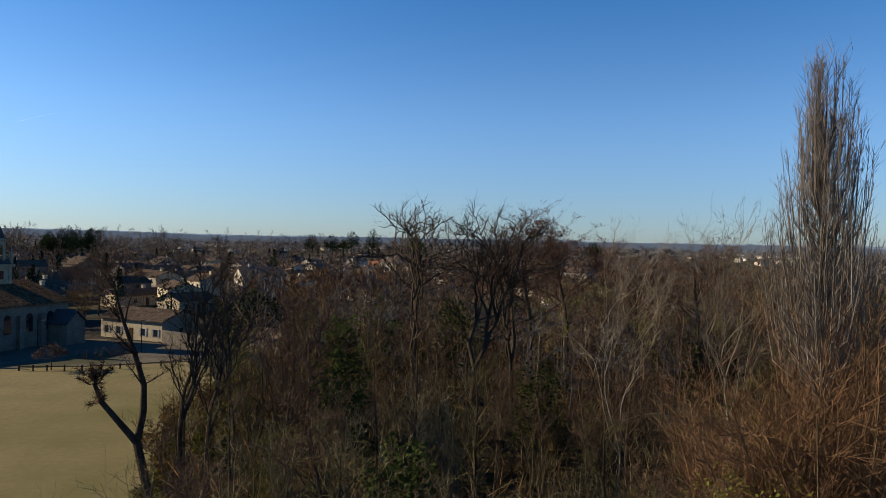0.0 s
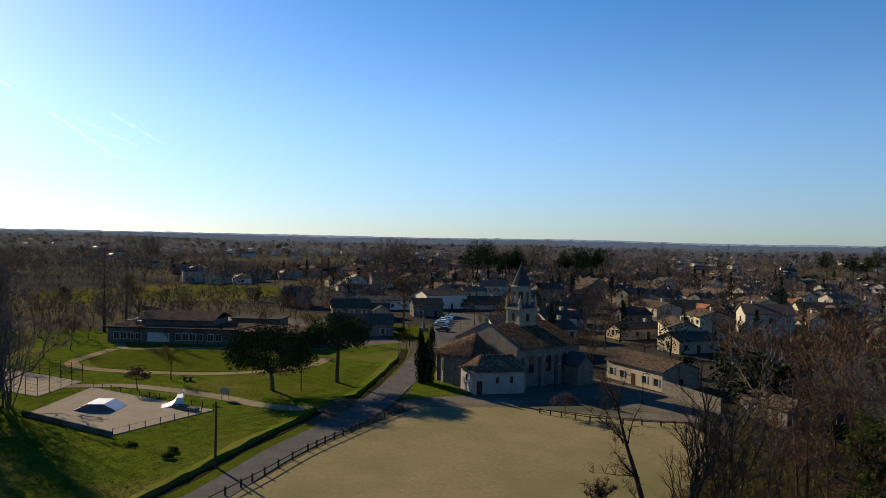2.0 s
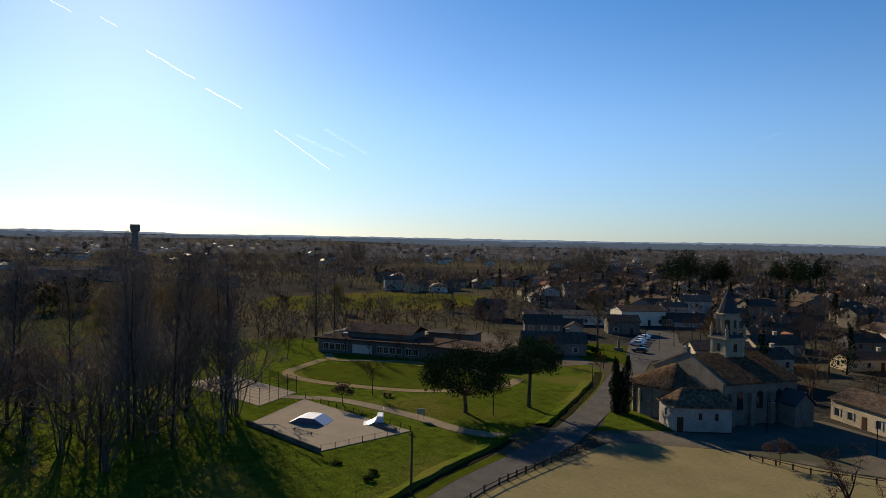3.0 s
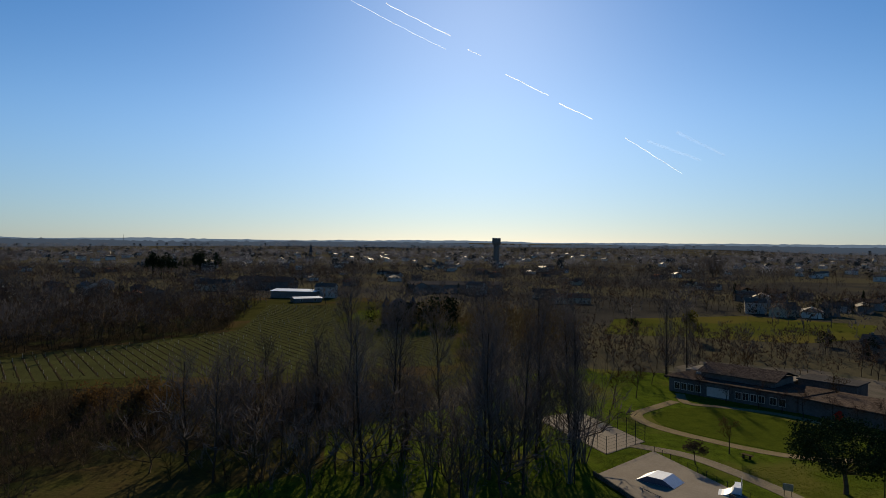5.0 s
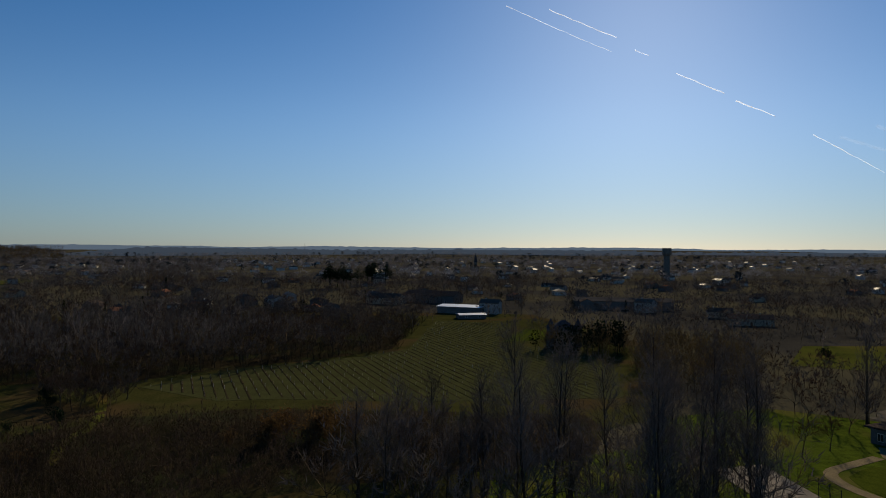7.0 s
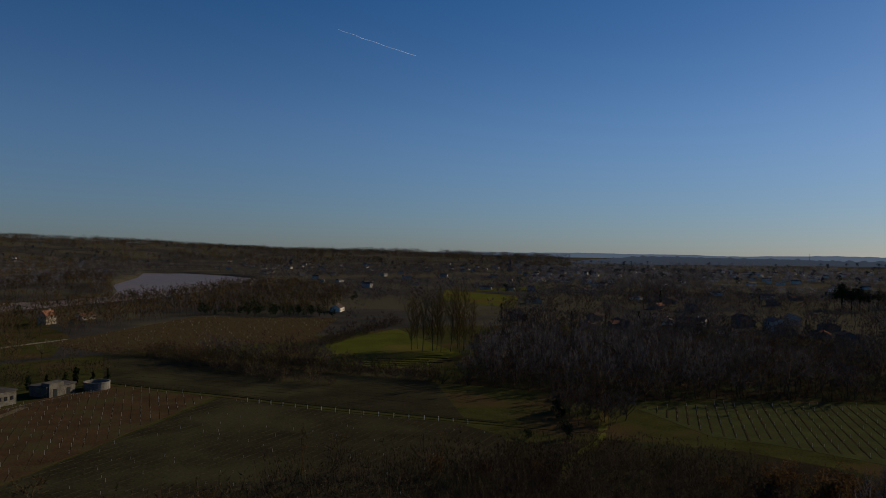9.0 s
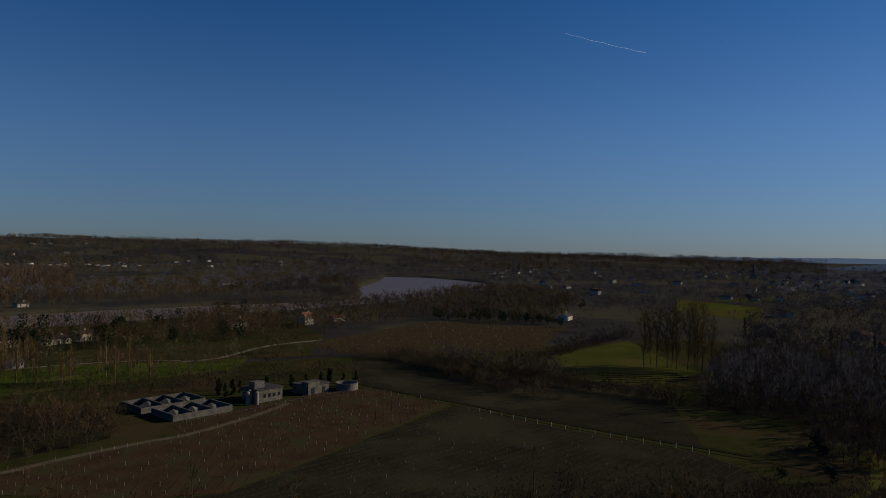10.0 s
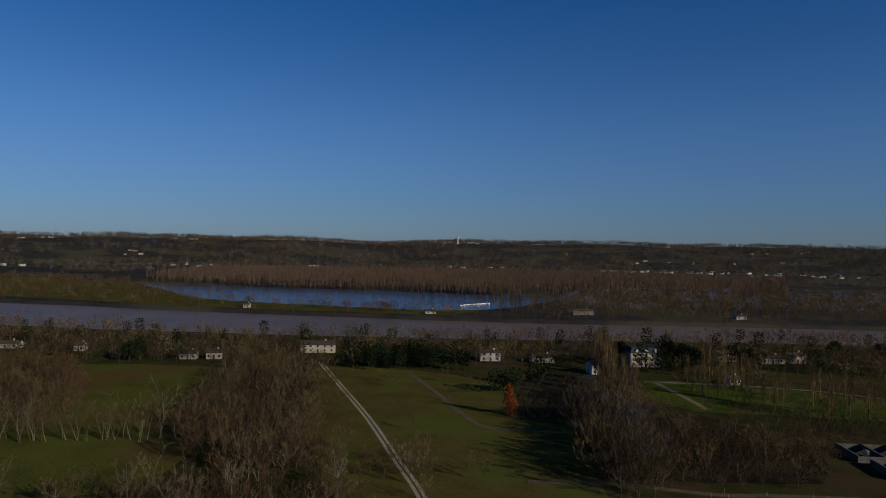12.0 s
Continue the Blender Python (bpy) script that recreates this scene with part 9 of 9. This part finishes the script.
def basin_wall(u0, u1, v0, v1, h, name="basin_wall"):
    q = [B0 + BD * u + BN * v for u, v in ((u0, v0), (u1, v0), (u1, v1), (u0, v1))]
    pts = [(p.x, p.y) for p in q]
    area = sum(a[0] * b[1] - b[0] * a[1] for a, b in zip(pts, pts[1:] + pts[:1]))
    return part(name, Geo().prism(pts if area > 0 else pts[::-1], -0.2, h), M["old_concrete"], works)


for v in (0, 13, 16, 30):
    basin_wall(-2 if v > 14 else 0, 20.5, v, v + 0.4, 2.0)
for u, v0, v1 in ((0, 0, 13), (20, 0, 13), (-2, 16, 30), (20, 16, 30), (6.6, 0, 13), (13.3, 0, 13), (5.4, 16, 30), (12.7, 16, 30)):
    basin_wall(u, u + 0.5, v0 + 0.5, v1, 2.2)
basin_wall(0.5, 20, 0.5, 13, 0.5, "basin_floor").data.materials[0] = M["ditch"]
basin_wall(-1.5, 20, 16.5, 30, 0.5, "basin_floor").data.materials[0] = M["ditch"]
for u in (3.5, 10, 16.5):
    for v in (6.5, 23):
        c = B0 + BD * u + BN * v
        part("tent", Geo().lathe([(3.2, 0.9), (0.3, 2.3)], 4, (c.x, c.y, 0), 0.3), M["old_concrete"], works)
hut = thing("pump_house", "concrete pump house with silos and a white cabin", "building", at=pose(-56, -249, 0, 0, 0, 24))
part("hall", Geo().box(-6.5, 4.0, -4.5, 4.5, -0.2, 4.4), M["old_concrete"], hut)
part("hall_roof", Geo().box(-6.8, 4.3, -4.8, 4.8, 4.4, 4.7), M["dark_roof"], hut)
part("cabin", Geo().box(-0.5, 3.6, -1.0, 2.2, 4.7, 6.9), M["grey_wall"], hut, "pale upper cabin")
for k in range(3):
    part("silo", Geo().lathe([(0.65, -0.2), (0.65, 4.2), (0.2, 4.6)], 12, (5.2 + 2.2 * (k % 2), 5.8 - 2.3 * k * 0.9, 0)), M["slab"], hut, "pale steel silo")
part("stair", Geo().box(4.1, 4.9, -4.4, 1.0, 2.2, 2.4).box(4.1, 4.2, -4.4, 1.0, 3.2, 3.3).box(4.8, 4.9, -4.4, 1.0, 3.2, 3.3), M["metal"], hut)
for x in (-5, -3, -1, 1):
    part("window", Geo().box(x - 0.5, x + 0.5, 4.45, 4.58, 1.6, 2.8), M["glass"], hut)
hut2 = thing("filter_house", "low concrete filter house beside the pump house", "building", at=pose(-76, -256, 0, 0, 0, 24))
part("wall", Geo().box(-6, 5, -4, 4, -0.2, 3.2), M["old_concrete"], hut2)
part("roof", Geo().box(-6.3, 5.3, -4.3, 4.3, 3.2, 3.6), M["dark_roof"], hut2)
part("block", Geo().box(-1, 4.5, 1, 4.6, -0.2, 4.6), M["old_concrete"], hut2)
part("door", Geo().box(-4, -2.6, 3.95, 4.06, 0, 2.2), M["dark_metal"], hut2)
part("door", Geo().box(1.5, 3.0, 4.55, 4.66, 0, 2.6), M["dark_metal"], hut2)
tank = thing("round_tank", "round concrete tank with a pale rim", "tank", at=pose(-90.5, -256, 0))
part("shell", Geo().lathe([(4.2, -0.2), (4.2, 2.4), (4.35, 2.4), (4.35, 2.7), (3.9, 2.7), (3.9, 1.0)], 24), M["concrete"], tank)
wcyp = tree_thing("cypress", "small dark conifer beside the water works", leafy(231, 2.4, 5.2, 0.2, 600, 0.35, "column", 9), M["bark"], M["evergreen"], "works conifers")
PENDING.append((wcyp, pose(-46, -258, 0)))
for x, y, q in ((-49, -262, 1.1), (-52, -264, 0.9), (-84, -268, 1.0), (-88, -270, 1.2), (-96, -262, 1.1), (-72, -268, 1.0), (-79, -272, 0.8), (-62, -266, 1.0), (-44, -262, 1.2), (-93, -268, 0.8)):
    copy_thing(wcyp, pose(x, y, 0, 0, 0, x * 13) @ Matrix.Diagonal((q, q, q, 1)))
fence("works_fence", "thin wire fence round the water works", [(-27, -220), (-48, -229), (-66, -238), (-92, -249)], 3.0, 1.6, (1.5,), M["metal"], 0.035, 0.015)

# ---- houses by the river ----
placed_house("villa", "cream villa with a long tiled roof and porch", (251, -316), (235, -327), 8, 4.6, 1.8, M["cream"], M["tiles"], floors=2, cols=5, category="villa", group="river houses")
placed_house("house", "white house with flat-pitched roof", (153, -347), (144, -353), 7, 4.6, 0.9, M["white"], M["tiles"], floors=2, cols=3, group="river houses")
placed_house("house", "small cream house with a tiled hip roof", (127, -357), (117, -364), 7, 2.9, 1.6, M["cream"], M["tiles"], group="river houses")
placed_house("house", "white house beside the poplar row", (90, -340), (85, -343.5), 9, 4.6, 1.6, M["white"], M["tiles"], floors=2, cols=2, group="river houses")
man = placed_house("mansion", "tall cream mansion with a slate mansard roof", (79, -374), (65, -382), 11, 7.4, 1.0, M["cream"], M["slate"], hip=True, floors=3, cols=5, category="mansion", group="")
part("mansard", Geo().add([(-8.4, -5.9, 7.5), (8.4, -5.9, 7.5), (8.4, 5.9, 7.5), (-8.4, 5.9, 7.5), (-7.3, -4.8, 10.2), (7.3, -4.8, 10.2), (7.3, 4.8, 10.2), (-7.3, 4.8, 10.2)], [(0, 1, 5, 4), (1, 2, 6, 5), (2, 3, 7, 6), (3, 0, 4, 7), (4, 5, 6, 7)]), M["slate"], man)
for k in range(3):
    part("dormer", Geo().box(-5.6 + 5 * k, -4.3 + 5 * k, -6.0, -4.8, 7.9, 9.5), M["white"], man)
for a, b, e, lab in (((41, -420), (32, -426), 4.4, "house with a brown roof and balcony by the river"), ((20, -425), (8, -433), 3.2, "long low house with a tile roof"), ((6, -437), (-2, -442), 4.2, "cream house with a brown roof by the river"), ((288, -263), (281, -268), 3.0, "cream farmhouse by the river"), ((277, -271), (271, -276), 3.4, "low cream outbuilding by the river"), ((357, -251), (353, -253.5), 3.2, "small white cabin by the river"), ((402, -232), (390, -240), 2.6, "long low cream building"), ((28, -350), (24, -353), 2.4, "small white garden shed")):
    placed_house("house", lab, a, b, 6.5, e, 1.5, M["cream"] if e > 3 else M["dull_white"], M["tiles"], group="river houses")
placed_house("house", "white house with a steep gable by the river", (-86, -482), (-96, -486), 8, 4, 2, M["white"], M["tiles"], cols=2, group="river houses")
placed_house("house", "tall cream house with a steep gabled roof", (-136, -485), (-143, -489), 7, 5.6, 3, M["cream"], M["red_tiles"], floors=2, group="river houses")
placed_house("house", "house with a brown roof by the lane", (-162, -501), (-172, -506), 7, 2.8, 1.6, M["cream"], M["red_tiles"], group="river houses")
placed_house("house", "small house amid evergreens", (-338, -452), (-350, -462), 8, 3.4, 2.2, M["white"], M["tiles"], group="river houses")
for a, b, e, wall, lab in (((57, -696), (49, -702), 3.0, "dull_white", "white shed on the far bank"), ((310, -565), (302, -570), 2.6, "dull_white", "white cabin on the far bank"), ((481, -510), (476, -513), 3.2, "cream", "small cream house on the spit"), ((194, -642), (178, -654), 4.0, "grey_wall", "brown boathouse among far bank trees"), ((-170, -1050), (-186, -1056), 3.6, "white", "white farm on the far plain"), ((-352, -1190), (-372, -1197), 3.6, "white", "white barn on the far plain")):
    placed_house("house", lab, a, b, 7, e, 1.4, M[wall], M["tiles"], cols=2, group="far bank houses")
# pontoon on the lake
pont = thing("pontoon", "white floating pontoon on the lake", "pontoon", at=pose(0, 0, -2.6))
part("deck", Geo().tube([Vector((342, -700, 0.2)), Vector((338, -722, 0.2)), Vector((330, -742, 0.2))], [0.45, 0.45, 0.45], 6), M["white_metal"], pont)
part("raft", Geo().box(326, 330, -746, -742, 0, 1.0), M["white_metal"], pont)

# ---- vapour trails high in the sky ----
def on_sky(yaw, el, r=4600):
    return Vector((-math.sin(radians(yaw)) * math.cos(radians(el)), math.cos(radians(yaw)) * math.cos(radians(el)), math.sin(radians(el)))) * r


def trail(label, a, b, w0, w1, mat="contrail"):
    rg = random.Random(int(a[0] * 10))
    g = Geo()
    n = 14
    pts = [on_sky(a[0] + (b[0] - a[0]) * k / n, a[1] + (b[1] - a[1]) * k / n + rg.uniform(-0.03, 0.03)) for k in range(n + 1)]
    g.tube(pts, [w0 + (w1 - w0) * k / n + rg.uniform(0, 0.3) * w0 for k in range(n + 1)], 6)
    return tagged(obj("vapour_trail", g, M[mat]), label, "vapour trail", kind="stuff")


trail("thin white vapour trail near the sun", (91.5, 19.6), (83.1, 15.9), 1.91, 1.20)
trail("broken white vapour trail below the sun", (88.0, 19.2), (82.7, 16.9), 2.39, 2.86)
trail("short piece of vapour trail", (81.3, 15.9), (80.2, 15.4), 1.91, 1.43)
trail("white vapour trail in broken pieces", (78.2, 14.0), (74.7, 12.3), 2.39, 3.34)
trail("white vapour trail in broken pieces", (73.9, 11.7), (71.2, 10.4), 3.82, 2.39)
trail("white vapour trail low over the land", (68.7, 8.9), (64.3, 6.0), 2.39, 1.20)
trail("thin vapour trail in deep blue sky", (144.1, 17.9), (137.8, 16.2), 1.05, 0.95)
trail("faint wisp of high cloud", (64.8, 9.2), (61.3, 7.3), 9.92, 4.96, "faint")
trail("faint wisp of high cloud", (67, 8.6), (63.0, 7.0), 8.68, 4.96, "faint")
trail("faint short vapour trail", (31.4, 8.1), (29.2, 8.9), 1.86, 1.24, "faint")

# ---- the last ridges on the horizon, blue with haze drawn as glow ----
def ridge_line(name, r, base, swing, bumps, lo, hi, colour, label, n=900):
    """A far wooded ridge: a long low bank whose top follows the crowns on it; colour is its haze glow."""
    g = Geo()
    for k in range(n + 1):
        a = radians(lo + (hi - lo) * k / n)
        x, y = -math.sin(a), math.cos(a)
        fade = min(1.0, k / 40, (n - k) / 40) if hi - lo < 350 else 1.0
        crown = max(0.0, noise.noise(Vector((x * 160, y * 160, r)))) * 1.3 + 0.5 * abs(noise.noise(Vector((x * 520, y * 520, r))))
        top = (base + swing * noise.noise(Vector((x * 5, y * 5, r * 0.01))) + 0.5 * swing * noise.noise(Vector((x * 17, y * 17, r))) + bumps * crown) * fade
        g.v += [(x * r, y * r, -5), (x * r, y * r, top), (x * (r + 120), y * (r + 120), top - 6)]
    g.f = [q for k in range(n) for q in ((3 * k, 3 * k + 3, 3 * k + 4, 3 * k + 1), (3 * k + 1, 3 * k + 4, 3 * k + 5, 3 * k + 2))]
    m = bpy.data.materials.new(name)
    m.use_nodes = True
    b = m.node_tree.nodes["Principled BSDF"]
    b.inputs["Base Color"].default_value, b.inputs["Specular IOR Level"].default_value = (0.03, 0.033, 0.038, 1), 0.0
    # emission stands in for blue haze before the ridge
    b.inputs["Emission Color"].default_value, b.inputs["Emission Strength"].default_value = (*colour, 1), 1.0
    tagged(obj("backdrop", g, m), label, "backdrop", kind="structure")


ridge_line("far_ridge_haze", 4600, 50, 8, 5, 0, 360, (0.085, 0.115, 0.165), "last ridge on the horizon, its blue haze drawn as glow")
ridge_line("wooded_ridge_haze", 3050, 35, 6, 8, -52, 128, (0.038, 0.050, 0.072), "wooded ridge before the horizon, its blue haze drawn as glow")

for proto, m in PENDING:
    proto.matrix_basis = m
